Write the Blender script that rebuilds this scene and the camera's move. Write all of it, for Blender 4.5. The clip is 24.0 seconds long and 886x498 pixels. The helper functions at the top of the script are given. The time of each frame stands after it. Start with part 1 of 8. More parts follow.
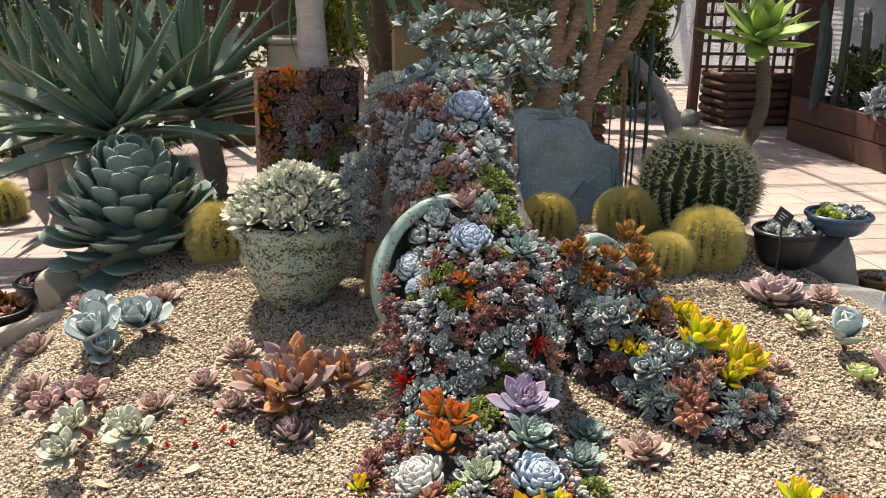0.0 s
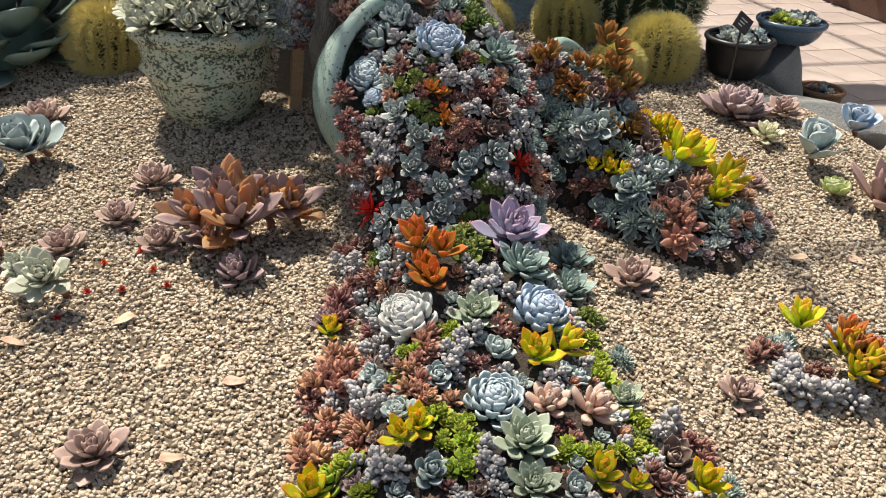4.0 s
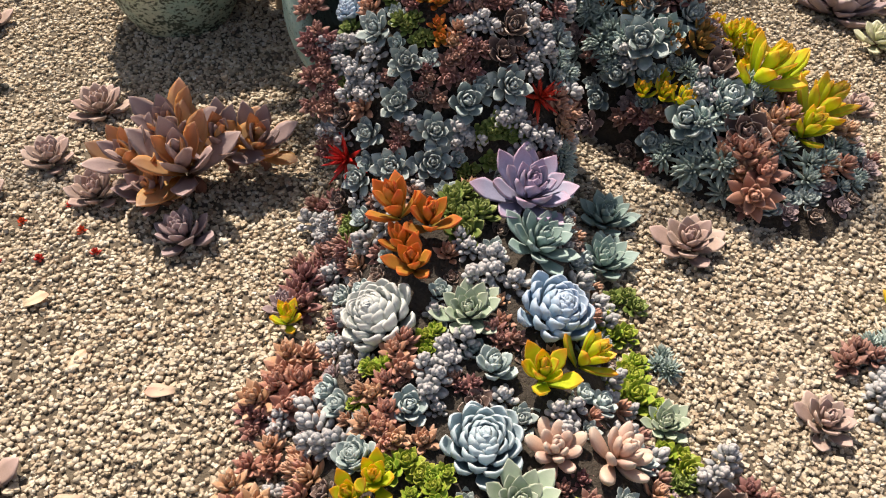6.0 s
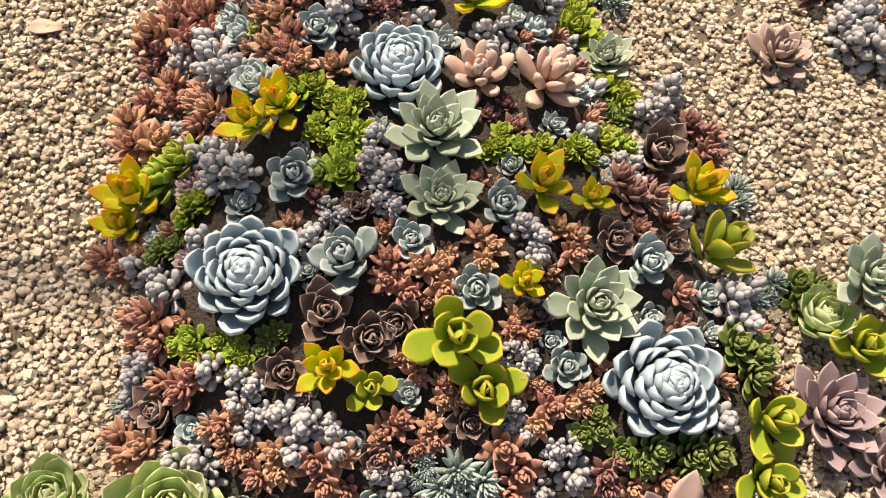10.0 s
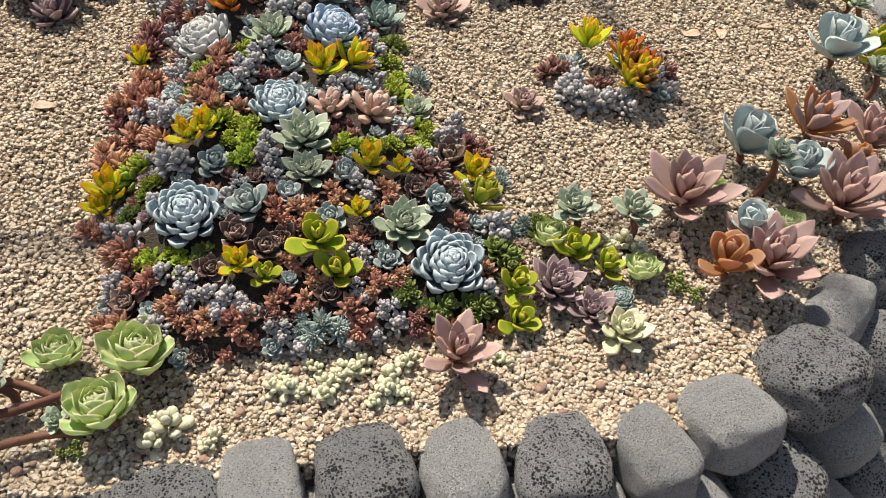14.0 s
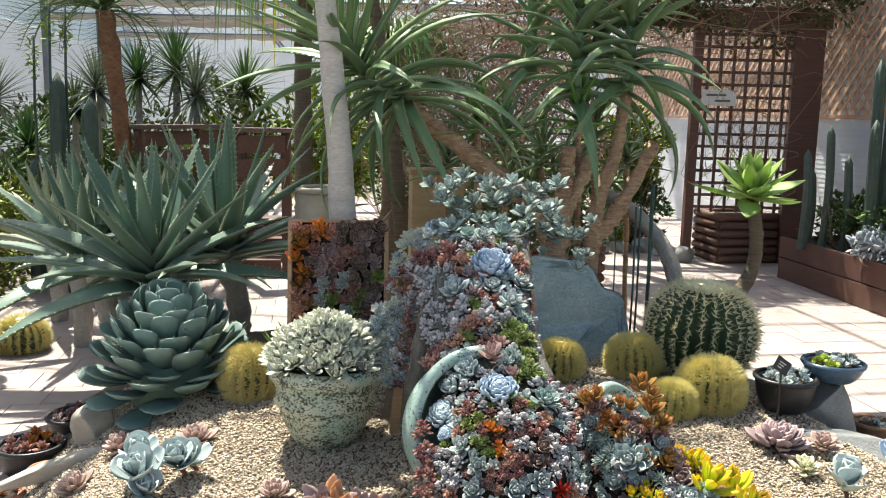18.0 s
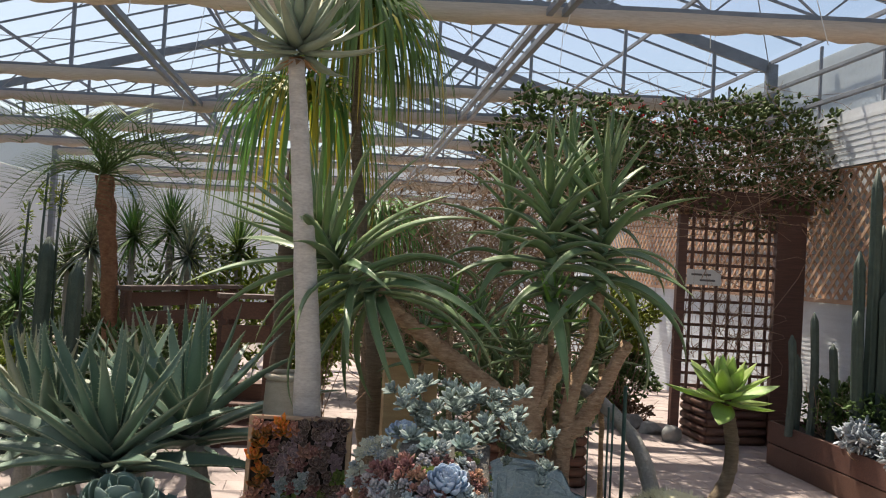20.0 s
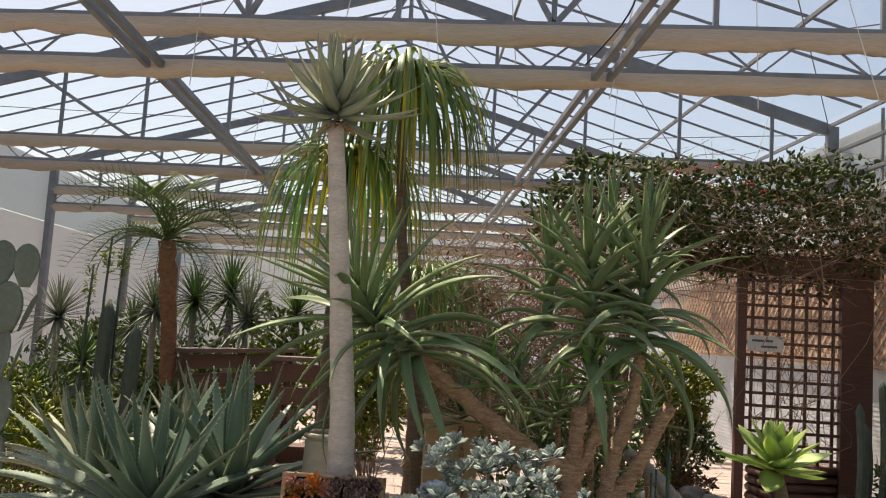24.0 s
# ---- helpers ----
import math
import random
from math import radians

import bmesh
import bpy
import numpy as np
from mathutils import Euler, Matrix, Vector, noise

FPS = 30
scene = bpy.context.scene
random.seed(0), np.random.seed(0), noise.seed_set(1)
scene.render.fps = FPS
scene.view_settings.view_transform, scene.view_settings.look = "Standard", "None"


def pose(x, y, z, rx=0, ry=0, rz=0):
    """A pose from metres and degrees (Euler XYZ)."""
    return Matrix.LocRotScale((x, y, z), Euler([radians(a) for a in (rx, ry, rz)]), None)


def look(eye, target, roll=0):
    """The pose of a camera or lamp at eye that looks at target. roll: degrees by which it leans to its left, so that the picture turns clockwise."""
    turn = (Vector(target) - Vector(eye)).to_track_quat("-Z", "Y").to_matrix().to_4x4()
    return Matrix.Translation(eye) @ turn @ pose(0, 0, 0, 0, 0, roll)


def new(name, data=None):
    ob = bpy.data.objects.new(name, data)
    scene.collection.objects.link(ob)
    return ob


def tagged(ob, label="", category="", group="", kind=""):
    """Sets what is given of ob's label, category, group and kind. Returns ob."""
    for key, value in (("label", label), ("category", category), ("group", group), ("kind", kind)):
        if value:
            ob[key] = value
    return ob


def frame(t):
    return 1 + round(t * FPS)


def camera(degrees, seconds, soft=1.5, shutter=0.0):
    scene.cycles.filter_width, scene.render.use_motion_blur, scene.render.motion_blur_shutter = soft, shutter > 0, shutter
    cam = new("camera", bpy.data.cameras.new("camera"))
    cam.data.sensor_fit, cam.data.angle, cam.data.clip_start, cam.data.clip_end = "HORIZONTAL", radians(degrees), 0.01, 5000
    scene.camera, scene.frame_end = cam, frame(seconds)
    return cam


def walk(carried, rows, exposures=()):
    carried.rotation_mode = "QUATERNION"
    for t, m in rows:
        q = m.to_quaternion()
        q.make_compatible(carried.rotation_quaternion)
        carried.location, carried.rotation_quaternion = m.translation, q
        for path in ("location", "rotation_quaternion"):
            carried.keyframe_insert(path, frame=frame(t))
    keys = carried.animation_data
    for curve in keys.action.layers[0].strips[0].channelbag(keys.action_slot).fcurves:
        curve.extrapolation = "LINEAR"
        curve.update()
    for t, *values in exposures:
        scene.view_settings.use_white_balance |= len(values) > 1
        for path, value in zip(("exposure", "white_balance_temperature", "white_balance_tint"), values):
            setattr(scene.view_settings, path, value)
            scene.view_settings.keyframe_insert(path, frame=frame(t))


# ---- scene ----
cam = camera(55.8, 24.0, soft=1.1)
PATH = [
    (0, (0.0248, 0.034, 1.4975), (-0.0158, 1.9418, 0.8996), 0.47),
    (0.5, (0.0316, 0.0388, 1.4727), (0.0153, 1.9436, 0.8636), 0.48),
    (1, (0.0305, 0.0516, 1.4456), (0.0429, 1.9268, 0.7505), 0.42),
    (1.5, (0.0185, 0.0894, 1.4139), (0.0573, 1.9208, 0.6109), 0.47),
    (2, (-0.0054, 0.1433, 1.4088), (0.0565, 1.9443, 0.5407), 0.61),
    (2.5, (-0.0512, 0.2173, 1.4008), (0.0329, 1.998, 0.4946), 0.93),
    (4.5, (-0.2631, 0.4418, 1.3286), (0.0556, 2.1165, 0.2813), 4.06),
    (5, (-0.1992, 0.6036, 1.3004), (0.1185, 2.2147, 0.1586), 4.14),
    (5.5, (-0.11, 0.7366, 1.2953), (0.1199, 2.3333, 0.1128), 2.68),
    (6, (-0.0414, 0.8144, 1.2749), (0.082, 2.3859, 0.0432), 1.51),
    (6.5, (-0.0135, 0.8572, 1.2485), (0.0909, 2.3772, -0.0475), 2.08),
    (7, (-0.0037, 0.859, 1.2207), (0.1, 2.3458, -0.1131), 3.14),
    (7.5, (0.0136, 0.8558, 1.1823), (0.138, 2.2579, -0.2393), 4.29),
    (8, (0.0252, 0.8466, 1.1637), (0.1694, 2.1833, -0.3169), 5.01),
    (8.5, (0.0308, 0.8335, 1.144), (0.182, 2.135, -0.3672), 5.29),
    (9, (0.0533, 0.8204, 1.1268), (0.2021, 2.0655, -0.4311), 4.71),
    (9.5, (0.0542, 0.7992, 1.0979), (0.1971, 1.9539, -0.5285), 3.94),
    (10, (0.0477, 0.7791, 1.0848), (0.1975, 1.8885, -0.5721), 3.37),
    (10.5, (0.0368, 0.7471, 1.0797), (0.2043, 1.8274, -0.5954), 3.35),
    (12.5, (-0.0784, 0.222, 1.2158), (0.3948, 1.5924, -0.1616), 10.63),
    (13, (-0.0003, 0.088, 1.2162), (0.4276, 1.4825, -0.1528), 9.13),
    (13.5, (0.0398, 0.0342, 1.2459), (0.4336, 1.4689, -0.0905), 6.18),
    (14, (0.0604, 0.0183, 1.2586), (0.4393, 1.4842, -0.0484), 4.44),
    (14.5, (0.0487, 0.0104, 1.2783), (0.4464, 1.5066, 0.0117), 4.18),
    (15, (0.0503, -0.0153, 1.3236), (0.5326, 1.5417, 0.1653), 3.36),
    (15.5, (0.0346, -0.0321, 1.3472), (0.5213, 1.5804, 0.2687), 2.59),
    (16, (-0.0093, -0.0309, 1.3749), (0.3802, 1.6693, 0.3967), 0.81),
    (16.5, (-0.0311, -0.0345, 1.4312), (0.2019, 1.7667, 0.5935), -1.48),
    (17, (-0.0755, -0.0412, 1.4759), (-0.0371, 1.8575, 0.8465), -2.7),
    (17.5, (-0.1197, -0.0977, 1.5439), (-0.1312, 1.8522, 1.1027), 0.14),
    (18, (-0.096, -0.186, 1.6504), (-0.1236, 1.7889, 1.3375), 1.21),
    (18.5, (-0.0526, -0.1764, 1.7337), (-0.0977, 1.8132, 1.5333), 2.0),
    (19, (0.0176, -0.1568, 1.8258), (-0.0271, 1.8384, 1.7054), 2.89),
    (19.5, (0.0263, -0.1533, 1.8981), (-0.0138, 1.8455, 1.8549), 3.19),
    (21.5, (0.1152, -0.1462, 1.9018), (0.2113, 1.8375, 2.1411), 3.13),
    (22, (0.1367, -0.1401, 1.9185), (0.3658, 1.8278, 2.1911), 2.35),
    (22.5, (0.1629, -0.1681, 1.9145), (0.4353, 1.791, 2.2105), 1.96),
    (23, (0.1871, -0.1852, 1.9074), (0.4704, 1.772, 2.2078), 2.06),
    (23.5, (0.2089, -0.1914, 1.8811), (0.3447, 1.7836, 2.1627), 3.24),
    (24, (0.1996, -0.1715, 1.8596), (-0.005, 1.8079, 2.0515), 3.56),
]


EXPOSURES = [(0.0, 0.84, 7000, 11), (1.0, 0.78, 6900, 10), (2.5, 0.56, 6750, 8), (5.0, 0.52, 6800, 9), (9.0, 0.50, 7350, 13), (10.5, 0.50, 7400, 13), (14.0, 0.38, 6800, 9), (15.2, 0.42, 6800, 9), (16.0, 0.66, 6700, 9), (17.0, 0.98, 6500, 8), (17.8, 1.32, 6450, 3), (19.0, 1.04, 6600, 6), (21.5, 0.60, 7200, 13), (24.0, 0.78, 7600, 12)]     # stops, kelvin, tint
walk(cam, [(t, look(eye, target, roll)) for t, eye, target, roll in PATH], EXPOSURES)

# ---- light ----
SUN_AZ, SUN_EL = radians(-30), radians(61)     # azimuth from +y towards +x
world = bpy.data.worlds.new("sky")
scene.world = world
world.use_nodes = True
wn = world.node_tree
sky = wn.nodes.new("ShaderNodeTexSky")
sky.sky_type, sky.sun_disc = "NISHITA", False
sky.sun_elevation, sky.sun_rotation = SUN_EL, SUN_AZ
sky.air_density, sky.dust_density, sky.ozone_density = 1.0, 2.5, 1.0
wn.links.new(sky.outputs[0], wn.nodes["Background"].inputs[0])
wn.nodes["Background"].inputs[1].default_value = 0.095
sun = new("sun", bpy.data.lights.new("sun", "SUN"))
sun.data.energy, sun.data.angle, sun.data.color = 5.0, radians(0.6), (1.0, 0.92, 0.815)
sun_dir = Vector((math.sin(SUN_AZ) * math.cos(SUN_EL), math.cos(SUN_AZ) * math.cos(SUN_EL), math.sin(SUN_EL)))
sun.matrix_world = look(sun_dir * 30, (0, 0, 0))


# ---- materials ----
def nodes_of(name):
    m = bpy.data.materials.new(name)
    m.use_nodes = True
    nt = m.node_tree
    return m, nt, nt.nodes["Principled BSDF"]


def node(nt, kind, **inputs):
    n = nt.nodes.new(kind)
    for key, value in inputs.items():
        n.inputs[key.replace("_", " ")].default_value = value
    return n


def rgb(c):
    return (c[0], c[1], c[2], 1.0)


def mix(nt, fac, a, b, mode="MIX"):
    """Colour mix; fac, a and b are sockets or plain values."""
    n = nt.nodes.new("ShaderNodeMix")
    n.data_type, n.blend_type = "RGBA", mode
    for slot, v in ((0, fac), (6, a), (7, b)):
        if hasattr(v, "links"):
            nt.links.new(v, n.inputs[slot])
        else:
            n.inputs[slot].default_value = v if slot == 0 else rgb(v)
    return n.outputs[2]


def ramp(nt, fac, lo, hi, a=0.0, b=1.0):
    n = nt.nodes.new("ShaderNodeMapRange")
    n.inputs[1].default_value, n.inputs[2].default_value = lo, hi
    n.inputs[3].default_value, n.inputs[4].default_value = a, b
    nt.links.new(fac, n.inputs[0])
    return n.outputs[0]


def noise_of(nt, scale, detail=4.0, rough=0.6, stretch=None, coords="Object"):
    tc = nt.nodes.new("ShaderNodeTexCoord")
    n = node(nt, "ShaderNodeTexNoise", Scale=scale, Detail=detail, Roughness=rough)
    if stretch:
        mp = nt.nodes.new("ShaderNodeMapping")
        mp.inputs["Scale"].default_value = stretch
        nt.links.new(tc.outputs[coords], mp.inputs[0])
        nt.links.new(mp.outputs[0], n.inputs["Vector"])
    else:
        nt.links.new(tc.outputs[coords], n.inputs["Vector"])
    return n.outputs["Fac"]


def bump(nt, bsdf, height, strength, dist):
    b = node(nt, "ShaderNodeBump", Strength=strength, Distance=dist)
    nt.links.new(height, b.inputs["Height"])
    nt.links.new(b.outputs[0], bsdf.inputs["Normal"])
    return b


def vary(nt, colour, amount):
    """Each object and each island a little lighter or darker."""
    oi = nt.nodes.new("ShaderNodeObjectInfo")
    geo = nt.nodes.new("ShaderNodeNewGeometry")
    both = nt.nodes.new("ShaderNodeMath")
    both.operation = "ADD"
    nt.links.new(oi.outputs["Random"], both.inputs[0])
    nt.links.new(geo.outputs["Random Per Island"], both.inputs[1])
    hs = node(nt, "ShaderNodeHueSaturation")
    nt.links.new(ramp(nt, both.outputs[0], 0, 2, 1 - amount, 1 + amount), hs.inputs["Value"])
    nt.links.new(ramp(nt, oi.outputs["Random"], 0, 1, 0.5 - amount * 0.06, 0.5 + amount * 0.06), hs.inputs["Hue"])
    nt.links.new(colour, hs.inputs["Color"])
    return hs.outputs[0]


def plain(name, a, b, scale=8.0, rough=0.7, relief=0.3, dist=0.004, metal=0.0, stretch=None, variation=0.12, fine=120.0):
    """A surface with stains at one scale and grain at another."""
    m, nt, p = nodes_of(name)
    big = noise_of(nt, scale, stretch=stretch)
    small = noise_of(nt, fine, 3.0, stretch=stretch)
    c = mix(nt, ramp(nt, big, 0.3, 0.7), a, b)
    c = mix(nt, ramp(nt, small, 0.35, 0.75, 0.0, 0.45), c, [v * 0.55 for v in a])
    nt.links.new(vary(nt, c, variation), p.inputs["Base Color"])
    nt.links.new(ramp(nt, small, 0.2, 0.8, rough - 0.1, min(1.0, rough + 0.12)), p.inputs["Roughness"])
    p.inputs["Metallic"].default_value = metal
    bump(nt, p, small, relief, dist)
    return m


def leaf_skin(name, base, body, tip, edge=None, tip_at=0.8, rough=0.5, glow=0.15, bloom=0.25, variation=0.16):
    """Skin of a leaf: UV v runs from base to tip, u across. glow: how much light passes through."""
    m, nt, p = nodes_of(name)
    uv = nt.nodes.new("ShaderNodeUVMap")
    sep = nt.nodes.new("ShaderNodeSeparateXYZ")
    nt.links.new(uv.outputs[0], sep.inputs[0])
    # a dark base puts the shade between overlapping leaves into the colour
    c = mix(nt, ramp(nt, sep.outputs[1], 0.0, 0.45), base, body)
    c = mix(nt, ramp(nt, sep.outputs[1], tip_at - 0.15, tip_at + 0.2), c, tip)
    if edge:
        off = nt.nodes.new("ShaderNodeMath")
        off.operation = "SUBTRACT"
        off.inputs[1].default_value = 0.5
        nt.links.new(sep.outputs[0], off.inputs[0])
        ab = nt.nodes.new("ShaderNodeMath")
        ab.operation = "ABSOLUTE"
        nt.links.new(off.outputs[0], ab.inputs[0])
        c = mix(nt, ramp(nt, ab.outputs[0], 0.42, 0.5, 0.0, 0.85), c, edge)
    n = noise_of(nt, 55.0, 5.0, 0.65)
    pale = [min(1.0, v * 1.15 + 0.08) for v in body]
    c = mix(nt, ramp(nt, n, 0.42, 0.72, 0.0, bloom), c, pale)
    c = mix(nt, ramp(nt, noise_of(nt, 14.0), 0.5, 0.8, 0.0, 0.25), c, [v * 0.6 for v in body])
    c = vary(nt, c, variation)
    nt.links.new(c, p.inputs["Base Color"])
    nt.links.new(ramp(nt, n, 0.3, 0.7, rough - 0.08, rough + 0.15), p.inputs["Roughness"])
    p.inputs["Specular IOR Level"].default_value = 0.4
    bump(nt, p, noise_of(nt, 160.0, 2.0), 0.12, 0.002)
    if glow:
        tr = nt.nodes.new("ShaderNodeBsdfTranslucent")
        nt.links.new(mix(nt, 1.0, c, [min(1.0, 0.4 + v) for v in body], "MULTIPLY"), tr.inputs[0])
        ms = nt.nodes.new("ShaderNodeMixShader")
        ms.inputs[0].default_value = glow
        nt.links.new(p.outputs[0], ms.inputs[1])
        nt.links.new(tr.outputs[0], ms.inputs[2])
        nt.links.new(ms.outputs[0], nt.nodes["Material Output"].inputs[0])
    return m


# ---- mesh helpers ----
def mesh_from(name, verts, faces, mats=(), uvs=None, smooth=True, slots=None):
    me = bpy.data.meshes.new(name)
    me.from_pydata([tuple(v) for v in verts], [], [tuple(f) for f in faces])
    for m in mats:
        me.materials.append(m)
    if smooth:
        me.polygons.foreach_set("use_smooth", np.ones(len(me.polygons), bool))
    if slots is not None:
        me.polygons.foreach_set("material_index", np.asarray(slots, np.int32))
    if uvs is not None:
        layer = me.uv_layers.new(name="UVMap")
        idx = np.empty(len(me.loops), np.int32)
        me.loops.foreach_get("vertex_index", idx)
        layer.data.foreach_set("uv", np.asarray(uvs, np.float32)[idx].ravel())
    me.update()
    return me


def part(name, bm, material, parent, label=""):
    """Links a bmesh or a mesh as one object under a thing."""
    if isinstance(bm, bmesh.types.BMesh):
        me = bpy.data.meshes.new(name)
        bm.to_mesh(me)
        bm.free()
    else:
        me = bm
    if material and not me.materials:
        me.materials.append(material)
    ob = new(name, me)
    ob.parent = parent
    if label:
        tagged(ob, label)
    return ob


def thing(name, label, category, at=None, group="", kind="", data=None):
    ob = tagged(new(name, data), label, category, group, kind)
    if at is not None:
        ob.matrix_basis = at
    return ob


def box(bm, x0, x1, y0, y1, z0, z1, bevel=0.0, m=None):
    r = bmesh.ops.create_cube(bm, size=1.0)
    vs = r["verts"]
    for v in vs:
        v.co = Vector(((x0 + x1) / 2 + v.co.x * (x1 - x0), (y0 + y1) / 2 + v.co.y * (y1 - y0), (z0 + z1) / 2 + v.co.z * (z1 - z0)))
    if m is not None:
        bmesh.ops.transform(bm, matrix=m, verts=vs)
    if bevel:
        es = list({e for v in vs for e in v.link_edges})
        bmesh.ops.bevel(bm, geom=es, offset=bevel, segments=2, affect="EDGES", profile=0.6)


def box_mesh(name, x0, x1, y0, y1, z0, z1, bevel=0.0, mat=None):
    bm = bmesh.new()
    box(bm, x0, x1, y0, y1, z0, z1, bevel)
    me = bpy.data.meshes.new(name)
    bm.to_mesh(me)
    bm.free()
    if mat:
        me.materials.append(mat)
    return me


def tube(points, radii, sides=8, rough=0.0, seed=1, cap=True):
    """Verts, faces and UVs of a tapered tube along points."""
    pts = [Vector(p) for p in points]
    rnd = random.Random(seed)
    verts, faces, uvs = [], [], []
    side = None
    for i, p in enumerate(pts):
        d = (pts[min(i + 1, len(pts) - 1)] - pts[max(i - 1, 0)]).normalized()
        if side is None:
            side = d.orthogonal().normalized()
        side = (side - d * side.dot(d)).normalized()
        up = d.cross(side)
        for k in range(sides):
            a = 2 * math.pi * k / sides
            r = radii[i] * (1 + rough * (rnd.random() - 0.5) * 2)
            verts.append(p + (side * math.cos(a) + up * math.sin(a)) * r)
            uvs.append((k / sides, i / (len(pts) - 1)))
    for i in range(len(pts) - 1):
        for k in range(sides):
            a, b = i * sides + k, i * sides + (k + 1) % sides
            faces.append((a, b, b + sides, a + sides))
    if cap:
        faces.append(tuple(range(sides - 1, -1, -1)))
        n = len(verts)
        faces.append(tuple(range(n - sides, n)))
    return verts, faces, uvs


def smooth_path(points, steps):
    """Catmull-Rom points through the given ones."""
    ps = [Vector(p) for p in points]
    ps = [ps[0] * 2 - ps[1]] + ps + [ps[-1] * 2 - ps[-2]]
    out = []
    for i in range(1, len(ps) - 2):
        for k in range(steps):
            t = k / steps
            a, b, c, d = ps[i - 1:i + 3]
            out.append(0.5 * (2 * b + (c - a) * t + (2 * a - 5 * b + 4 * c - d) * t * t + (3 * b - a - 3 * c + d) * t ** 3))
    out.append(ps[-2])
    return out


def join_geo(pieces):
    verts, faces, uvs = [], [], []
    for v, f, u in pieces:
        o = len(verts)
        verts.extend(v)
        uvs.extend(u)
        faces.extend([tuple(i + o for i in q) for q in f])
    return verts, faces, uvs


def lathe(profile, sides=40):
    """Verts and faces of a turned body from (radius, height) pairs."""
    verts, faces = [], []
    for r, z in profile:
        for k in range(sides):
            a = 2 * math.pi * k / sides
            verts.append((r * math.cos(a), r * math.sin(a), z))
    for i in range(len(profile) - 1):
        for k in range(sides):
            a, b = i * sides + k, i * sides + (k + 1) % sides
            faces.append((a, b, b + sides, a + sides))
    faces.append(tuple(range(sides - 1, -1, -1)))
    return verts, faces


def leaf_geo(length, width, thick, shape="spoon", cup=0.2, curl=0.3, nu=7, nv=6, teeth=0, point=0.0):
    """One leaf from the origin along +y, its upper side to +z. Returns vertex array, faces, UVs."""
    us = 1 - (1 - np.linspace(0.0, 1.0, nu)) ** 1.45
    if shape == "spoon":            # widest near the end, blunt with a small point
        w = np.interp(us, (0, .2, .45, .68, .85, .95, 1), (.42, .58, .86, 1.0, .84, .45, .03))
    elif shape == "blunt":          # broad, rounded end with a slight point
        w = np.interp(us, (0, .2, .45, .7, .88, .97, 1), (.45, .62, .87, 1.0, .90, .55, .10))
    elif shape == "round":          # jelly bean
        w = np.sqrt(np.clip(1 - (2 * us - 1) ** 2, 0, 1)) * (0.75 + 0.25 * us)
        w[0], w[-1] = 0.35, 0.06
    elif shape == "lance":          # widest in the middle, pointed
        w = np.sin(np.pi * np.clip(us * 0.86 + 0.14, 0, 1)) ** 0.9
        w[-1] = 0.02
    elif shape == "kite":           # widest past the middle, sharply pointed
        w = np.interp(us, (0, .3, .55, .7, .86, 1), (.42, .66, .94, 1.0, .62, .02))
    elif shape == "tri":            # wide base, running to a point
        w = (1 - us ** 1.5) * 0.96 + 0.02
    else:                           # sword: long even taper
        w = np.clip((1 - us) ** 0.72, 0.015, 1) * (0.8 + 0.2 * np.sin(np.pi * us))
    w = w * width / 2
    th = thick * (0.55 + 0.45 * np.sin(np.pi * np.clip(us, 0.05, 0.95))) * np.clip(w / (width / 2) + 0.25, 0, 1)
    th[-1] = thick * 0.08
    ang = curl * us ** 1.2
    step = np.diff(us) * length
    y = np.concatenate([[0], np.cumsum(np.cos(ang[:-1]) * step)])
    z = np.concatenate([[0], np.cumsum(np.sin(ang[:-1]) * step)])
    a = np.linspace(0, 2 * np.pi, nv, endpoint=False)
    ca, sa = np.cos(a), np.sin(a)
    verts, uvs = [], []
    for i in range(nu):
        for k in range(nv):
            x = w[i] * ca[k]
            h = th[i] / 2 * sa[k] * (0.6 if sa[k] > 0 else 1.0) + cup * w[i] * ca[k] ** 2
            verts.append((x, y[i] - math.sin(ang[i]) * h, z[i] + math.cos(ang[i]) * h))
            uvs.append((0.5 + 0.5 * ca[k], us[i]))
    faces = []
    for i in range(nu - 1):
        for k in range(nv):
            p, q = i * nv + k, i * nv + (k + 1) % nv
            faces.append((p, q, q + nv, p + nv))
    faces.append(tuple(range(nv - 1, -1, -1)))
    faces.append(tuple(range((nu - 1) * nv, nu * nv)))
    if teeth:
        for s in (0, 1):
            for j in range(teeth):
                u = 0.06 + 0.9 * (j + 0.5) / teeth
                f = float(np.interp(u, us, np.arange(nu)))
                i = min(int(f), nu - 2)
                k = 0 if s == 0 else nv // 2
                p = np.array(verts[i * nv + k]) * (1 - f + i) + np.array(verts[(i + 1) * nv + k]) * (f - i)
                sx = 1 if s == 0 else -1
                h = max(0.004, width * 0.075)
                o = len(verts)
                verts += [(p[0] - sx * h * 0.3, p[1] - h * 0.55, p[2]), (p[0] - sx * h * 0.3, p[1] + h * 0.55, p[2]), (p[0] + sx * h, p[1] + h * 0.5, p[2] + h * 0.15)]
                uvs += [(0.5 + 0.5 * sx, 0.97)] * 3
                faces.append((o, o + 1, o + 2))
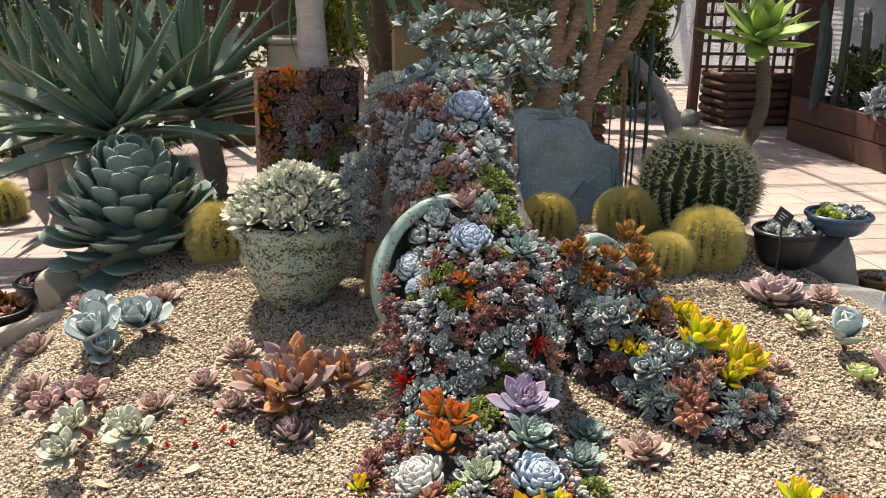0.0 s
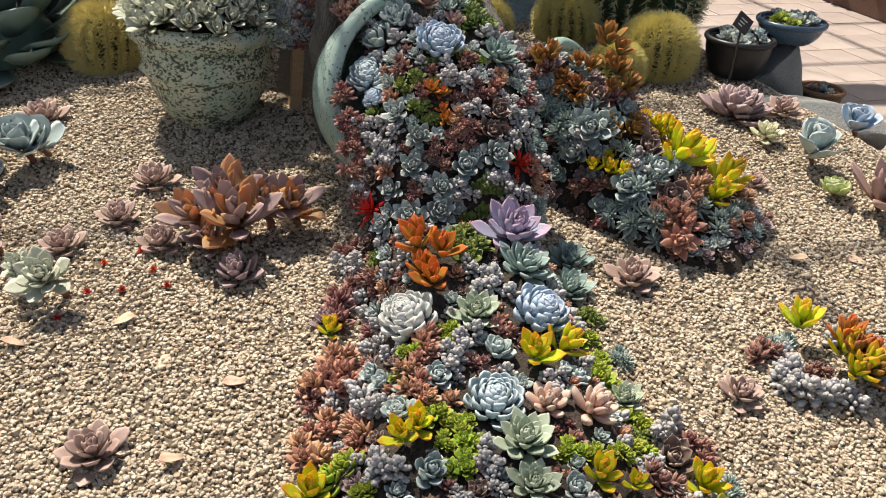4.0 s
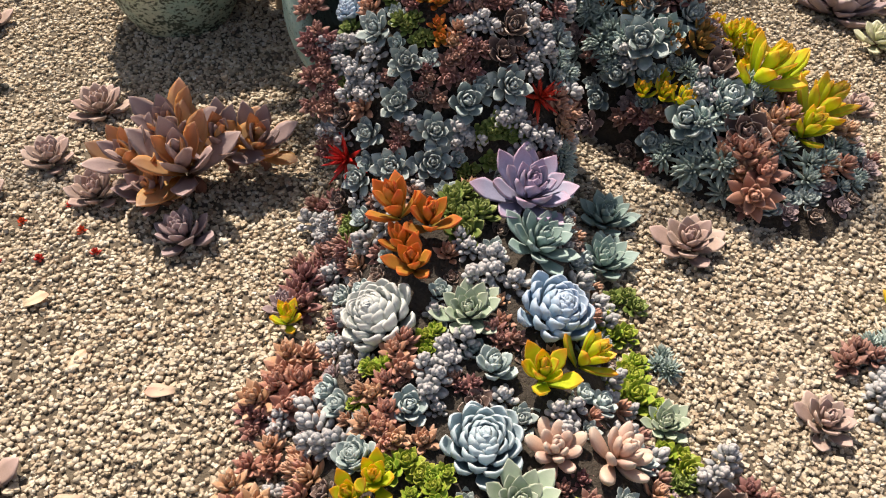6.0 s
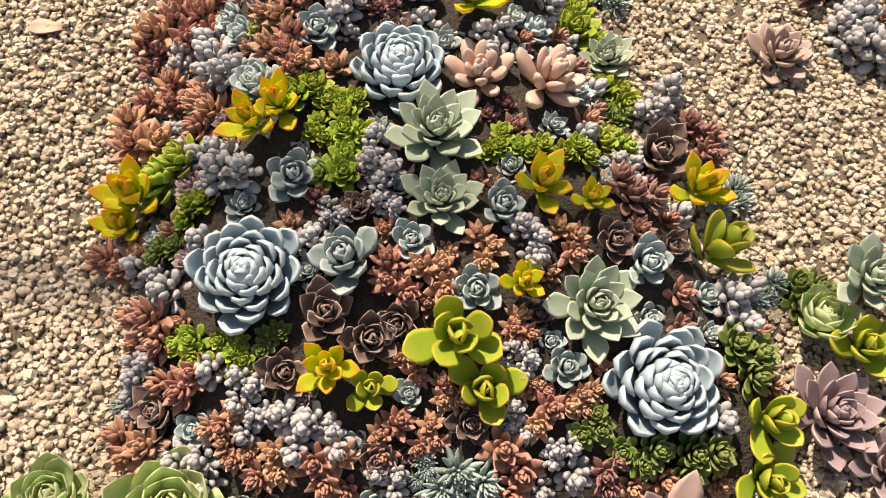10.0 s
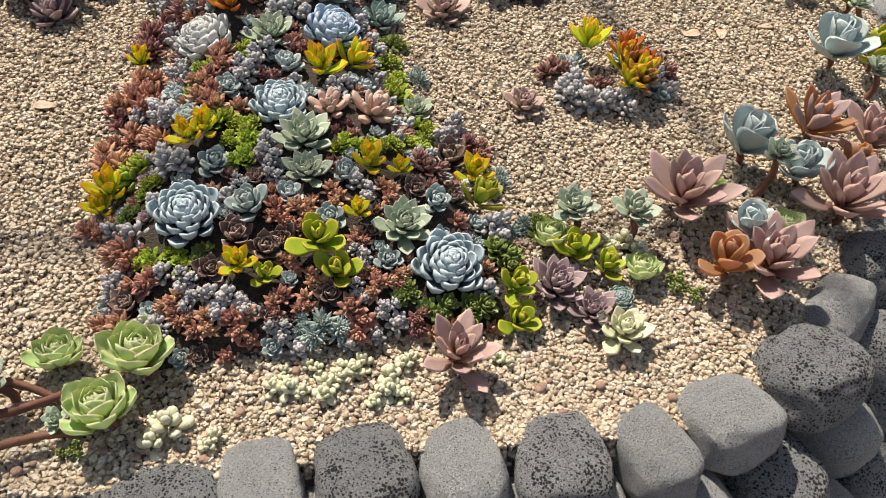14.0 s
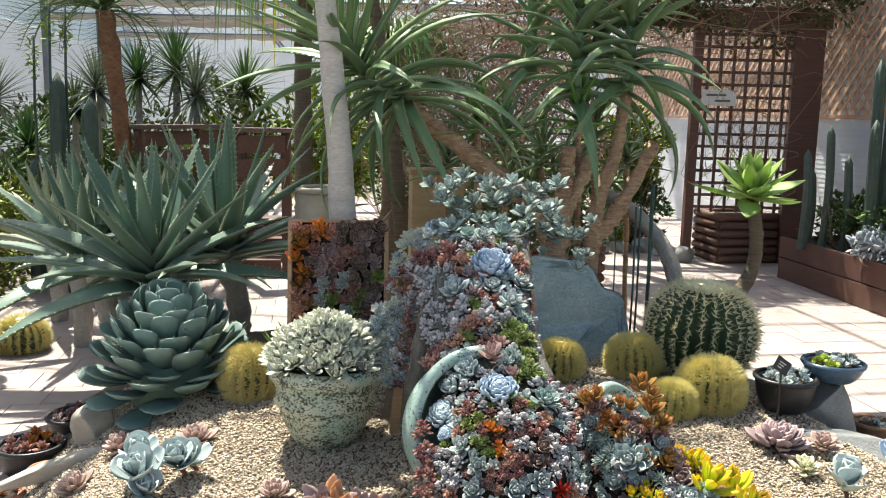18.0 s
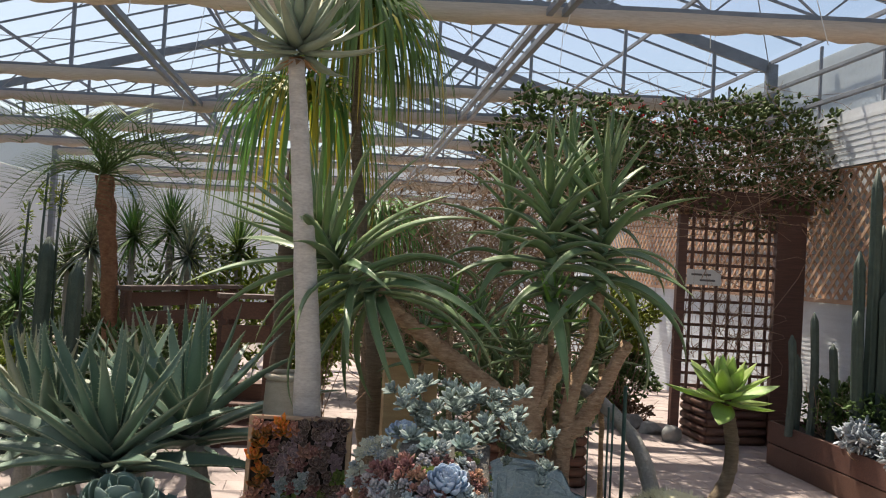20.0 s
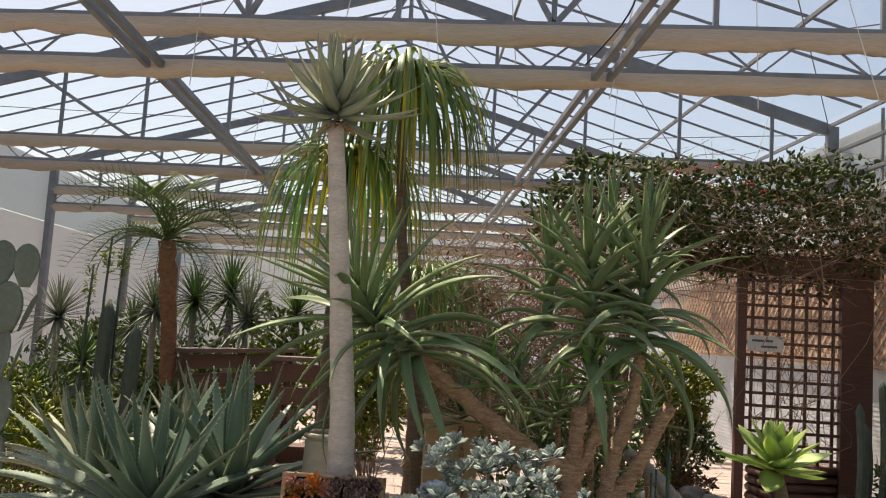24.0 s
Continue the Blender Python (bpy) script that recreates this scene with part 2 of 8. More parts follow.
    if point:
        o = len(verts)
        tip = np.array(verts[(nu - 1) * nv])
        d = np.array((0, math.cos(ang[-1]), math.sin(ang[-1])))
        verts += [tuple(tip + (0.15 * point, 0, 0)), tuple(tip - (0.15 * point, 0, 0)), tuple(tip + (0, 0, 0.15 * point)), tuple(tip + d * point)]
        uvs += [(0.5, 1.0)] * 4
        faces += [(o, o + 1, o + 3), (o + 1, o + 2, o + 3), (o + 2, o, o + 3)]
    return np.array(verts, float), faces, uvs


def turn(axis, deg):
    return np.array(Matrix.Rotation(radians(deg), 3, axis))


def rosette_leaves(n, length, e_out, e_in, inner=0.35, core=0.12, rise=0.25, seed=1, jitter=6.0, twist=137.508):
    """Pose of every leaf of a rosette, outermost first: (matrix 3x3 with its scale, place)."""
    rnd = random.Random(seed)
    out = []
    for i in range(n):
        f = i / max(1, n - 1)
        phi = i * twist + rnd.uniform(-jitter, jitter)
        el = e_out + (e_in - e_out) * f ** 0.9 + rnd.uniform(-jitter, jitter) * 0.5
        s = (1 - (1 - inner) * f ** 1.15) * rnd.uniform(0.93, 1.05)
        m = turn("Z", phi) @ turn("X", el)
        p = turn("Z", phi) @ np.array((0, length * core * (1 - f), rise * length * f))
        out.append((m * s, p))
    return out


def rosette_geo(n, leaf, poses):
    lv, lf, lu = leaf
    pieces = []
    for m, p in poses:
        pieces.append((list((lv @ m.T) + p), lf, lu))
    return join_geo(pieces)


# ---- shape of the ground ----
EDGE = [(-.37, .88), (.16, .87), (.5, .83), (.82, .83), (1.06, .93), (1.32, 1.13), (1.95, 1.71), (2.14, 2.1), (2.19, 2.6), (2.15, 3.3),
        (1.95, 4.2), (1.3, 4.9), (.3, 5.2), (-1.0, 5.3), (-1.9, 4.9), (-2.15, 4.2), (-1.95, 3.4), (-1.72, 2.5), (-1.35, 1.7), (-.9, 1.12)]


def closed_curve(points, steps):
    out = []
    n = len(points)
    for i in range(n):
        a, b, c, d = (np.array(points[(i + k - 1) % n], float) for k in range(4))
        for k in range(steps):
            t = k / steps
            out.append(0.5 * (2 * b + (c - a) * t + (2 * a - 5 * b + 4 * c - d) * t * t + (3 * b - a - 3 * c + d) * t ** 3))
    return np.array(out)


RIM = closed_curve(EDGE, 6)


def inside_depth(x, y):
    """How far inside the planted mound's rim a point lies; negative outside."""
    x, y = np.atleast_1d(np.asarray(x, float)), np.atleast_1d(np.asarray(y, float))
    a, b = RIM, np.roll(RIM, -1, 0)
    ab = b - a
    best = np.full(x.shape, 1e9)
    wind = np.zeros(x.shape, bool)
    for i in range(len(a)):
        t = np.clip(((x - a[i, 0]) * ab[i, 0] + (y - a[i, 1]) * ab[i, 1]) / (ab[i] @ ab[i]), 0, 1)
        best = np.minimum(best, np.hypot(x - a[i, 0] - t * ab[i, 0], y - a[i, 1] - t * ab[i, 1]))
        cross = ((a[i, 1] > y) != (b[i, 1] > y)) & (x < (b[i, 0] - a[i, 0]) * (y - a[i, 1]) / (b[i, 1] - a[i, 1] + 1e-12) + a[i, 0])
        wind ^= cross
    return np.where(wind, best, -best)


def pave_z(x, y):
    """The paving: level behind, falling a little towards the front."""
    t = np.clip((2.9 - np.asarray(y, float)) / 2.0, 0, 1)
    return -0.26 * t * t * (3 - 2 * t)


def gravel_z(x, y):
    d = inside_depth(x, y)
    dy = np.clip(np.asarray(y, float) - 0.87, 0, 3.2)
    z = np.minimum(0.045 + 0.19 * dy - 0.022 * dy * dy + 0.02 * np.asarray(x, float), 0.05 + 0.5 * np.clip(d, 0, 9))
    z = z + 0.008 * np.sin(np.asarray(x) * 7.1 + 1.0) * np.sin(np.asarray(y) * 6.3) + 0.004 * np.sin(np.asarray(x) * 19 + np.asarray(y) * 13)
    return np.where(d > 0, z, np.maximum(0.045 + d * 3.2, pave_z(x, y) - 0.03))


TX, TY = np.linspace(-2.6, 2.6, 209), np.linspace(.5, 5.7, 209)
TABLE = gravel_z(*[a.ravel() for a in np.meshgrid(TX, TY)]).reshape(209, 209)


def gz(x, y):
    """Height of the gravel, read off a table."""
    i = min(max((x + 2.6) / .025, 0), 207.999)
    j = min(max((y - .5) / .025, 0), 207.999)
    a, b = int(i), int(j)
    u, v = i - a, j - b
    return float((TABLE[b, a] * (1 - u) + TABLE[b, a + 1] * u) * (1 - v) + (TABLE[b + 1, a] * (1 - u) + TABLE[b + 1, a + 1] * u) * v)


# the planted stream: outline as (y, left x, right x)
STREAM = [(1.07, -.20, .50), (1.14, -.26, .56), (1.30, -.27, .52), (1.45, -.25, .43), (1.60, -.20, .36), (1.75, -.17, .33), (1.92, -.14, .33), (2.10, -.15, .33)]


def stream_span(y):
    ys = [r[0] for r in STREAM]
    return float(np.interp(y, ys, [r[1] for r in STREAM])), float(np.interp(y, ys, [r[2] for r in STREAM]))


def bed_z(x, y):
    """Top of the soil of the stream."""
    l, r = stream_span(y)
    k = min(x - l, r - x) / 0.12
    hump = float(np.interp(y, (1.06, 1.12, 1.2, 1.35, 1.6, 1.8, 2.1), (0, .04, .06, .10, .125, .15, .18))) * max(0.0, min(1.0, k)) ** 0.6
    return gz(x, y) + hump


# the cascade over the tipped pot and the leaning log above it: (y, z of the soil, left x, right x)
CASCADE = [(2.00, .28, -.15, .31), (2.06, .34, -.15, .31), (2.12, .43, -.14, .30), (2.24, .62, -.12, .30), (2.34, .72, -.11, .30), (2.46, .79, -.10, .28),
           (2.62, .86, -.12, .22), (2.85, .99, -.15, .19), (3.08, 1.12, -.16, .20), (3.24, 1.21, -.14, .20)]


def cascade_row(y):
    ys = [r[0] for r in CASCADE]
    return [float(np.interp(y, ys, [r[i] for r in CASCADE])) for i in (1, 2, 3)]


def cascade_z(x, y):
    z, l, r = cascade_row(y)
    c, h = (l + r) / 2, (r - l) / 2
    k = min(1.0, abs(x - c) / h)
    return z - .10 * k ** 4


# the second spill, from the other tipped pot down to the right
SPILL_A, SPILL_B = np.array((.46, 2.66)), np.array((.90, 2.22))


def spill_z(x, y):
    ab = SPILL_B - SPILL_A
    L = float(np.hypot(*ab))
    u = ab / L
    q = np.array((x, y)) - SPILL_A
    s, w = float(q @ u) / L, abs(float(q @ np.array((-u[1], u[0]))))
    wide = .17 + .04 * s
    top = float(np.interp(s, (-.3, 0, .3, .6, 1.0, 1.12), (.32, .34, .27, .15, .05, 0)))
    return gz(x, y) + top * max(0.0, 1 - (w / wide) ** 2.5)


# ---- surface materials ----


def gravel_skin():
    """Crushed stone: cream, tan, grey and brown grains mixed."""
    m, nt, p = nodes_of("gravel")
    geo = nt.nodes.new("ShaderNodeNewGeometry")
    cr = nt.nodes.new("ShaderNodeValToRGB")
    el = cr.color_ramp.elements
    el[0].position, el[0].color = 0.0, (.24, .16, .10, 1)
    el[1].position, el[1].color = 1.0, (.72, .66, .56, 1)
    for at, c in ((.07, (.34, .25, .165)), (.22, (.47, .37, .26)), (.50, (.58, .485, .36)), (.80, (.65, .56, .44))):
        e = el.new(at)
        e.color = rgb(c)
    nt.links.new(geo.outputs["Random Per Island"], cr.inputs[0])
    c = mix(nt, ramp(nt, noise_of(nt, 2.2, 3.0), .35, .7, 0, .35), cr.outputs[0], (.50, .43, .34))
    c = mix(nt, ramp(nt, noise_of(nt, 420.0, 3.0), .4, .75, 0, .5), c, (.26, .19, .13))
    nt.links.new(c, p.inputs["Base Color"])
    p.inputs["Roughness"].default_value = .9
    bump(nt, p, noise_of(nt, 500.0, 3.0), .6, .003)
    return m


gravel_mat = gravel_skin()
soil_mat = plain("soil", (.035, .027, .02), (.065, .05, .037), 25, .95, .8, .01, fine=160)
# darker than the grains on it: shade between pebbles put into the bed's colour
sand_mat = plain("fine_gravel_bed", (.11, .085, .058), (.19, .15, .105), 60, .95, 1.0, .004, fine=300)
paving_mat = plain("paving", (.33, .268, .243), (.45, .375, .343), 3, .75, .3, .002, variation=.14, fine=180)
joint_mat = plain("paving_joint", (.20, .17, .15), (.28, .24, .21), 20, .95, .5, .003)


def lava_skin(name, a, b, holes, fine_holes):
    """Basalt with gas holes of two sizes; the shade inside them is put into the colour."""
    m, nt, p = nodes_of(name)
    tc = nt.nodes.new("ShaderNodeTexCoord")
    wob = nt.nodes.new("ShaderNodeVectorMath")
    nz = node(nt, "ShaderNodeTexNoise", Scale=90.0, Detail=3.0)
    nt.links.new(tc.outputs["Object"], nz.inputs["Vector"])
    wob.operation = "MULTIPLY_ADD"
    wob.inputs[1].default_value = (.007, .007, .007)
    nt.links.new(nz.outputs["Color"], wob.inputs[0])
    nt.links.new(tc.outputs["Object"], wob.inputs[2])
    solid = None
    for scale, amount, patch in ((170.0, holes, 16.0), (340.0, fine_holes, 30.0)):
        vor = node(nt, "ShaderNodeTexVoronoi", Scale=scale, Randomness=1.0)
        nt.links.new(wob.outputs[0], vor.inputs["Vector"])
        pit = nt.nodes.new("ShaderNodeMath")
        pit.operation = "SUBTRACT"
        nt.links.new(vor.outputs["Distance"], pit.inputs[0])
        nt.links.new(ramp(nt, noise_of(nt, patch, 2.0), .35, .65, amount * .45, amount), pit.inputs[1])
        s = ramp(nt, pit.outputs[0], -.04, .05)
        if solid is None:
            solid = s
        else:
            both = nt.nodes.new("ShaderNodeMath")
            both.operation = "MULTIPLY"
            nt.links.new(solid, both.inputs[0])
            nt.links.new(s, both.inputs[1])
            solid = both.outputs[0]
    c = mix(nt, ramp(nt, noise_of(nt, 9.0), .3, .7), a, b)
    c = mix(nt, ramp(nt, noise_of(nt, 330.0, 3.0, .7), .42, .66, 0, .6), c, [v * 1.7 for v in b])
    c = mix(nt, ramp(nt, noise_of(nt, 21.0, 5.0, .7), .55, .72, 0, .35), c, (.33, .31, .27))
    # shade down in the holes, painted as a much darker stone colour
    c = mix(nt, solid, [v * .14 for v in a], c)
    nt.links.new(vary(nt, c, .18), p.inputs["Base Color"])
    p.inputs["Roughness"].default_value = .95
    h = nt.nodes.new("ShaderNodeMath")
    h.operation = "MULTIPLY_ADD"
    h.inputs[1].default_value = 1.5
    nt.links.new(noise_of(nt, 150.0, 8.0, .8), h.inputs[0])
    nt.links.new(solid, h.inputs[2])
    bump(nt, p, h.outputs[0], 1.0, .014)
    return m


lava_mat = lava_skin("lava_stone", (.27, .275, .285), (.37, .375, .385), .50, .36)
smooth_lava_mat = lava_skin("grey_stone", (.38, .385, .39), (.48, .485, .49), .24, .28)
steel_mat = plain("galvanised_steel", (.20, .215, .24), (.28, .30, .33), 6, .55, .1, .001, metal=.35)
cloth_mat = plain("shade_cloth", (.46, .38, .31), (.60, .51, .42), 5, .9, .4, .004, stretch=(2, 20, 20))
dark_wood_mat = plain("dark_stained_wood", (.075, .035, .024), (.14, .065, .042), 5, .6, .4, .003, stretch=(1, 14, 14))
lattice_mat = plain("lattice_wood", (.50, .31, .20), (.66, .45, .31), 5, .7, .3, .002, stretch=(2, 2, 2))
panel_mat = plain("white_corrugated_panel", (.62, .66, .70), (.74, .77, .80), 2, .45, .1, .001)
curtain_mat = leaf_skin("white_curtain", (.72, .74, .76), (.74, .76, .78), (.74, .76, .78), None, rough=.8, glow=.45, bloom=.1, variation=.02)


def glass_skin():
    m, nt, p = nodes_of("clear_glass")
    tr = nt.nodes.new("ShaderNodeBsdfTransparent")
    tr.inputs[0].default_value = (.96, .98, .98, 1)
    gl = nt.nodes.new("ShaderNodeBsdfGlossy")
    gl.inputs["Roughness"].default_value = .05
    ms = nt.nodes.new("ShaderNodeMixShader")
    ms.inputs[0].default_value = .03
    nt.links.new(tr.outputs[0], ms.inputs[1])
    nt.links.new(gl.outputs[0], ms.inputs[2])
    nt.links.new(ms.outputs[0], nt.nodes["Material Output"].inputs[0])
    return m


glass_mat = glass_skin()

# ---- ground ----
def grid_mesh(name, xs, ys, height, mat):
    verts = [(x, y, float(height(x, y))) for y in ys for x in xs]
    n = len(xs)
    faces = [(j * n + i, j * n + i + 1, (j + 1) * n + i + 1, (j + 1) * n + i) for j in range(len(ys) - 1) for i in range(n - 1)]
    return mesh_from(name, verts, faces, [mat])


xs = sorted(set([-400, -60, -25, 25, 60, 400] + [-20 + i for i in range(41)]))
ys = sorted(set([-400, -60, 60, 400] + [-8 + .5 * i for i in range(30)] + [7 + i for i in range(30)]))
ground = thing("ground", "pale joint sand under pinkish paving slabs", "ground", kind="structure", data=grid_mesh("ground", xs, ys, lambda x, y: pave_z(x, y) - .012, joint_mat))

gx = np.linspace(-2.25, 2.3, 131)
gy = np.linspace(.75, 5.4, 135)
GX, GY = np.meshgrid(gx, gy)
GZ = gravel_z(GX.ravel(), GY.ravel())
n = len(gx)
mound_faces = [(j * n + i, j * n + i + 1, (j + 1) * n + i + 1, (j + 1) * n + i) for j in range(len(gy) - 1) for i in range(n - 1)]
mound = thing("gravel_mound", "low mound of pale crushed gravel behind a stone edge", "ground", kind="structure",
              data=mesh_from("gravel_mound", np.stack([GX.ravel(), GY.ravel(), GZ], 1), mound_faces, [sand_mat]))

# ---- rim of rounded lava stones ----
def stone_mesh(seed, sx, sy, sz, mat, lump=.12, subdiv=4):
    bm = bmesh.new()
    bmesh.ops.create_icosphere(bm, subdivisions=subdiv, radius=1.0)
    off = Vector((seed * 3.7, seed * 1.3, seed * 2.1))
    for v in bm.verts:
        p = v.co.copy()
        q = Vector([math.copysign(abs(c) ** .72, c) for c in p])
        k = 1 + lump * noise.noise(p * 1.1 + off) + .04 * noise.noise(p * 3.5 + off)
        v.co = Vector((q.x * sx, q.y * sy, q.z * sz)) * k * .9
    me = bpy.data.meshes.new("stone")
    bm.to_mesh(me)
    bm.free()
    me.materials.append(mat)
    me.polygons.foreach_set("use_smooth", np.ones(len(me.polygons), bool))
    return me


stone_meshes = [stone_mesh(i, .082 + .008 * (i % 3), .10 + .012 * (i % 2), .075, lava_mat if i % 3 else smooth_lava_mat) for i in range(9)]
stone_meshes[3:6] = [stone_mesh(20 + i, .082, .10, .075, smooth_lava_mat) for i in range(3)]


def place_rim_stones():
    seg = np.hypot(*(np.roll(RIM, -1, 0) - RIM).T)
    total = float(seg.sum())
    cum = np.concatenate([[0], np.cumsum(seg)])
    closed = np.vstack([RIM, RIM[:1]])
    rnd = random.Random(5)
    for layer in range(3):
        s, k = .07 * layer, 0
        while s < total - .06:
            x, y = (float(np.interp(s, cum, closed[:, j])) for j in (0, 1))
            x2, y2 = (float(np.interp(min(s + .05, total), cum, closed[:, j])) for j in (0, 1))
            d = Vector((x2 - x, y2 - y, 0)).normalized()
            out = Vector((d.y, -d.x, 0))
            front = y < 3.0
            if (front or (layer == 0)) and not (layer == 0 and -.5 < x < 1.42 and y < 1.3) and not (x < -1.2 and y > 2.2) and not (x > 1.3 and y > 3.2):
                p = Vector((x, y, 0)) + out * (-.02 + .085 * layer)
                top = (.065, -.035, -.14)[layer]
                if layer == 0 or top - .1 > float(pave_z(p.x, p.y)) - .08:
                    ob = thing("rim_stone", ("pitted grey lava stone edging the gravel", "smooth grey volcanic boulder edging the gravel")[stone_meshes[(k * 5 + layer * 2) % 9].materials[0] == smooth_lava_mat],
                               "stone", group="stones edging the bed", data=stone_meshes[(k * 5 + layer * 2) % 9])
                    sc = rnd.uniform(1.02, 1.18)
                    ob.matrix_basis = pose(p.x, p.y, top - .045, rnd.uniform(-8, 8), rnd.uniform(-8, 8), math.degrees(math.atan2(d.y, d.x)) + rnd.uniform(-9, 9)) @ Matrix.Diagonal((sc, sc * rnd.uniform(.95, 1.15), sc, 1))
            s += .172 * rnd.uniform(.93, 1.1)
            k += 1


place_rim_stones()
# the front of the rim: (x, y, top, half width, half depth, turn, pitted)
for i, (x, y, top, sx, sy, rz, pitted) in enumerate((
        (-.40, .855, .035, .085, .095, 4, True), (-.19, .880, .040, .140, .092, 3, True), (-.005, .885, .050, .083, .112, -3, False), (.167, .862, .060, .098, .112, 2, True),
        (.338, .852, .062, .078, .118, 4, False), (.510, .845, .068, .094, .114, -4, True), (.678, .838, .066, .070, .112, 16, False), (.838, .868, .090, .102, .094, 18, False),
        (1.030, .930, .112, .112, .104, 24, True), (1.180, 1.075, .105, .105, .072, 38, False), (1.262, 1.010, .045, .090, .080, 30, True), (1.345, 1.205, .105, .100, .080, 42, True))):
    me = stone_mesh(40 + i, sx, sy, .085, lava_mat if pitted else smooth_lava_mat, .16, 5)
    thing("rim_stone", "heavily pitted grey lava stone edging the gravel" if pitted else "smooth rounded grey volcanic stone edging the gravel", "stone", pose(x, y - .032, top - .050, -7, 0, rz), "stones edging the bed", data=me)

# ---- greenhouse ----
AX = Vector((-.14, .99, 0)).normalized()       # the long way of the house


def beam_mesh(a, b, w, h, mat):
    """A bar from a to b, w wide and h high."""
    a, b = Vector(a), Vector(b)
    d = b - a
    L = d.length
    q = d.to_track_quat("Y", "Z").to_matrix().to_4x4()
    bm = bmesh.new()
    box(bm, -w / 2, w / 2, 0, L, -h / 2, h / 2, min(w, h) * .12, Matrix.Translation(a) @ q)
    me = bpy.data.meshes.new("bar")
    bm.to_mesh(me)
    bm.free()
    me.materials.append(mat)
    return me


def house_x(x, y):
    """x of a lengthwise line that passes x at y = 6.3."""
    return x + (y - 6.3) * AX.x / AX.y


EAVE, RIDGE, GIRD = 4.78, 6.62, 3.95
WALL_R, WALL_L, RIDGE_X = 4.75, -8.2, -.95
TRUSS_Y = [1.5, 6.3, 11.1, 15.9, 20.7, 25.5]


def roof_truss(y):
    t = thing("roof_truss", "grey steel lattice girder with bunched beige shade cloth", "roof truss", group="roof trusses", kind="structure")
    xl, xr = house_x(WALL_L, y), house_x(WALL_R, y)
    for z in (GIRD, GIRD + .36):
        part("chord", beam_mesh((xl, y, z), (xr, y, z), .05, .05, steel_mat), None, t)
    k, up = xl, True
    while k < xr - .5:
        part("web", beam_mesh((k, y, GIRD + (.0 if up else .36)), (k + .42, y, GIRD + (.36 if up else .0)), .016, .016, steel_mat), None, t)
        k, up = k + .42, not up
    for z, drop in ((GIRD - .02, .15), (GIRD + .34, .17)):
        verts, faces = [], []
        cols = 110
        rnd = random.Random(int(y * 10) + int(z * 100))
        prof = [(-.05, 0), (-.07, -.35), (-.06, -.8), (0, -1), (.06, -.8), (.07, -.35), (.05, 0)]
        sag = 0
        for i in range(cols + 1):
            f = i / cols
            x = xl + (xr - xl) * f
            sag = .75 + .25 * abs(math.sin(f * 26 + z)) + rnd.uniform(-.04, .04)
            for py, pz in prof:
                verts.append((x, y + py * (1 + .2 * math.sin(f * 60)), z + pz * drop * sag + (.012 * math.sin(f * 170 + pz * 9) if pz else 0)))
        m = len(prof)
        for i in range(cols):
            for j in range(m - 1):
                faces.append((i * m + j, i * m + j + 1, (i + 1) * m + j + 1, (i + 1) * m + j))
        part("shade_cloth", mesh_from("shade_cloth", verts, faces, [cloth_mat]), None, t, "bunched beige shade cloth")
    return t


for y in TRUSS_Y:
    roof_truss(y)


def bar_thing(name, label, bars, w, h, mat=None, cat="roof frame"):
    t = thing(name, label, cat, kind="structure")
    for a, b in bars:
        part("bar", beam_mesh(a, b, w, h, mat or steel_mat), None, t)
    return t


def line_along(x, z, y0=-3, y1=30):
    return ((house_x(x, y0), y0, z), (house_x(x, y1), y1, z))


# lengthwise rails, ridge and purlins
bar_thing("roof_rail", "paired grey steel rails under the roof", [line_along(x, z) for x in (-3.0, -2.88, .62, .74) for z in (GIRD - .07,)], .05, .06)


def roof_z(x):
    """Height of the roof's slope at a place across the house."""
    return RIDGE - (RIDGE - EAVE) * (abs(x - RIDGE_X) / (WALL_R - RIDGE_X if x > RIDGE_X else RIDGE_X - WALL_L))


purlins, rafters, hangers, big = [], [], [], []
for x in (WALL_R, 3.3, 1.9, .5, RIDGE_X, -3.3, -4.9, -6.5, WALL_L):
    purlins.append(line_along(x, roof_z(x) + .07))
for j in range(38):
    y = -2.4 + j * .85
    for xa in (WALL_R, WALL_L):
        rafters.append(((house_x(xa, y), y, EAVE + .12), (house_x(RIDGE_X, y), y, RIDGE + .12)))
for y in TRUSS_Y:
    for xa in (WALL_R, WALL_L):
        big.append(((house_x(xa, y), y, EAVE), (house_x(RIDGE_X, y), y, RIDGE)))
    for x in (-7.2, -5.95, -4.7, -3.45, -2.2, RIDGE_X, .3, 1.55, 2.8, 4.0):
        hangers.append(((house_x(x, y), y, GIRD + .36), (house_x(x, y), y, roof_z(x))))
    for x0, x1 in ((-2.2, RIDGE_X), (.3, RIDGE_X), (.3, 1.55), (-2.2, -3.45)):
        hangers.append(((house_x(x0, y), y, GIRD + .36), (house_x(x1, y), y, roof_z(x1))))
bar_thing("roof_purlins", "slender grey roof purlins", purlins, .035, .05)
bar_thing("roof_glazing_bars", "slender grey glazing bars", rafters, .022, .032)
bar_thing("roof_rafters", "heavy grey steel rafters", big, .07, .15)
bar_thing("roof_hangers", "grey steel king posts and struts of the roof", hangers, .045, .045)
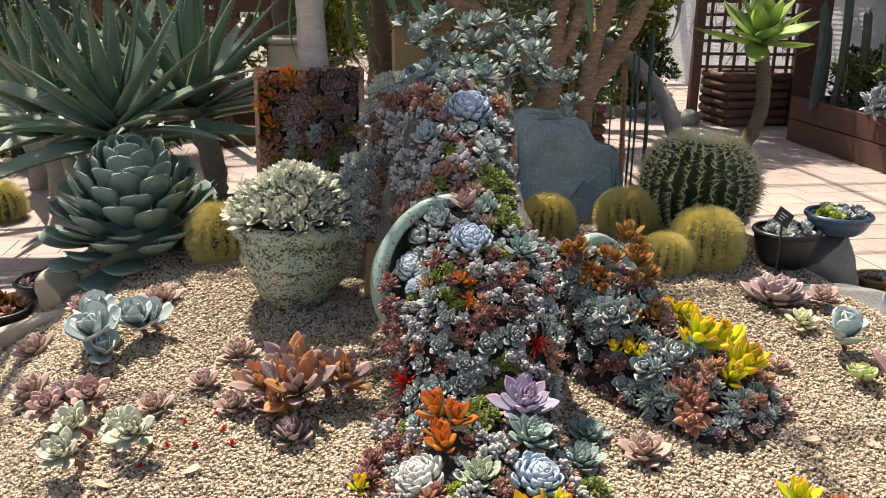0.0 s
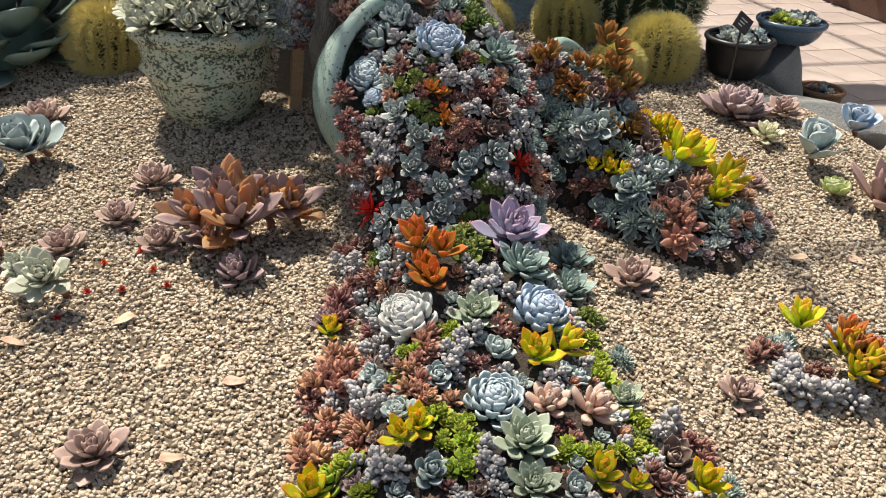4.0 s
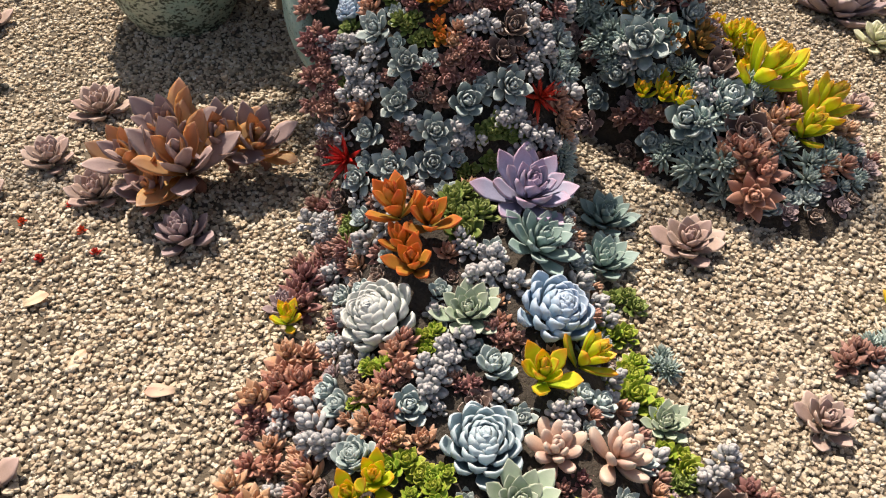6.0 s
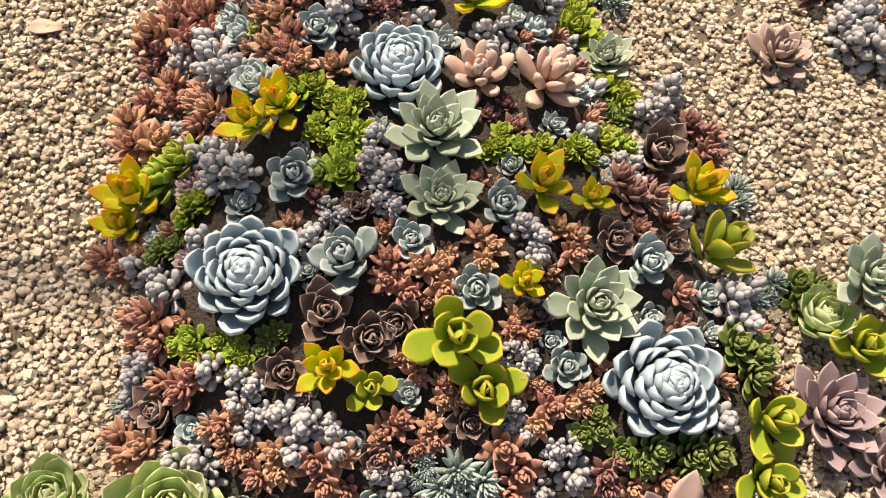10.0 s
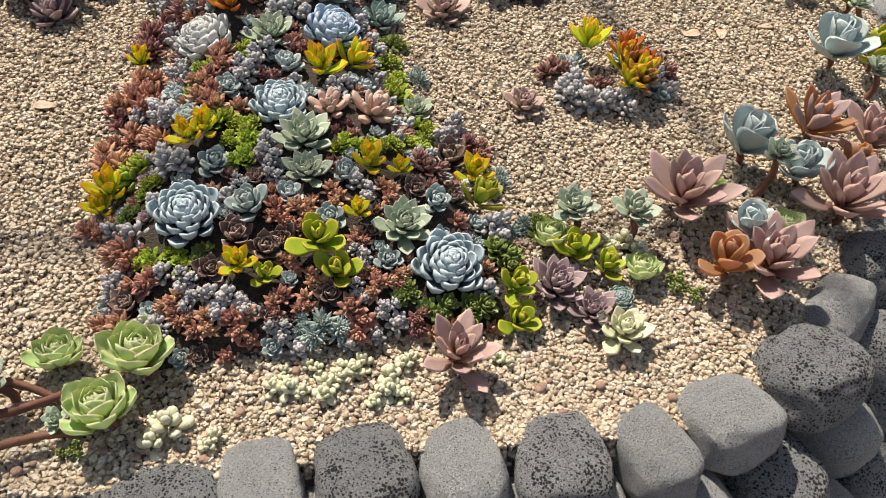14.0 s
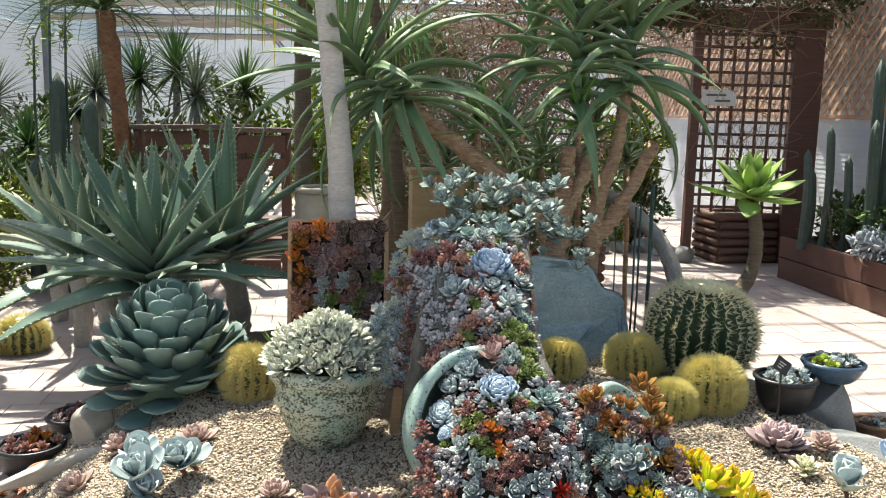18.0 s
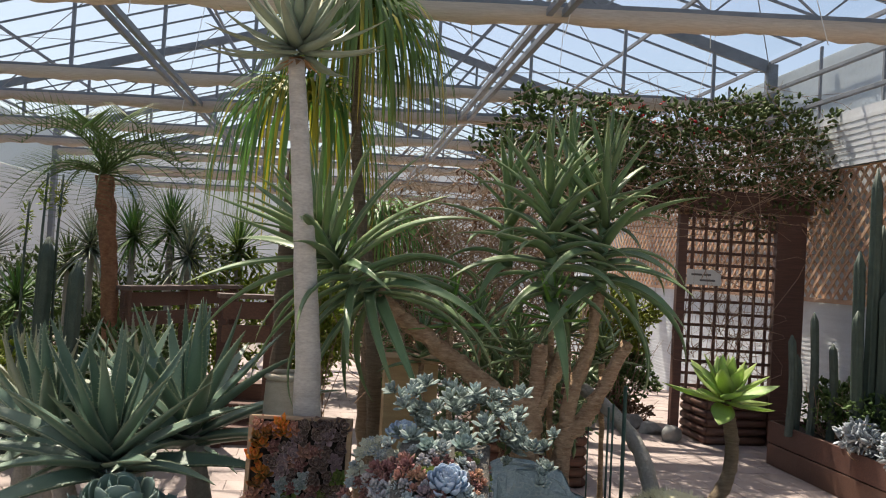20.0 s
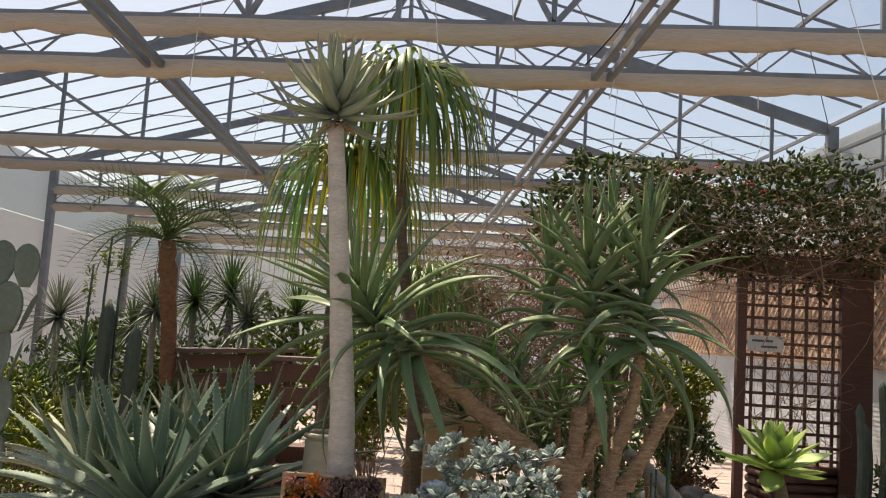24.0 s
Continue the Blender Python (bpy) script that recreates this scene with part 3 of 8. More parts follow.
# wind bracing and wires under the glass
wires = []
for y0, y1 in zip(TRUSS_Y, TRUSS_Y[1:]):
    for xa, xb in ((WALL_R, 1.9), (1.9, RIDGE_X), (RIDGE_X, -3.9), (-3.9, WALL_L)):
        wires.append(((house_x(xa, y0), y0, roof_z(xa) - .05), (house_x(xb, y1), y1, roof_z(xb) - .05)))
        wires.append(((house_x(xb, y0), y0, roof_z(xb) - .05), (house_x(xa, y1), y1, roof_z(xa) - .05)))
bar_thing("roof_bracing", "thin steel rods crossing under the roof glass", wires, .011, .011, cat="bracing")
strings = []
for k, (x, y) in enumerate(((-2.6, 6.2), (-1.5, 6.4), (-.55, 6.1), (.05, 6.5), (.75, 6.2), (1.9, 6.35), (2.7, 6.1), (3.6, 6.4), (-3.8, 11.0), (-1.0, 11.2), (1.2, 10.9), (3.0, 11.2))):
    strings.append(((x, y, GIRD - .25), (x + .5 * math.sin(k * 1.9), y + .3 * math.cos(k * 2.3), roof_z(x) - .02)))
white_cord = plain("white_cord", (.66, .66, .64), (.76, .76, .74), 30, .8, .1, .001)
bar_thing("curtain_cords", "white cords of the shade cloth", strings, .006, .006, white_cord, "cord")
v, f, u = tube(smooth_path([(1.6, 6.2, 5.9), (1.35, 6.1, 5.2), (1.0, 6.0, 4.75), (.85, 6.0, 4.3), (.55, 6.0, 3.9)], 6), [.008] * 25, 6)
thing("power_cable", "loose black cable hanging from the roof", "cable", kind="structure", data=mesh_from("power_cable", v, f, [plain("black_cable", (.02, .02, .022), (.03, .03, .032), 20, .5, .1, .001)], u))
posts = thing("posts", "grey steel posts of the greenhouse", "post", kind="structure")
for y in TRUSS_Y:
    for x in (WALL_R + .02, WALL_L):
        part("post", beam_mesh((house_x(x, y), y, -.3 if x < 0 else 3.9), (house_x(x, y), y, EAVE + .05), .14, .14, steel_mat), None, posts)

roof_glass = thing("roof_glass", "clear glass roof panes, a little dusty", "roof glass", kind="structure")
for xa in (WALL_R, WALL_L):
    for j in range(5):
        y0, y1 = TRUSS_Y[j], TRUSS_Y[j + 1]
        v = [(house_x(xa, y0), y0, EAVE + .16), (house_x(xa, y1), y1, EAVE + .16), (house_x(RIDGE_X, y1), y1, RIDGE + .16), (house_x(RIDGE_X, y0), y0, RIDGE + .16)]
        ob = part("pane", mesh_from("pane", v, [(0, 1, 2, 3)], [glass_mat], smooth=False), None, roof_glass)
        ob.visible_shadow = False


def wall_strip(name, label, cat, x, z0, z1, y0, y1, mat, thick=.06, ribs=0.0, shift=0.0):
    bm = bmesh.new()
    a = Vector((house_x(x, y0) + shift, y0, 0))
    b = Vector((house_x(x, y1) + shift, y1, 0))
    q = (b - a).to_track_quat("Y", "Z").to_matrix().to_4x4()
    L = (b - a).length
    if ribs:
        n = int((z1 - z0) / ribs)
        for k in range(n):
            zz = z0 + k * ribs
            box(bm, -thick / 2, thick / 2 + .012, 0, L, zz, zz + ribs * .55, 0, Matrix.Translation(a) @ q)
        box(bm, -thick / 2 + .01, thick / 2, 0, L, z0, z1, 0, Matrix.Translation(a) @ q)
    else:
        box(bm, -thick / 2, thick / 2, 0, L, z0, z1, .004, Matrix.Translation(a) @ q)
    me = bpy.data.meshes.new(name)
    bm.to_mesh(me)
    bm.free()
    me.materials.append(mat)
    return thing(name, label, cat, kind="structure", data=me)


frost_mat = leaf_skin("frosted_glass", (.62, .68, .72), (.65, .71, .75), (.65, .71, .75), None, rough=.3, glow=.6, bloom=.1, variation=.02)
wall_strip("wall_east", "white ribbed cladding panel along the greenhouse side", "wall", WALL_R + .08, -.3, 1.74, -3, 30, panel_mat, ribs=.055)
wall_strip("wall_east_back", "white cladding behind the wooden lattice", "wall", WALL_R + .22, 1.74, 3.3, -3, 30, panel_mat)
wall_strip("gutter_east", "white corrugated fascia above the lattice", "fascia", WALL_R - .03, 3.25, 3.88, -3, 30, panel_mat, ribs=.07)
wall_strip("wall_west", "white rolled-down side curtain", "wall", WALL_L - .1, -.3, 3.55, -3, 30, curtain_mat)
wall_strip("glazing_west", "frosted side glazing above the curtain", "glazing", WALL_L - .1, 3.57, 4.75, -3, 30, frost_mat, .02)
wall_strip("glazing_east", "frosted side glazing between fascia and eave", "glazing", WALL_R + .16, 3.90, 4.70, -3, 30, frost_mat, .02)
back = thing("wall_north", "pale far gable wall of the greenhouse", "wall", kind="structure", data=box_mesh("wall_north", -14, 6, 29.5, 29.7, -.3, 5.2, 0, curtain_mat))
front = thing("wall_south", "pale gable wall behind the viewpoint", "wall", kind="structure", data=box_mesh("wall_south", -9, 8, -6.2, -6.0, -.3, 2.6, 0, curtain_mat))


# ---- succulent kinds ----
# skin: base, body, tip, edge; many bases are darkened to paint shade between leaves
SKIN = {
    # base darkened so that painted shade parts the rings of leaves
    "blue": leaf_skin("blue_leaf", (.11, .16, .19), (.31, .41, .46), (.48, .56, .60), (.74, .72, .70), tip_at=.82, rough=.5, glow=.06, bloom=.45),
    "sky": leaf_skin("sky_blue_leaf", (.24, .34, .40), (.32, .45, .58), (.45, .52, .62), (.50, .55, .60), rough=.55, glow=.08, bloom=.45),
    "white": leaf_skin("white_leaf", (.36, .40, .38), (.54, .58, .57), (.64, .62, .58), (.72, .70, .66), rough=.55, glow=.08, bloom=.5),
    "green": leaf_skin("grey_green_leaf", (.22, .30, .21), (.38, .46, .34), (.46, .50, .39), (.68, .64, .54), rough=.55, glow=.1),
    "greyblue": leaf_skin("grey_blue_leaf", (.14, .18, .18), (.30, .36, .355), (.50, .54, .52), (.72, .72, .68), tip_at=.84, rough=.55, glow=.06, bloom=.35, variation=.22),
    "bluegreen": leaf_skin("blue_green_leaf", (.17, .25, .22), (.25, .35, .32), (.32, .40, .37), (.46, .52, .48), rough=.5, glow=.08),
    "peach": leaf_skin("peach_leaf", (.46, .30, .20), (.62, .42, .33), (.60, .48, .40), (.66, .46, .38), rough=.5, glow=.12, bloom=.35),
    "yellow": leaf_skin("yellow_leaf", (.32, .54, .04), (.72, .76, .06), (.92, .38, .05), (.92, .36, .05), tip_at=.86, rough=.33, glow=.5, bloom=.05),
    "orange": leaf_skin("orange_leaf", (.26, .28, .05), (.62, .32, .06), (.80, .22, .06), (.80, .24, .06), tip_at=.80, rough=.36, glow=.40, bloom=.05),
    # copy of the orange skin with shade put into its colour
    "ember": leaf_skin("shaded_orange_leaf", (.11, .14, .04), (.32, .20, .06), (.66, .25, .07), (.60, .26, .08), tip_at=.82, rough=.4, glow=.35, bloom=.05, variation=.25),
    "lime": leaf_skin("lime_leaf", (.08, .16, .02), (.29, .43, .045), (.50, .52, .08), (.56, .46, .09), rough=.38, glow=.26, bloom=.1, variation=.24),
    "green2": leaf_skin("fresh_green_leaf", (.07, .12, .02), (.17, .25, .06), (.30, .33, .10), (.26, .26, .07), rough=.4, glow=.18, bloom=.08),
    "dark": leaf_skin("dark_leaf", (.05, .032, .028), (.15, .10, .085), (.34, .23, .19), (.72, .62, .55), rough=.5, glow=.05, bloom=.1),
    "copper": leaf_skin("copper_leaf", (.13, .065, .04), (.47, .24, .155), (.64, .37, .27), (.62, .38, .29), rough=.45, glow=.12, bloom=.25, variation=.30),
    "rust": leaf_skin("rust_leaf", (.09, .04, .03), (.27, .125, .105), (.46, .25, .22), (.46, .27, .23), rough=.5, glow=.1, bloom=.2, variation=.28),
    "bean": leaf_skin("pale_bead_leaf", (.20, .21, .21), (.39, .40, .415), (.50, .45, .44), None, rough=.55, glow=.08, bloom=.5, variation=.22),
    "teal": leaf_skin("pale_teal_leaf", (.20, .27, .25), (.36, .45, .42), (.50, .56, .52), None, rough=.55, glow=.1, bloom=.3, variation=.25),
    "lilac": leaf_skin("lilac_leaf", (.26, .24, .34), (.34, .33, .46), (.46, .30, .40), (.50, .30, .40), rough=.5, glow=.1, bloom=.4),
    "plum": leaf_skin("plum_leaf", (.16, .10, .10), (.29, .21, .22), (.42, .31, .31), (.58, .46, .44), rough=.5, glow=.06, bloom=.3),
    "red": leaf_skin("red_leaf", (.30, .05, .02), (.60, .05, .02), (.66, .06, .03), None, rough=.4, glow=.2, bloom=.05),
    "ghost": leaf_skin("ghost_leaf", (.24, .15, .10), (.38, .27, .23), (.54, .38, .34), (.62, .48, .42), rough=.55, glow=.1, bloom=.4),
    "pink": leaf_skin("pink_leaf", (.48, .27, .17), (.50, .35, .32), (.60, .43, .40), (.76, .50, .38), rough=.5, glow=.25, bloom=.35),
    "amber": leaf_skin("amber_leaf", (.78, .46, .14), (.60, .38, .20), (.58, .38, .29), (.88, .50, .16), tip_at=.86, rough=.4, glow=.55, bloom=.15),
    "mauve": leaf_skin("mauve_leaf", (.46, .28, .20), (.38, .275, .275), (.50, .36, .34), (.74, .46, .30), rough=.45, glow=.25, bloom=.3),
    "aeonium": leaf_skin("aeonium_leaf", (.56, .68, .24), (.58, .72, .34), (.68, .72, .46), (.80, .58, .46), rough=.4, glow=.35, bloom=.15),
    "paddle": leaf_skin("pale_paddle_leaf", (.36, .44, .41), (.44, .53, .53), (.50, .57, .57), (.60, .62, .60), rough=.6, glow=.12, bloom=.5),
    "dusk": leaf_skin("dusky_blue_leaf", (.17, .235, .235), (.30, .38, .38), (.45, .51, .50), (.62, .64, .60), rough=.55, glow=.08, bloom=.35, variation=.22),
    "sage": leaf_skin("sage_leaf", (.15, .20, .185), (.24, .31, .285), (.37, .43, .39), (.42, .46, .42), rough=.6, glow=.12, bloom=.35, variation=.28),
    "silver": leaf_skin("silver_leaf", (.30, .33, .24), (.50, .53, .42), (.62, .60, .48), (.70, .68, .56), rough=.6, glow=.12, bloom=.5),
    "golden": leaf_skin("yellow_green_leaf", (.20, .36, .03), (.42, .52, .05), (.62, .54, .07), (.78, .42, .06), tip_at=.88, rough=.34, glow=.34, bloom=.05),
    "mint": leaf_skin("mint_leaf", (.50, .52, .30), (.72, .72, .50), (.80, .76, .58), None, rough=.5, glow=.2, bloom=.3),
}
# leaf: length, width, thickness, shape, cup, curl, stations, ring; rosette: count, outer and inner elevation, inner size, core, rise
KIND = {
    "blue": ((.345, .225, .085, "blunt", .48, 1.15, 9, 8), (62, 15, 88, .45, .38, .56)),
    "green": ((.50, .235, .075, "kite", .36, .55, 8, 8), (34, 12, 84, .36, .14, .42)),
    "small": ((.46, .32, .10, "spoon", .42, .80, 6, 6), (20, 18, 84, .42, .14, .45)),
    "tight": ((.46, .255, .085, "kite", .38, .65, 6, 6), (26, 14, 84, .40, .14, .45)),
    "peach": ((.48, .24, .17, "round", .05, .40, 7, 8), (18, 14, 80, .55, .12, .45)),
    "upright": ((.56, .235, .09, "kite", .40, .35, 8, 8), (14, 34, 86, .62, .07, .60)),
    "open": ((.52, .30, .10, "spoon", .28, .35, 8, 8), (11, 26, 84, .60, .06, .55)),
    "lime": ((.42, .27, .09, "kite", .35, .70, 6, 6), (26, 6, 86, .42, .20, .55)),
    "dark": ((.50, .34, .06, "kite", .55, .85, 6, 6), (18, 14, 82, .45, .06, .30)),
    "copper": ((.44, .22, .13, "lance", .15, .55, 6, 6), (21, 6, 84, .52, .12, .70)),
    "bean": ((.30, .22, .20, "round", .0, .25, 6, 6), (20, 2, 86, .85, .34, 1.0)),
    "runner": ((.40, .34, .28, "round", .0, .30, 7, 8), (9, 4, 80, .75, .20, .60)),
    "fine": ((.40, .125, .09, "lance", .1, .6, 5, 5), (42, 0, 86, .45, .18, .55)),
    "spiky": ((.55, .14, .06, "sword", .2, .25, 5, 6), (24, 14, 84, .50, .06, .35)),
    "ghost": ((.46, .28, .085, "kite", .30, .60, 6, 6), (26, 8, 82, .38, .16, .45)),
    "aeonium": ((.44, .34, .030, "spoon", .50, 1.0, 8, 8), (32, 18, 86, .34, .16, .32)),
    "paddle": ((.58, .46, .04, "blunt", .30, .30, 7, 8), (11, 34, 84, .66, .05, .35)),
    "long": ((.56, .235, .06, "kite", .34, .35, 7, 6), (18, 20, 82, .52, .08, .36)),
}
head_meshes = {}


def head_mesh(kind, skin, seed):
    """A whole small rosette in one mesh, one unit across."""
    key = (kind, skin, seed)
    if key not in head_meshes:
        lf, (n, e0, e1, inner, core, rise) = KIND[kind]
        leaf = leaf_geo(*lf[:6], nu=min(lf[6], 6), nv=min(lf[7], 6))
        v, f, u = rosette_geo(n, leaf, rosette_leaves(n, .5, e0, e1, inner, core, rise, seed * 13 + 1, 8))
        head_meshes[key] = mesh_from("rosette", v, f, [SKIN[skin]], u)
    return head_meshes[key]


leaf_meshes = {}


def leaf_mesh(kind, skin):
    if (kind, skin) not in leaf_meshes:
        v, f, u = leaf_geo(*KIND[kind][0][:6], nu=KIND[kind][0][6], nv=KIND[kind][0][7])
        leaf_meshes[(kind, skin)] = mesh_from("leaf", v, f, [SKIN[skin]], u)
    return leaf_meshes[(kind, skin)]


plant_rnd = random.Random(11)


def lean_to(normal, spin):
    """A frame whose z is normal, turned by spin degrees."""
    z = Vector(normal).normalized()
    return z.to_track_quat("Z", "Y").to_matrix().to_4x4() @ Matrix.Rotation(radians(spin), 4, "Z")


def rosette(name, kind, skin, p, d, label, normal=(0, -.15, 1), group="", category="succulent", spin=None):
    """A larger rosette: an Empty with every leaf a part."""
    spin = plant_rnd.uniform(0, 360) if spin is None else spin
    m = Matrix.Translation(p) @ lean_to(normal, spin) @ Matrix.Diagonal((d, d, d, 1))
    t = thing(name, label, category, m, group)
    n, e0, e1, inner, core, rise = KIND[kind][1]
    for lm, lp in rosette_leaves(n, .5, e0, e1, inner, core, rise, plant_rnd.randrange(999), 7):
        ob = part("leaf", leaf_mesh(kind, skin), None, t)
        ob.matrix_basis = Matrix.Translation(lp) @ Matrix([list(r) for r in lm]).to_4x4()
    return t


def small_rosette(name, kind, skin, p, d, label, normal=(0, -.15, 1), group="", category="succulent", leafy=False):
    """A small rosette."""
    me = head_mesh(kind, skin, plant_rnd.randrange(3))
    s = d * plant_rnd.uniform(.93, 1.07)
    nrm = Vector(normal) + Vector((plant_rnd.uniform(-.22, .22), plant_rnd.uniform(-.22, .22), 0))
    m = Matrix.Translation(p) @ lean_to(nrm, plant_rnd.uniform(0, 360)) @ Matrix.Diagonal((s, s, s * plant_rnd.uniform(.9, 1.15), 1))
    if not leafy:
        t = thing(name, label, category, m, group)
        tagged(part("leaves", me, None, t), kind="stuff")
        return t
    t = thing(name, label, category, m, group)
    add_leaves(t, kind, skin, Matrix())
    return t


def add_leaves(parent, kind, skin, m):
    n, e0, e1, inner, core, rise = KIND[kind][1]
    for lm, lp in rosette_leaves(n, .5, e0, e1, inner, core, rise, plant_rnd.randrange(999), 8):
        ob = part("leaf", leaf_mesh(kind, skin), None, parent)
        ob.matrix_basis = m @ Matrix.Translation(lp) @ Matrix([list(r) for r in lm]).to_4x4()


def clump(name, kind, skin, p, d, label, normal=(0, -.15, 1), heads=4, group="", category="succulent", leafy=False):
    """Several heads of one plant, each a part."""
    if heads == 1 and not leafy:
        m = Matrix.Translation(p) @ lean_to(normal, plant_rnd.uniform(0, 360)) @ Matrix.Scale(d, 4)
        t = thing(name, label, category, m, group)
        tagged(part("rosette", head_mesh(kind, skin, plant_rnd.randrange(3)), None, t), kind="stuff")
        return t
    t = thing(name, label, category, Matrix.Translation(p) @ lean_to(normal, plant_rnd.uniform(0, 360)), group)
    for i in range(heads):
        a = i * 2.4 + plant_rnd.uniform(-.4, .4)
        r = 0 if heads == 1 else d * (.08 + .25 * math.sqrt(i / heads))
        s = d * (plant_rnd.uniform(.70, .88) if heads < 4 else plant_rnd.uniform(.52, .66)) if heads > 1 else d
        if leafy:
            ob = new("rosette")
            ob.parent = t
            add_leaves(ob, kind, skin, Matrix())
        else:
            ob = tagged(part("rosette", head_mesh(kind, skin, plant_rnd.randrange(3)), None, t), kind="stuff")
        ob.matrix_basis = Matrix.Translation((r * math.cos(a), r * math.sin(a), plant_rnd.uniform(0, .12) * d)) @ lean_to((math.cos(a) * r / d * 1.1, math.sin(a) * r / d * 1.1, 1), plant_rnd.uniform(0, 360)) @ Matrix.Diagonal((s, s, s, 1))
    return t


SORT = {    # sort: (name, kind, skin, builder, words)
    "blue": ("echeveria", "blue", "blue", rosette, "powdery blue-grey echeveria rosette set in the bed"),
    "sky": ("echeveria", "blue", "sky", rosette, "sky-blue echeveria rosette among smaller succulents"),
    "white": ("echeveria", "blue", "white", rosette, "chalky white echeveria rosette set in the bed"),
    "lilac": ("echeveria", "green", "lilac", rosette, "large lilac echeveria with pinkish leaf tips"),
    "green": ("pointed_echeveria", "green", "green", rosette, "grey-green echeveria with pointed pale-edged leaves"),
    "bluegreen": ("pointed_echeveria", "green", "bluegreen", rosette, "blue-green echeveria with pointed leaves"),
    "small": ("small_echeveria", "small", "dusk", small_rosette, "small pale blue-green echeveria rosette"),
    "grey": ("small_echeveria", "tight", "greyblue", small_rosette, "small grey-blue pointed rosette"),
    "peach": ("pachyphytum", "peach", "peach", rosette, "peach-coloured pachyphytum with plump leaves"),
    "yellow": ("golden_crassula", "upright", "yellow", clump, "golden yellow crassula with red-tipped upright leaves"),
    "open": ("golden_crassula", "open", "golden", clump, "yellow-green crassula with glossy open leaves"),
    "orange": ("campfire_crassula", "upright", "orange", clump, "flame-orange crassula with upright pointed leaves"),
    # the orange crassula again, its colour darkened to stand in shade
    "ember": ("campfire_crassula", "upright", "ember", clump, "dull orange crassula with green-based upright leaves"),
    "lime": ("lime_sempervivum", "lime", "lime", clump, "lime-green rosettes with tightly packed leaves"),
    "fresh": ("green_sempervivum", "lime", "green2", clump, "fresh green rosettes with tightly packed leaves"),
    "dark": ("dark_echeveria", "dark", "dark", small_rosette, "dark brown rosette with pale leaf margins"),
    "copper": ("copper_sedum", "copper", "copper", clump, "coppery sedum with plump pointed leaves"),
    "rust": ("rust_sedum", "copper", "rust", clump, "rust-red sedum with small pointed leaves"),
    "bean": ("bead_sedum", "bean", "bean", clump, "pale grey sedum with bead-like leaves"),
    "teal": ("fine_sedum", "fine", "teal", clump, "pale teal sedum with fine needle leaves"),
    "plum": ("plum_rosette", "ghost", "plum", small_rosette, "dusky plum rosette with pointed leaves"),
    "red": ("red_crassula", "spiky", "red", small_rosette, "bright red spiky crassula"),
    "ghost": ("ghost_plant", "ghost", "ghost", rosette, "pinkish-grey ghost plant rosette on the gravel"),
    "pink": ("ghost_plant", "long", "pink", rosette, "pink ghost plant with long pointed leaves"),
}
HEADS = {"yellow": 1, "open": 1, "orange": 2, "ember": 2, "lime": 3, "fresh": 3, "copper": 3, "rust": 3, "bean": 3, "teal": 3}


def grow(sort, p, d, normal=(0, -.15, 1), heads=0, group="succulents of the bed", leafy=False):
    name, kind, skin, builder, words = SORT[sort]
    if builder is clump:
        h = heads or (HEADS[sort] if d > .035 else 1)
        return clump(name, kind, skin, p, d, words, normal, h, group, leafy=leafy)
    if builder is small_rosette:
        return small_rosette(name, kind, skin, p, d, words, normal, group, leafy=leafy)
    return builder(name, kind, skin, p, d, words, normal, group)


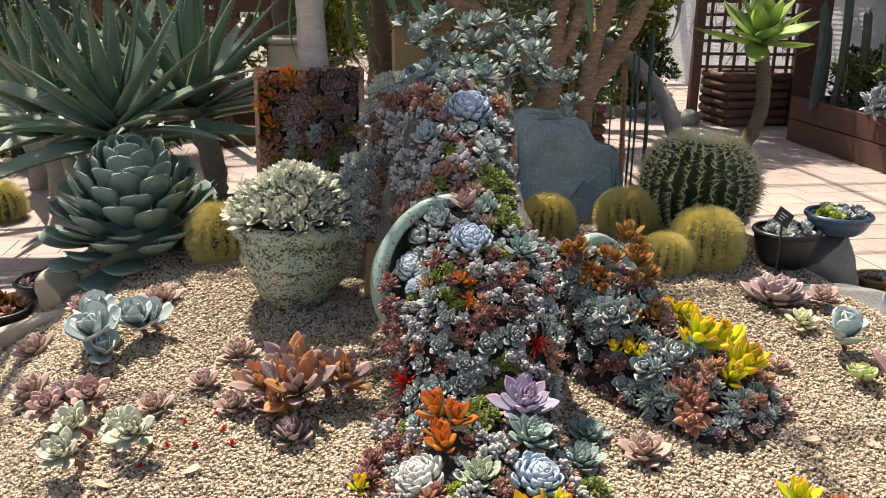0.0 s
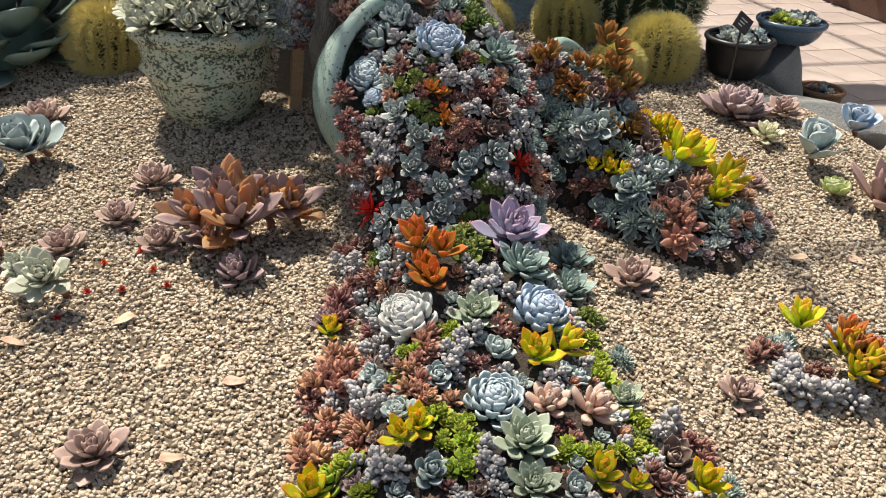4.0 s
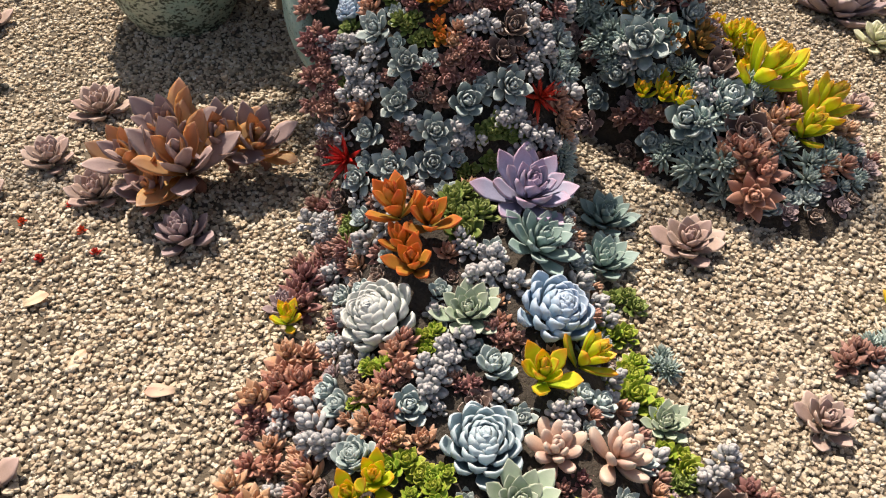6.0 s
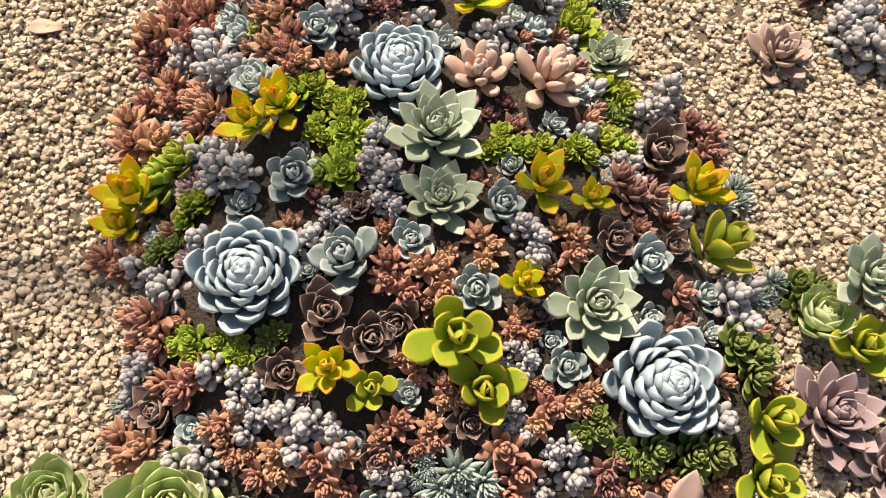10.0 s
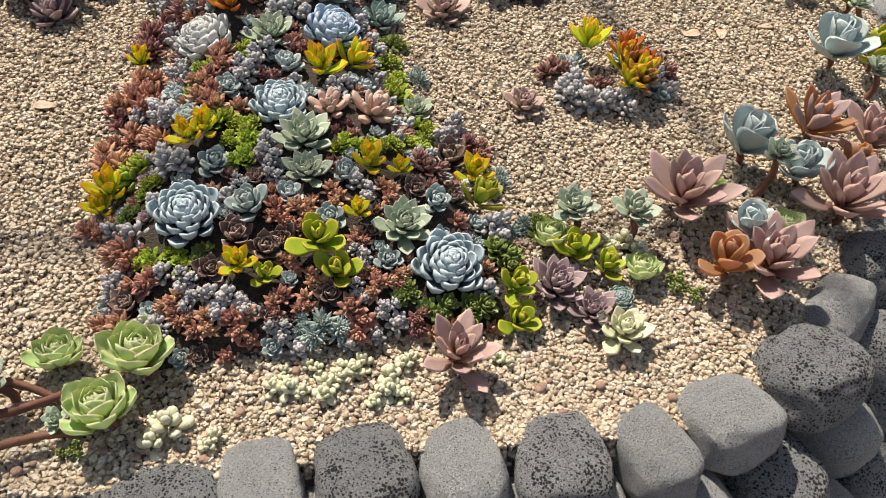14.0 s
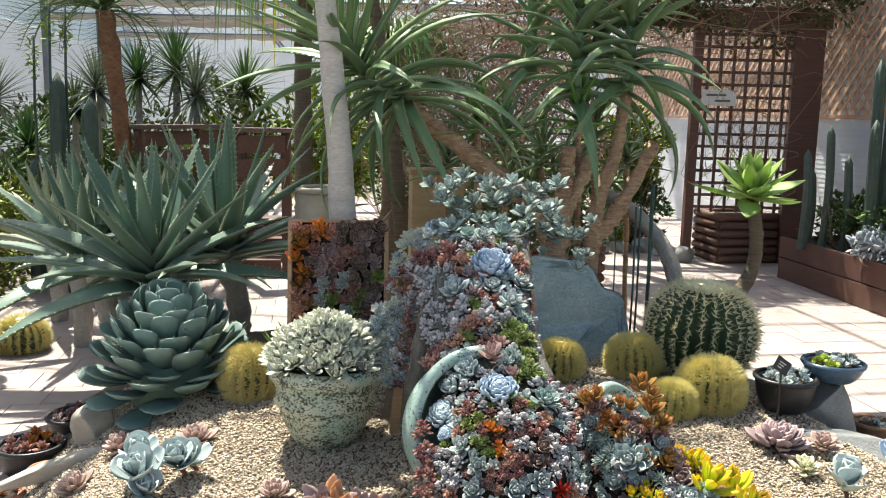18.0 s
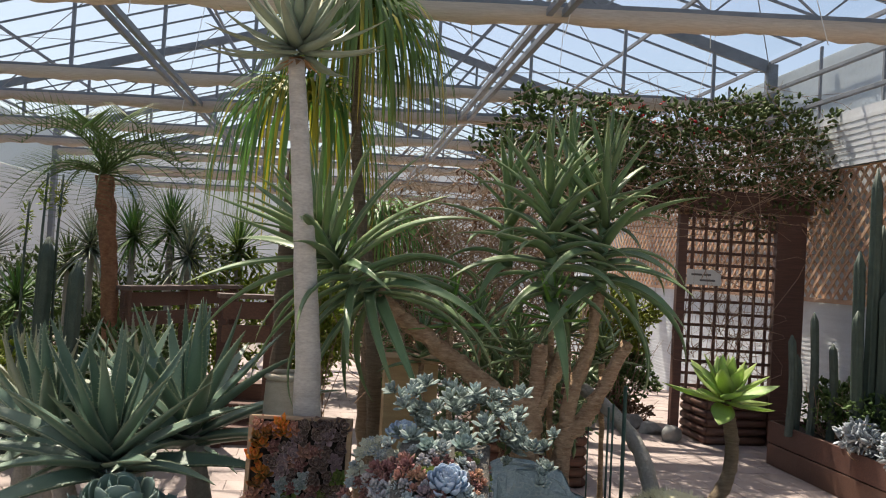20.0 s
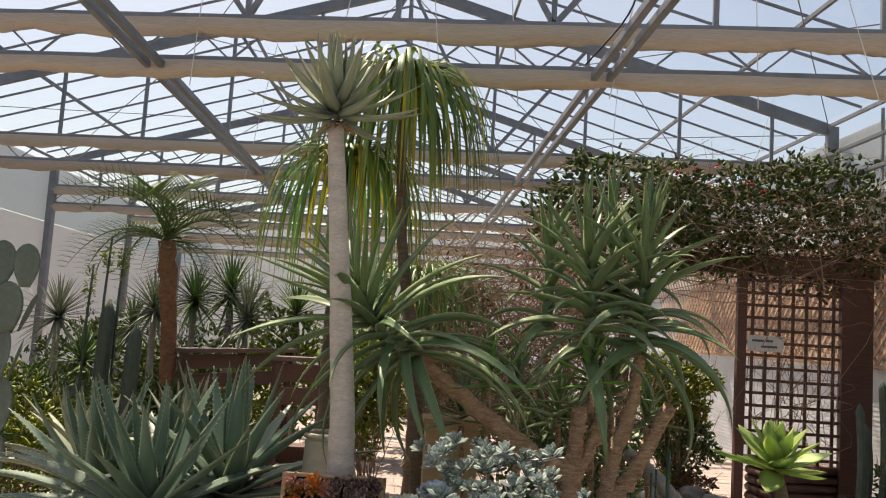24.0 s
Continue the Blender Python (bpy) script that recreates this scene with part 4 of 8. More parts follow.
# ---- the stream of succulents: (x, y, width) of each ----
STREAM_PLANTS = [
    ('blue', [(-0.11, 1.332, 0.155), (0.373, 1.186, 0.166), (0.084, 1.593, 0.145)]),
    ('white', [(-0.055, 1.819, 0.154)]),
    ('sky', [(0.213, 1.804, 0.151)]),
    ('green', [(0.125, 1.496, 0.134), (0.125, 1.403, 0.104), (0.299, 1.275, 0.128), (0.403, 1.697, 0.093), (0.083, 1.814, 0.117)]),
    ('bluegreen', [(0.207, 1.941, 0.144), (0.367, 2.055, 0.134), (0.4, 2.188, 0.131)]),
    ('lilac', [(0.201, 2.048, 0.187)]),
    ('small', [(0.012, 1.339, 0.092), (0.084, 1.355, 0.058), (0.198, 1.392, 0.066), (0.161, 1.297, 0.067), (0.371, 1.321, 0.068), (-0.057, 1.454, 0.079), (0.259, 1.204, 0.061), (0.073, 1.188, 0.043), (-0.024, 1.655, 0.07), (-0.097, 1.589, 0.061), (0.111, 1.715, 0.075), (-0.093, 1.583, 0.071), (0.273, 1.664, 0.054)]),
    ('peach', [(0.191, 1.578, 0.106), (0.276, 1.568, 0.116)]),
    ('yellow', [(-0.272, 1.496, 0.106), (-0.287, 1.461, 0.072), (-0.099, 1.522, 0.078), (-0.07, 1.545, 0.082), (0.251, 1.419, 0.085), (0.314, 1.398, 0.054), (0.488, 1.464, 0.095), (-0.02, 1.223, 0.077), (0.213, 1.298, 0.064), (0.187, 1.691, 0.103), (0.249, 1.731, 0.094), (-0.23, 1.936, 0.074)]),
    ('open', [(0.461, 1.345, 0.099), (0.134, 1.249, 0.11), (0.16, 1.19, 0.094), (0.028, 1.198, 0.063), (0.495, 1.145, 0.089), (0.489, 1.084, 0.09)]),
    ('orange', [(0.011, 1.978, 0.131), (-0.011, 1.904, 0.117)]),
    ('lime', [(-0.21, 1.511, 0.091), (-0.181, 1.434, 0.051), (-0.03, 1.565, 0.06), (0.012, 1.548, 0.048), (-0.025, 1.509, 0.04), (0.018, 1.506, 0.058), (0.006, 1.453, 0.06), (-0.091, 1.679, 0.036), (0.208, 1.482, 0.043), (0.25, 1.47, 0.043), (0.301, 1.467, 0.044), (0.354, 1.503, 0.057), (0.406, 1.636, 0.065), (0.362, 1.793, 0.069), (-0.181, 1.269, 0.053), (-0.135, 1.269, 0.034), (-0.122, 1.237, 0.041), (0.012, 1.771, 0.051), (-0.063, 1.723, 0.046), (0.361, 1.759, 0.08), (0.39, 1.732, 0.047), (0.353, 1.885, 0.074)]),
    ('fresh', [(0.4, 1.594, 0.051), (-0.089, 1.259, 0.037), (-0.221, 1.397, 0.045), (0.495, 1.221, 0.071), (0.603, 1.316, 0.065), (0.342, 1.108, 0.056), (0.404, 1.105, 0.064), (0.29, 1.14, 0.044), (0.389, 1.958, 0.066), (0.095, 1.984, 0.079), (0.073, 2.033, 0.071), (-0.112, 2.07, 0.05), (-0.198, 2.059, 0.042)]),
    ('dark', [(0.447, 1.527, 0.1), (0.028, 1.252, 0.077), (-0.024, 1.279, 0.078), (0.068, 1.268, 0.064), (-0.073, 1.222, 0.064), (0.028, 1.401, 0.052), (0.335, 1.349, 0.06), (0.141, 1.156, 0.057), (-0.222, 1.205, 0.075), (0.027, 1.121, 0.05)]),
    ('copper', [(-0.28, 1.587, 0.084), (-0.243, 1.661, 0.074), (-0.179, 1.63, 0.066), (-0.066, 1.619, 0.065), (-0.24, 1.789, 0.101), (-0.207, 1.795, 0.087), (0.064, 1.312, 0.061), (0.116, 1.32, 0.057), (0.176, 1.343, 0.051), (0.282, 1.352, 0.052), (0.205, 1.248, 0.044), (0.076, 1.224, 0.043), (-0.14, 1.177, 0.048), (-0.188, 1.227, 0.067), (0.041, 1.144, 0.057), (-0.083, 1.124, 0.057), (-0.034, 1.122, 0.06), (0.234, 1.158, 0.057), (0.19, 1.111, 0.078), (0.277, 1.171, 0.041), (0.116, 1.182, 0.043), (0.097, 1.142, 0.043), (-0.231, 1.31, 0.077), (-0.289, 1.415, 0.067)]),
    ('copper', [(-0.252, 1.169, 0.069), (-0.128, 1.141, 0.044), (0.217, 1.187, 0.037), (-0.224, 1.848, 0.086), (-0.172, 1.773, 0.074), (-0.055, 1.62, 0.064), (-0.034, 1.741, 0.067), (-0.065, 1.681, 0.057), (-0.169, 1.597, 0.071)]),
    ('rust', [(0.372, 1.408, 0.07), (0.521, 1.556, 0.073), (0.301, 1.095, 0.045), (-0.273, 1.744, 0.059), (-0.212, 2.002, 0.092), (-0.178, 2.077, 0.084), (-0.122, 2.057, 0.071), (0.135, 1.766, 0.055), (0.066, 1.694, 0.045), (-0.169, 2.243, 0.068)]),
    ('bean', [(-0.223, 1.736, 0.058), (-0.15, 1.646, 0.069), (-0.205, 1.601, 0.061), (-0.131, 1.462, 0.069), (0.052, 1.46, 0.06), (0.056, 1.409, 0.045), (-0.007, 1.396, 0.038), (0.232, 1.348, 0.055), (0.369, 1.455, 0.049), (0.464, 1.607, 0.069), (0.483, 1.28, 0.071), (-0.058, 1.162, 0.06), (-0.026, 1.157, 0.053), (-0.108, 1.173, 0.044), (-0.172, 1.141, 0.059), (0.046, 1.11, 0.044), (0.21, 1.22, 0.044), (0.194, 1.15, 0.04), (0.242, 1.12, 0.037), (-0.113, 1.209, 0.044), (-0.249, 1.255, 0.048), (0.046, 1.751, 0.063), (0.016, 1.703, 0.062), (0.208, 1.629, 0.057)]),
    ('bean', [(0.094, 1.934, 0.05), (0.123, 1.887, 0.067), (-0.182, 2.184, 0.066)]),
    ('teal', [(-0.268, 1.239, 0.049), (0.124, 1.102, 0.078), (0.546, 1.454, 0.063), (0.558, 1.319, 0.052), (0.085, 1.112, 0.037), (0.422, 1.812, 0.058), (0.347, 1.81, 0.048)]),
    ('plum', [(-0.288, 1.441, 0.048), (0.03, 1.449, 0.042), (-0.156, 2.048, 0.083), (-0.239, 1.977, 0.071)]),
]


# ---- succulents spilling from the tipped pot and the leaning log: (x, y, width) of each ----
CASCADE_PLANTS = [
    ('blue', [(-0.111, 2.442, 0.131)]),
    ('sky', [(0.058, 2.426, 0.145), (-0.1, 2.368, 0.076), (-0.163, 3.696, 0.184), (0.044, 3.004, 0.185)]),
    ('small', [(-0.076, 2.498, 0.095), (-0.031, 2.515, 0.07), (0.1, 2.191, 0.075), (-0.039, 2.536, 0.089), (-0.01, 2.906, 0.067)]),
    ('grey', [(-0.053, 2.284, 0.073), (-0.006, 2.232, 0.072), (-0.024, 2.194, 0.075), (-0.073, 2.175, 0.068), (0.043, 2.163, 0.086), (0.036, 2.133, 0.082), (-0.031, 2.13, 0.082), (-0.095, 2.138, 0.06), (0.179, 2.208, 0.079), (-0.053, 2.107, 0.056), (0.285, 2.304, 0.051), (-0.142, 3.038, 0.099), (-0.085, 2.888, 0.116), (0.049, 2.898, 0.094), (0.113, 2.826, 0.103), (0.154, 2.961, 0.102), (0.021, 3.167, 0.084)]),
    ('bluegreen', [(0.205, 2.408, 0.116), (0.102, 3.2, 0.11), (-0.037, 3.182, 0.097)]),
    ('teal', [(0.283, 2.17, 0.065), (0.287, 2.269, 0.058), (0.247, 2.349, 0.047), (0.113, 2.563, 0.085), (0.149, 2.787, 0.075)]),
    ('bean', [(-0.103, 2.268, 0.05), (-0.098, 2.234, 0.05), (-0.069, 2.225, 0.049), (-0.137, 2.315, 0.051), (0.131, 2.276, 0.054), (0.112, 2.327, 0.058), (0.074, 2.352, 0.059), (0.186, 2.18, 0.06), (0.222, 2.236, 0.05), (0.235, 2.275, 0.054), (0.239, 2.167, 0.057), (0.103, 2.153, 0.049), (-0.148, 2.216, 0.042), (0.213, 2.301, 0.043), (0.261, 2.383, 0.052), (-0.159, 2.115, 0.042), (-0.061, 2.797, 0.07), (-0.133, 2.861, 0.071), (-0.086, 2.756, 0.069), (-0.17, 3.021, 0.069), (-0.207, 3.083, 0.071), (-0.189, 2.975, 0.068), (-0.174, 2.899, 0.072), (-0.159, 2.827, 0.071)]),
    ('bean', [(0.033, 2.764, 0.08), (0.065, 2.74, 0.068), (-0.135, 2.774, 0.059), (-0.095, 2.715, 0.058), (-0.216, 3.031, 0.058), (-0.178, 2.776, 0.054)]),
    ('rust', [(-0.181, 2.387, 0.06), (-0.173, 2.329, 0.059), (-0.166, 2.268, 0.066), (-0.164, 2.235, 0.058), (0.073, 2.226, 0.064), (0.104, 2.239, 0.064), (0.111, 2.222, 0.049), (0.028, 2.216, 0.049), (0.004, 2.315, 0.05), (0.158, 2.309, 0.058), (-0.016, 2.161, 0.049), (-0.036, 2.382, 0.051), (0.121, 2.381, 0.051), (0.27, 2.34, 0.059), (-0.163, 2.201, 0.046), (-0.067, 2.095, 0.049), (-0.167, 2.299, 0.055), (-0.201, 3.175, 0.097), (-0.117, 3.125, 0.102), (-0.028, 2.715, 0.068), (-0.151, 2.68, 0.089), (-0.126, 2.703, 0.079), (0.006, 2.855, 0.06), (0.0, 2.945, 0.062)]),
    ('rust', [(-0.21, 3.132, 0.072), (-0.149, 2.642, 0.062)]),
    ('copper', [(0.085, 2.251, 0.057), (0.28, 2.215, 0.065), (0.28, 2.197, 0.057), (0.207, 2.358, 0.043), (-0.003, 2.734, 0.089), (0.146, 3.072, 0.076), (-0.078, 2.667, 0.062), (-0.127, 3.085, 0.071), (-0.068, 3.045, 0.07)]),
    ('lime', [(0.058, 2.414, 0.052), (0.094, 2.414, 0.052), (0.145, 2.389, 0.04)]),
    ('fresh', [(0.001, 2.279, 0.046), (-0.039, 2.329, 0.047), (-0.004, 2.339, 0.043), (0.039, 2.38, 0.039), (0.148, 2.167, 0.056), (0.19, 2.164, 0.045), (0.024, 2.26, 0.038), (0.096, 2.125, 0.041), (-0.097, 2.088, 0.049), (-0.009, 2.812, 0.059), (0.126, 2.703, 0.089), (0.14, 2.671, 0.077), (-0.043, 2.682, 0.057), (0.16, 2.502, 0.088), (0.154, 2.611, 0.061)]),
    ('dark', [(0.188, 2.273, 0.077), (0.168, 2.236, 0.065), (-0.117, 2.22, 0.069), (0.017, 2.2, 0.049), (-0.129, 2.135, 0.05), (0.074, 2.119, 0.045)]),
    ('orange', [(0.047, 2.302, 0.058), (0.058, 2.27, 0.05)]),
    ('red', [(0.24, 2.208, 0.08), (-0.119, 2.174, 0.08)]),
    ('pink', [(0.039, 2.574, 0.12), (0.074, 2.647, 0.066), (0.106, 2.5, 0.073)]),
    ('plum', [(-0.033, 2.96, 0.068), (-0.02, 2.869, 0.066), (-0.069, 2.707, 0.063)]),
]

# ---- succulents spilling from the second pot: (x, y, width) of each ----
SPILL_PLANTS = [
    ('ember', [(0.56, 3.604, 0.15), (0.828, 3.794, 0.18), (0.746, 3.297, 0.123), (0.785, 3.435, 0.147), (0.682, 3.484, 0.129), (0.439, 2.581, 0.083), (0.482, 2.562, 0.082), (0.612, 2.457, 0.081), (0.567, 2.458, 0.068)]),
    ('yellow', [(0.853, 2.959, 0.181), (0.847, 2.833, 0.175), (0.745, 2.42, 0.152), (0.909, 2.64, 0.168), (0.87, 2.363, 0.147), (0.992, 2.543, 0.104), (0.823, 2.298, 0.108), (0.9, 3.072, 0.101)]),
    ('open', [(0.541, 2.407, 0.148)]),
    ('grey', [(0.402, 2.601, 0.097), (0.513, 2.476, 0.135), (0.61, 2.51, 0.082)]),
    ('teal', [(0.647, 2.354, 0.12), (0.737, 2.386, 0.082), (0.741, 2.263, 0.093), (0.566, 2.329, 0.08), (0.46, 2.49, 0.082), (0.451, 2.52, 0.096), (0.436, 2.558, 0.082), (0.602, 2.406, 0.067), (0.625, 2.284, 0.105), (0.822, 2.225, 0.088)]),
    ('small', [(0.598, 2.348, 0.12), (0.668, 2.362, 0.094), (0.507, 2.52, 0.082), (0.476, 2.462, 0.081)]),
    ('bluegreen', [(0.551, 2.476, 0.108)]),
    ('dark', [(0.707, 2.296, 0.12), (0.523, 2.536, 0.096), (0.654, 2.412, 0.095)]),
    ('copper', [(0.674, 2.279, 0.079), (0.758, 2.304, 0.094), (0.923, 2.364, 0.087), (0.717, 2.263, 0.079), (0.709, 2.224, 0.122), (0.69, 2.246, 0.105), (0.863, 2.225, 0.071)]),
    ('rust', [(0.407, 2.638, 0.084), (0.577, 2.543, 0.083), (0.807, 2.405, 0.069), (0.524, 2.388, 0.071)]),
    ('bean', [(0.623, 2.382, 0.067), (0.489, 2.474, 0.068)]),
]

# ---- single rosettes on the gravel: (x, y, width) of each ----
GRAVEL_PLANTS = [
    ('ghost', [(-1.12, 3.019, 0.144), (-1.461, 3.102, 0.137), (-1.54, 2.853, 0.139), (-1.36, 2.468, 0.13), (-0.893, 2.296, 0.111), (-0.782, 2.43, 0.111), (-0.714, 2.615, 0.124), (-0.654, 2.307, 0.113), (0.548, 2.099, 0.126), (1.066, 2.523, 0.09), (0.662, 1.683, 0.096), (-0.69, 1.639, 0.125)]),
    ('plum', [(-1.212, 2.367, 0.119), (-0.448, 2.173, 0.113), (1.209, 2.989, 0.209)]),
]


# ---- soil bodies under the planting ----
def soil_body(name, label, rows, across, height, skirt=-.01):
    """Sheet of soil with skirts: rows of (y, left, right)."""
    verts, faces = [], []
    m = across + 3
    for y, l, r in rows:
        line = []
        for i in range(across + 1):
            x = l + (r - l) * i / across
            line.append((x, y, height(x, y)))
        verts.append((l + skirt, y, gz(l, y) - .03))
        verts += line
        verts.append((r - skirt, y, gz(r, y) - .03))
    for j in range(len(rows) - 1):
        for i in range(m - 1):
            a = j * m + i
            faces.append((a, a + 1, a + m + 1, a + m))
    return thing(name, label, "soil", kind="structure", data=mesh_from(name, verts, faces, [soil_mat]))


bed_rows = []
for k in range(24):
    y = 1.08 + 1.04 * k / 23
    bed_rows.append((y, *stream_span(y)))
soil_body("planting_soil", "dark soil under the stream of succulents", bed_rows, 14, bed_z)
casc_rows = []
for k in range(40):
    y = 2.02 + 1.2 * k / 39
    z, l, r = cascade_row(y)
    casc_rows.append((y, l, r))
soil_body("cascade_soil", "dark soil packed behind the cascading succulents", [r for r in casc_rows if r[0] < 2.5], 12, lambda x, y: cascade_z(x, y) - .012, .05)
spill_verts, spill_faces = [], []
for j in range(25):
    for i in range(25):
        x, y = .25 + .80 * i / 24, 2.05 + .80 * j / 24
        z = spill_z(x, y)
        spill_verts.append((x, y, z - (.012 if z - gz(x, y) > .02 else .05)))
for j in range(24):
    for i in range(24):
        a = j * 25 + i
        spill_faces.append((a, a + 1, a + 26, a + 25))
thing("spill_soil", "dark soil under the succulents beside the second pot", "soil", kind="structure", data=mesh_from("spill_soil", spill_verts, spill_faces, [soil_mat]))


def slope_normal(height, x, y, share=.75):
    e = .02
    return (-(height(x + e, y) - height(x - e, y)) / (2 * e) * share, -(height(x, y + e) - height(x, y - e)) / (2 * e) * share - .12, 1)


taken = []


def plant_list(rows, height, group, sink=.0, leafy=()):
    for sort, spots in rows:
        for x, y, d in spots:
            n = slope_normal(height, x, y)
            lift = -.02 * d if SORT[sort][3] is rosette else 0.0
            big = SORT[sort][3] is rosette
            grow(sort, (x, y, height(x, y) + lift - sink), d * ((1.30 if sort == "ghost" else 1.08) if big else 1.28), n, group=group, leafy=sort in leafy)
            taken.append((x, y, height(x, y), d * .5))


def fill(height, spots, sorts, tries, group, dmin, dmax, seed, pack=.72):
    """Small plants in what gaps are left."""
    rnd = random.Random(seed)
    for _ in range(tries):
        x, y = spots(rnd)
        d = rnd.uniform(dmin, dmax)
        z = height(x, y)
        if all((x - a) ** 2 + (y - b) ** 2 + (z - c) ** 2 > (r * pack + d * .26) ** 2 for a, b, c, r in taken):
            sort = rnd.choice(sorts)
            grow(sort, (x, y, z - .010), d * 1.12, slope_normal(height, x, y), heads=1, group=group)
            taken.append((x, y, z, d * .5))


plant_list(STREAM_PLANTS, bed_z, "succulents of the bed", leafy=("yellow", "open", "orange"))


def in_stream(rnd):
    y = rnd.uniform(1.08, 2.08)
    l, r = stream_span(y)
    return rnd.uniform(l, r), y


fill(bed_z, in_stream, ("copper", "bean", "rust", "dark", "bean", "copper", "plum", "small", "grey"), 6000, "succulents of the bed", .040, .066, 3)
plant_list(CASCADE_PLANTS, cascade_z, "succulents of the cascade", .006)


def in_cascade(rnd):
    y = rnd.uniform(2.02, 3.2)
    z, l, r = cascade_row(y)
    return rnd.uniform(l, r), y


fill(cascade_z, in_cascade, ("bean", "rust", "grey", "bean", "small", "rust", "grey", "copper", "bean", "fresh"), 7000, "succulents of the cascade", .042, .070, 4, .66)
plant_list([(s, [q for q in spots if q[1] < 2.68]) for s, spots in SPILL_PLANTS if s != "open"], spill_z, "succulents by the second pot", .004)
for s, x, y, z, d in (("ember", .412, 2.63, .66, .13), ("ember", .565, 2.58, .72, .14), ("ember", .588, 2.55, .60, .12), ("ember", .592, 2.60, .64, .13), ("ember", .514, 2.61, .64, .12), ("ember", .46, 2.58, .60, .10),
                      ("yellow", .739, 2.50, .44, .16), ("yellow", .766, 2.46, .38, .16), ("yellow", .73, 2.54, .50, .13), ("yellow", .80, 2.40, .34, .15), ("yellow", .541, 2.40, spill_z(.541, 2.40) - .01, .14), ("rust", .62, 2.56, .58, .11), ("copper", .66, 2.55, .52, .11)):
    grow(s, (x, y, z), d, (0, -.25, 1), heads=2 if s == "ember" else 4, group="succulents by the second pot", leafy=True)


def in_spill(rnd):
    while True:
        x, y = rnd.uniform(.3, 1.0), rnd.uniform(2.1, 2.8)
        if spill_z(x, y) - gz(x, y) > .03:
            return x, y


fill(spill_z, in_spill, ("teal", "grey", "small", "dark", "teal", "plum", "rust"), 2500, "succulents by the second pot", .045, .075, 5, .66)
plant_list(GRAVEL_PLANTS, gz, "rosettes on the gravel")

# ---- pots ----
def glazed_skin(name, pale, glaze, dark, patch):
    m, nt, p = nodes_of(name)
    n1, n2 = noise_of(nt, 95.0, 4.0, .6, stretch=(1, 1, 1.4)), noise_of(nt, 7.0)
    c = mix(nt, ramp(nt, n2, .35, .65), pale, glaze)
    both = nt.nodes.new("ShaderNodeMath")
    both.operation = "MULTIPLY_ADD"
    both.inputs[1].default_value = .55
    nt.links.new(noise_of(nt, 11.0, 3.0, .6, stretch=(1, 1, 2.2)), both.inputs[0])
    nt.links.new(n1, both.inputs[2])
    c = mix(nt, ramp(nt, both.outputs[0], patch + .275, patch + .315), c, dark)
    c = mix(nt, ramp(nt, noise_of(nt, 60.0), .55, .7, 0, .6), c, pale)
    nt.links.new(c, p.inputs["Base Color"])
    nt.links.new(ramp(nt, n1, .4, .6, .38, .8), p.inputs["Roughness"])
    bump(nt, p, n1, .5, .004)
    return m


mottled_mat = glazed_skin("mottled_green_glaze", (.58, .58, .43), (.33, .45, .36), (.06, .075, .05), .50)
celadon_mat = glazed_skin("celadon_glaze", (.36, .46, .41), (.22, .35, .30), (.06, .08, .06), .60)
terracotta_mat = plain("terracotta", (.36, .17, .10), (.46, .24, .15), 12, .85, .4, .003)
black_pot_mat = plain("black_plastic", (.012, .012, .014), (.022, .022, .024), 10, .4, .1, .001)
blue_glaze_mat = plain("blue_glaze", (.05, .09, .14), (.08, .14, .20), 10, .25, .1, .001)


def pot(name, label, at, radius, height, base, mat, rim=.018, belly=.10, soil=True, bands=0):
    """A turned pot with a rolled rim, a hollow inside and soil."""
    t = thing(name, label, "plant pot", at)
    prof = []
    for k in range(15):
        f = k / 14
        r = base + (radius * .94 - base) * f ** .75 + belly * radius * math.sin(math.pi * f)
        if bands and abs(f - .62) < .04:
            r += .014
        prof.append((r, height * f * .9))
    neck = prof[-1][0]
    inside = [(neck - .022, height * .93), (neck - .026, height * .8), (neck - .03, height * .5), (base * .7, height * .06)]
    v, f = lathe(prof + [(neck + .002, height * .905)] + inside, 48)
    part("body", mesh_from("pot_body", v, f, [mat]), None, t)
    ring = [(neck + rim * math.cos(a), height * .94 + rim * 1.15 * math.sin(a)) for a in [2 * math.pi * k / 12 for k in range(12)]]
    v, f = lathe(ring + ring[:1], 48)
    part("rim", mesh_from("pot_rim", v, f[:-1], [mat]), None, t)
    if soil:
        v, f = lathe([(neck - .024, height * .86), (neck * .5, height * .9), (.004, height * .92)], 24)
        part("soil", mesh_from("pot_soil", v, f, [soil_mat]), None, t)
    return t


pot("glazed_pot", "round mottled green glazed pot with a rolled rim on the gravel", pose(-.60, 3.06, .325), .222, .335, .108, mottled_mat, .028, .09, bands=1)
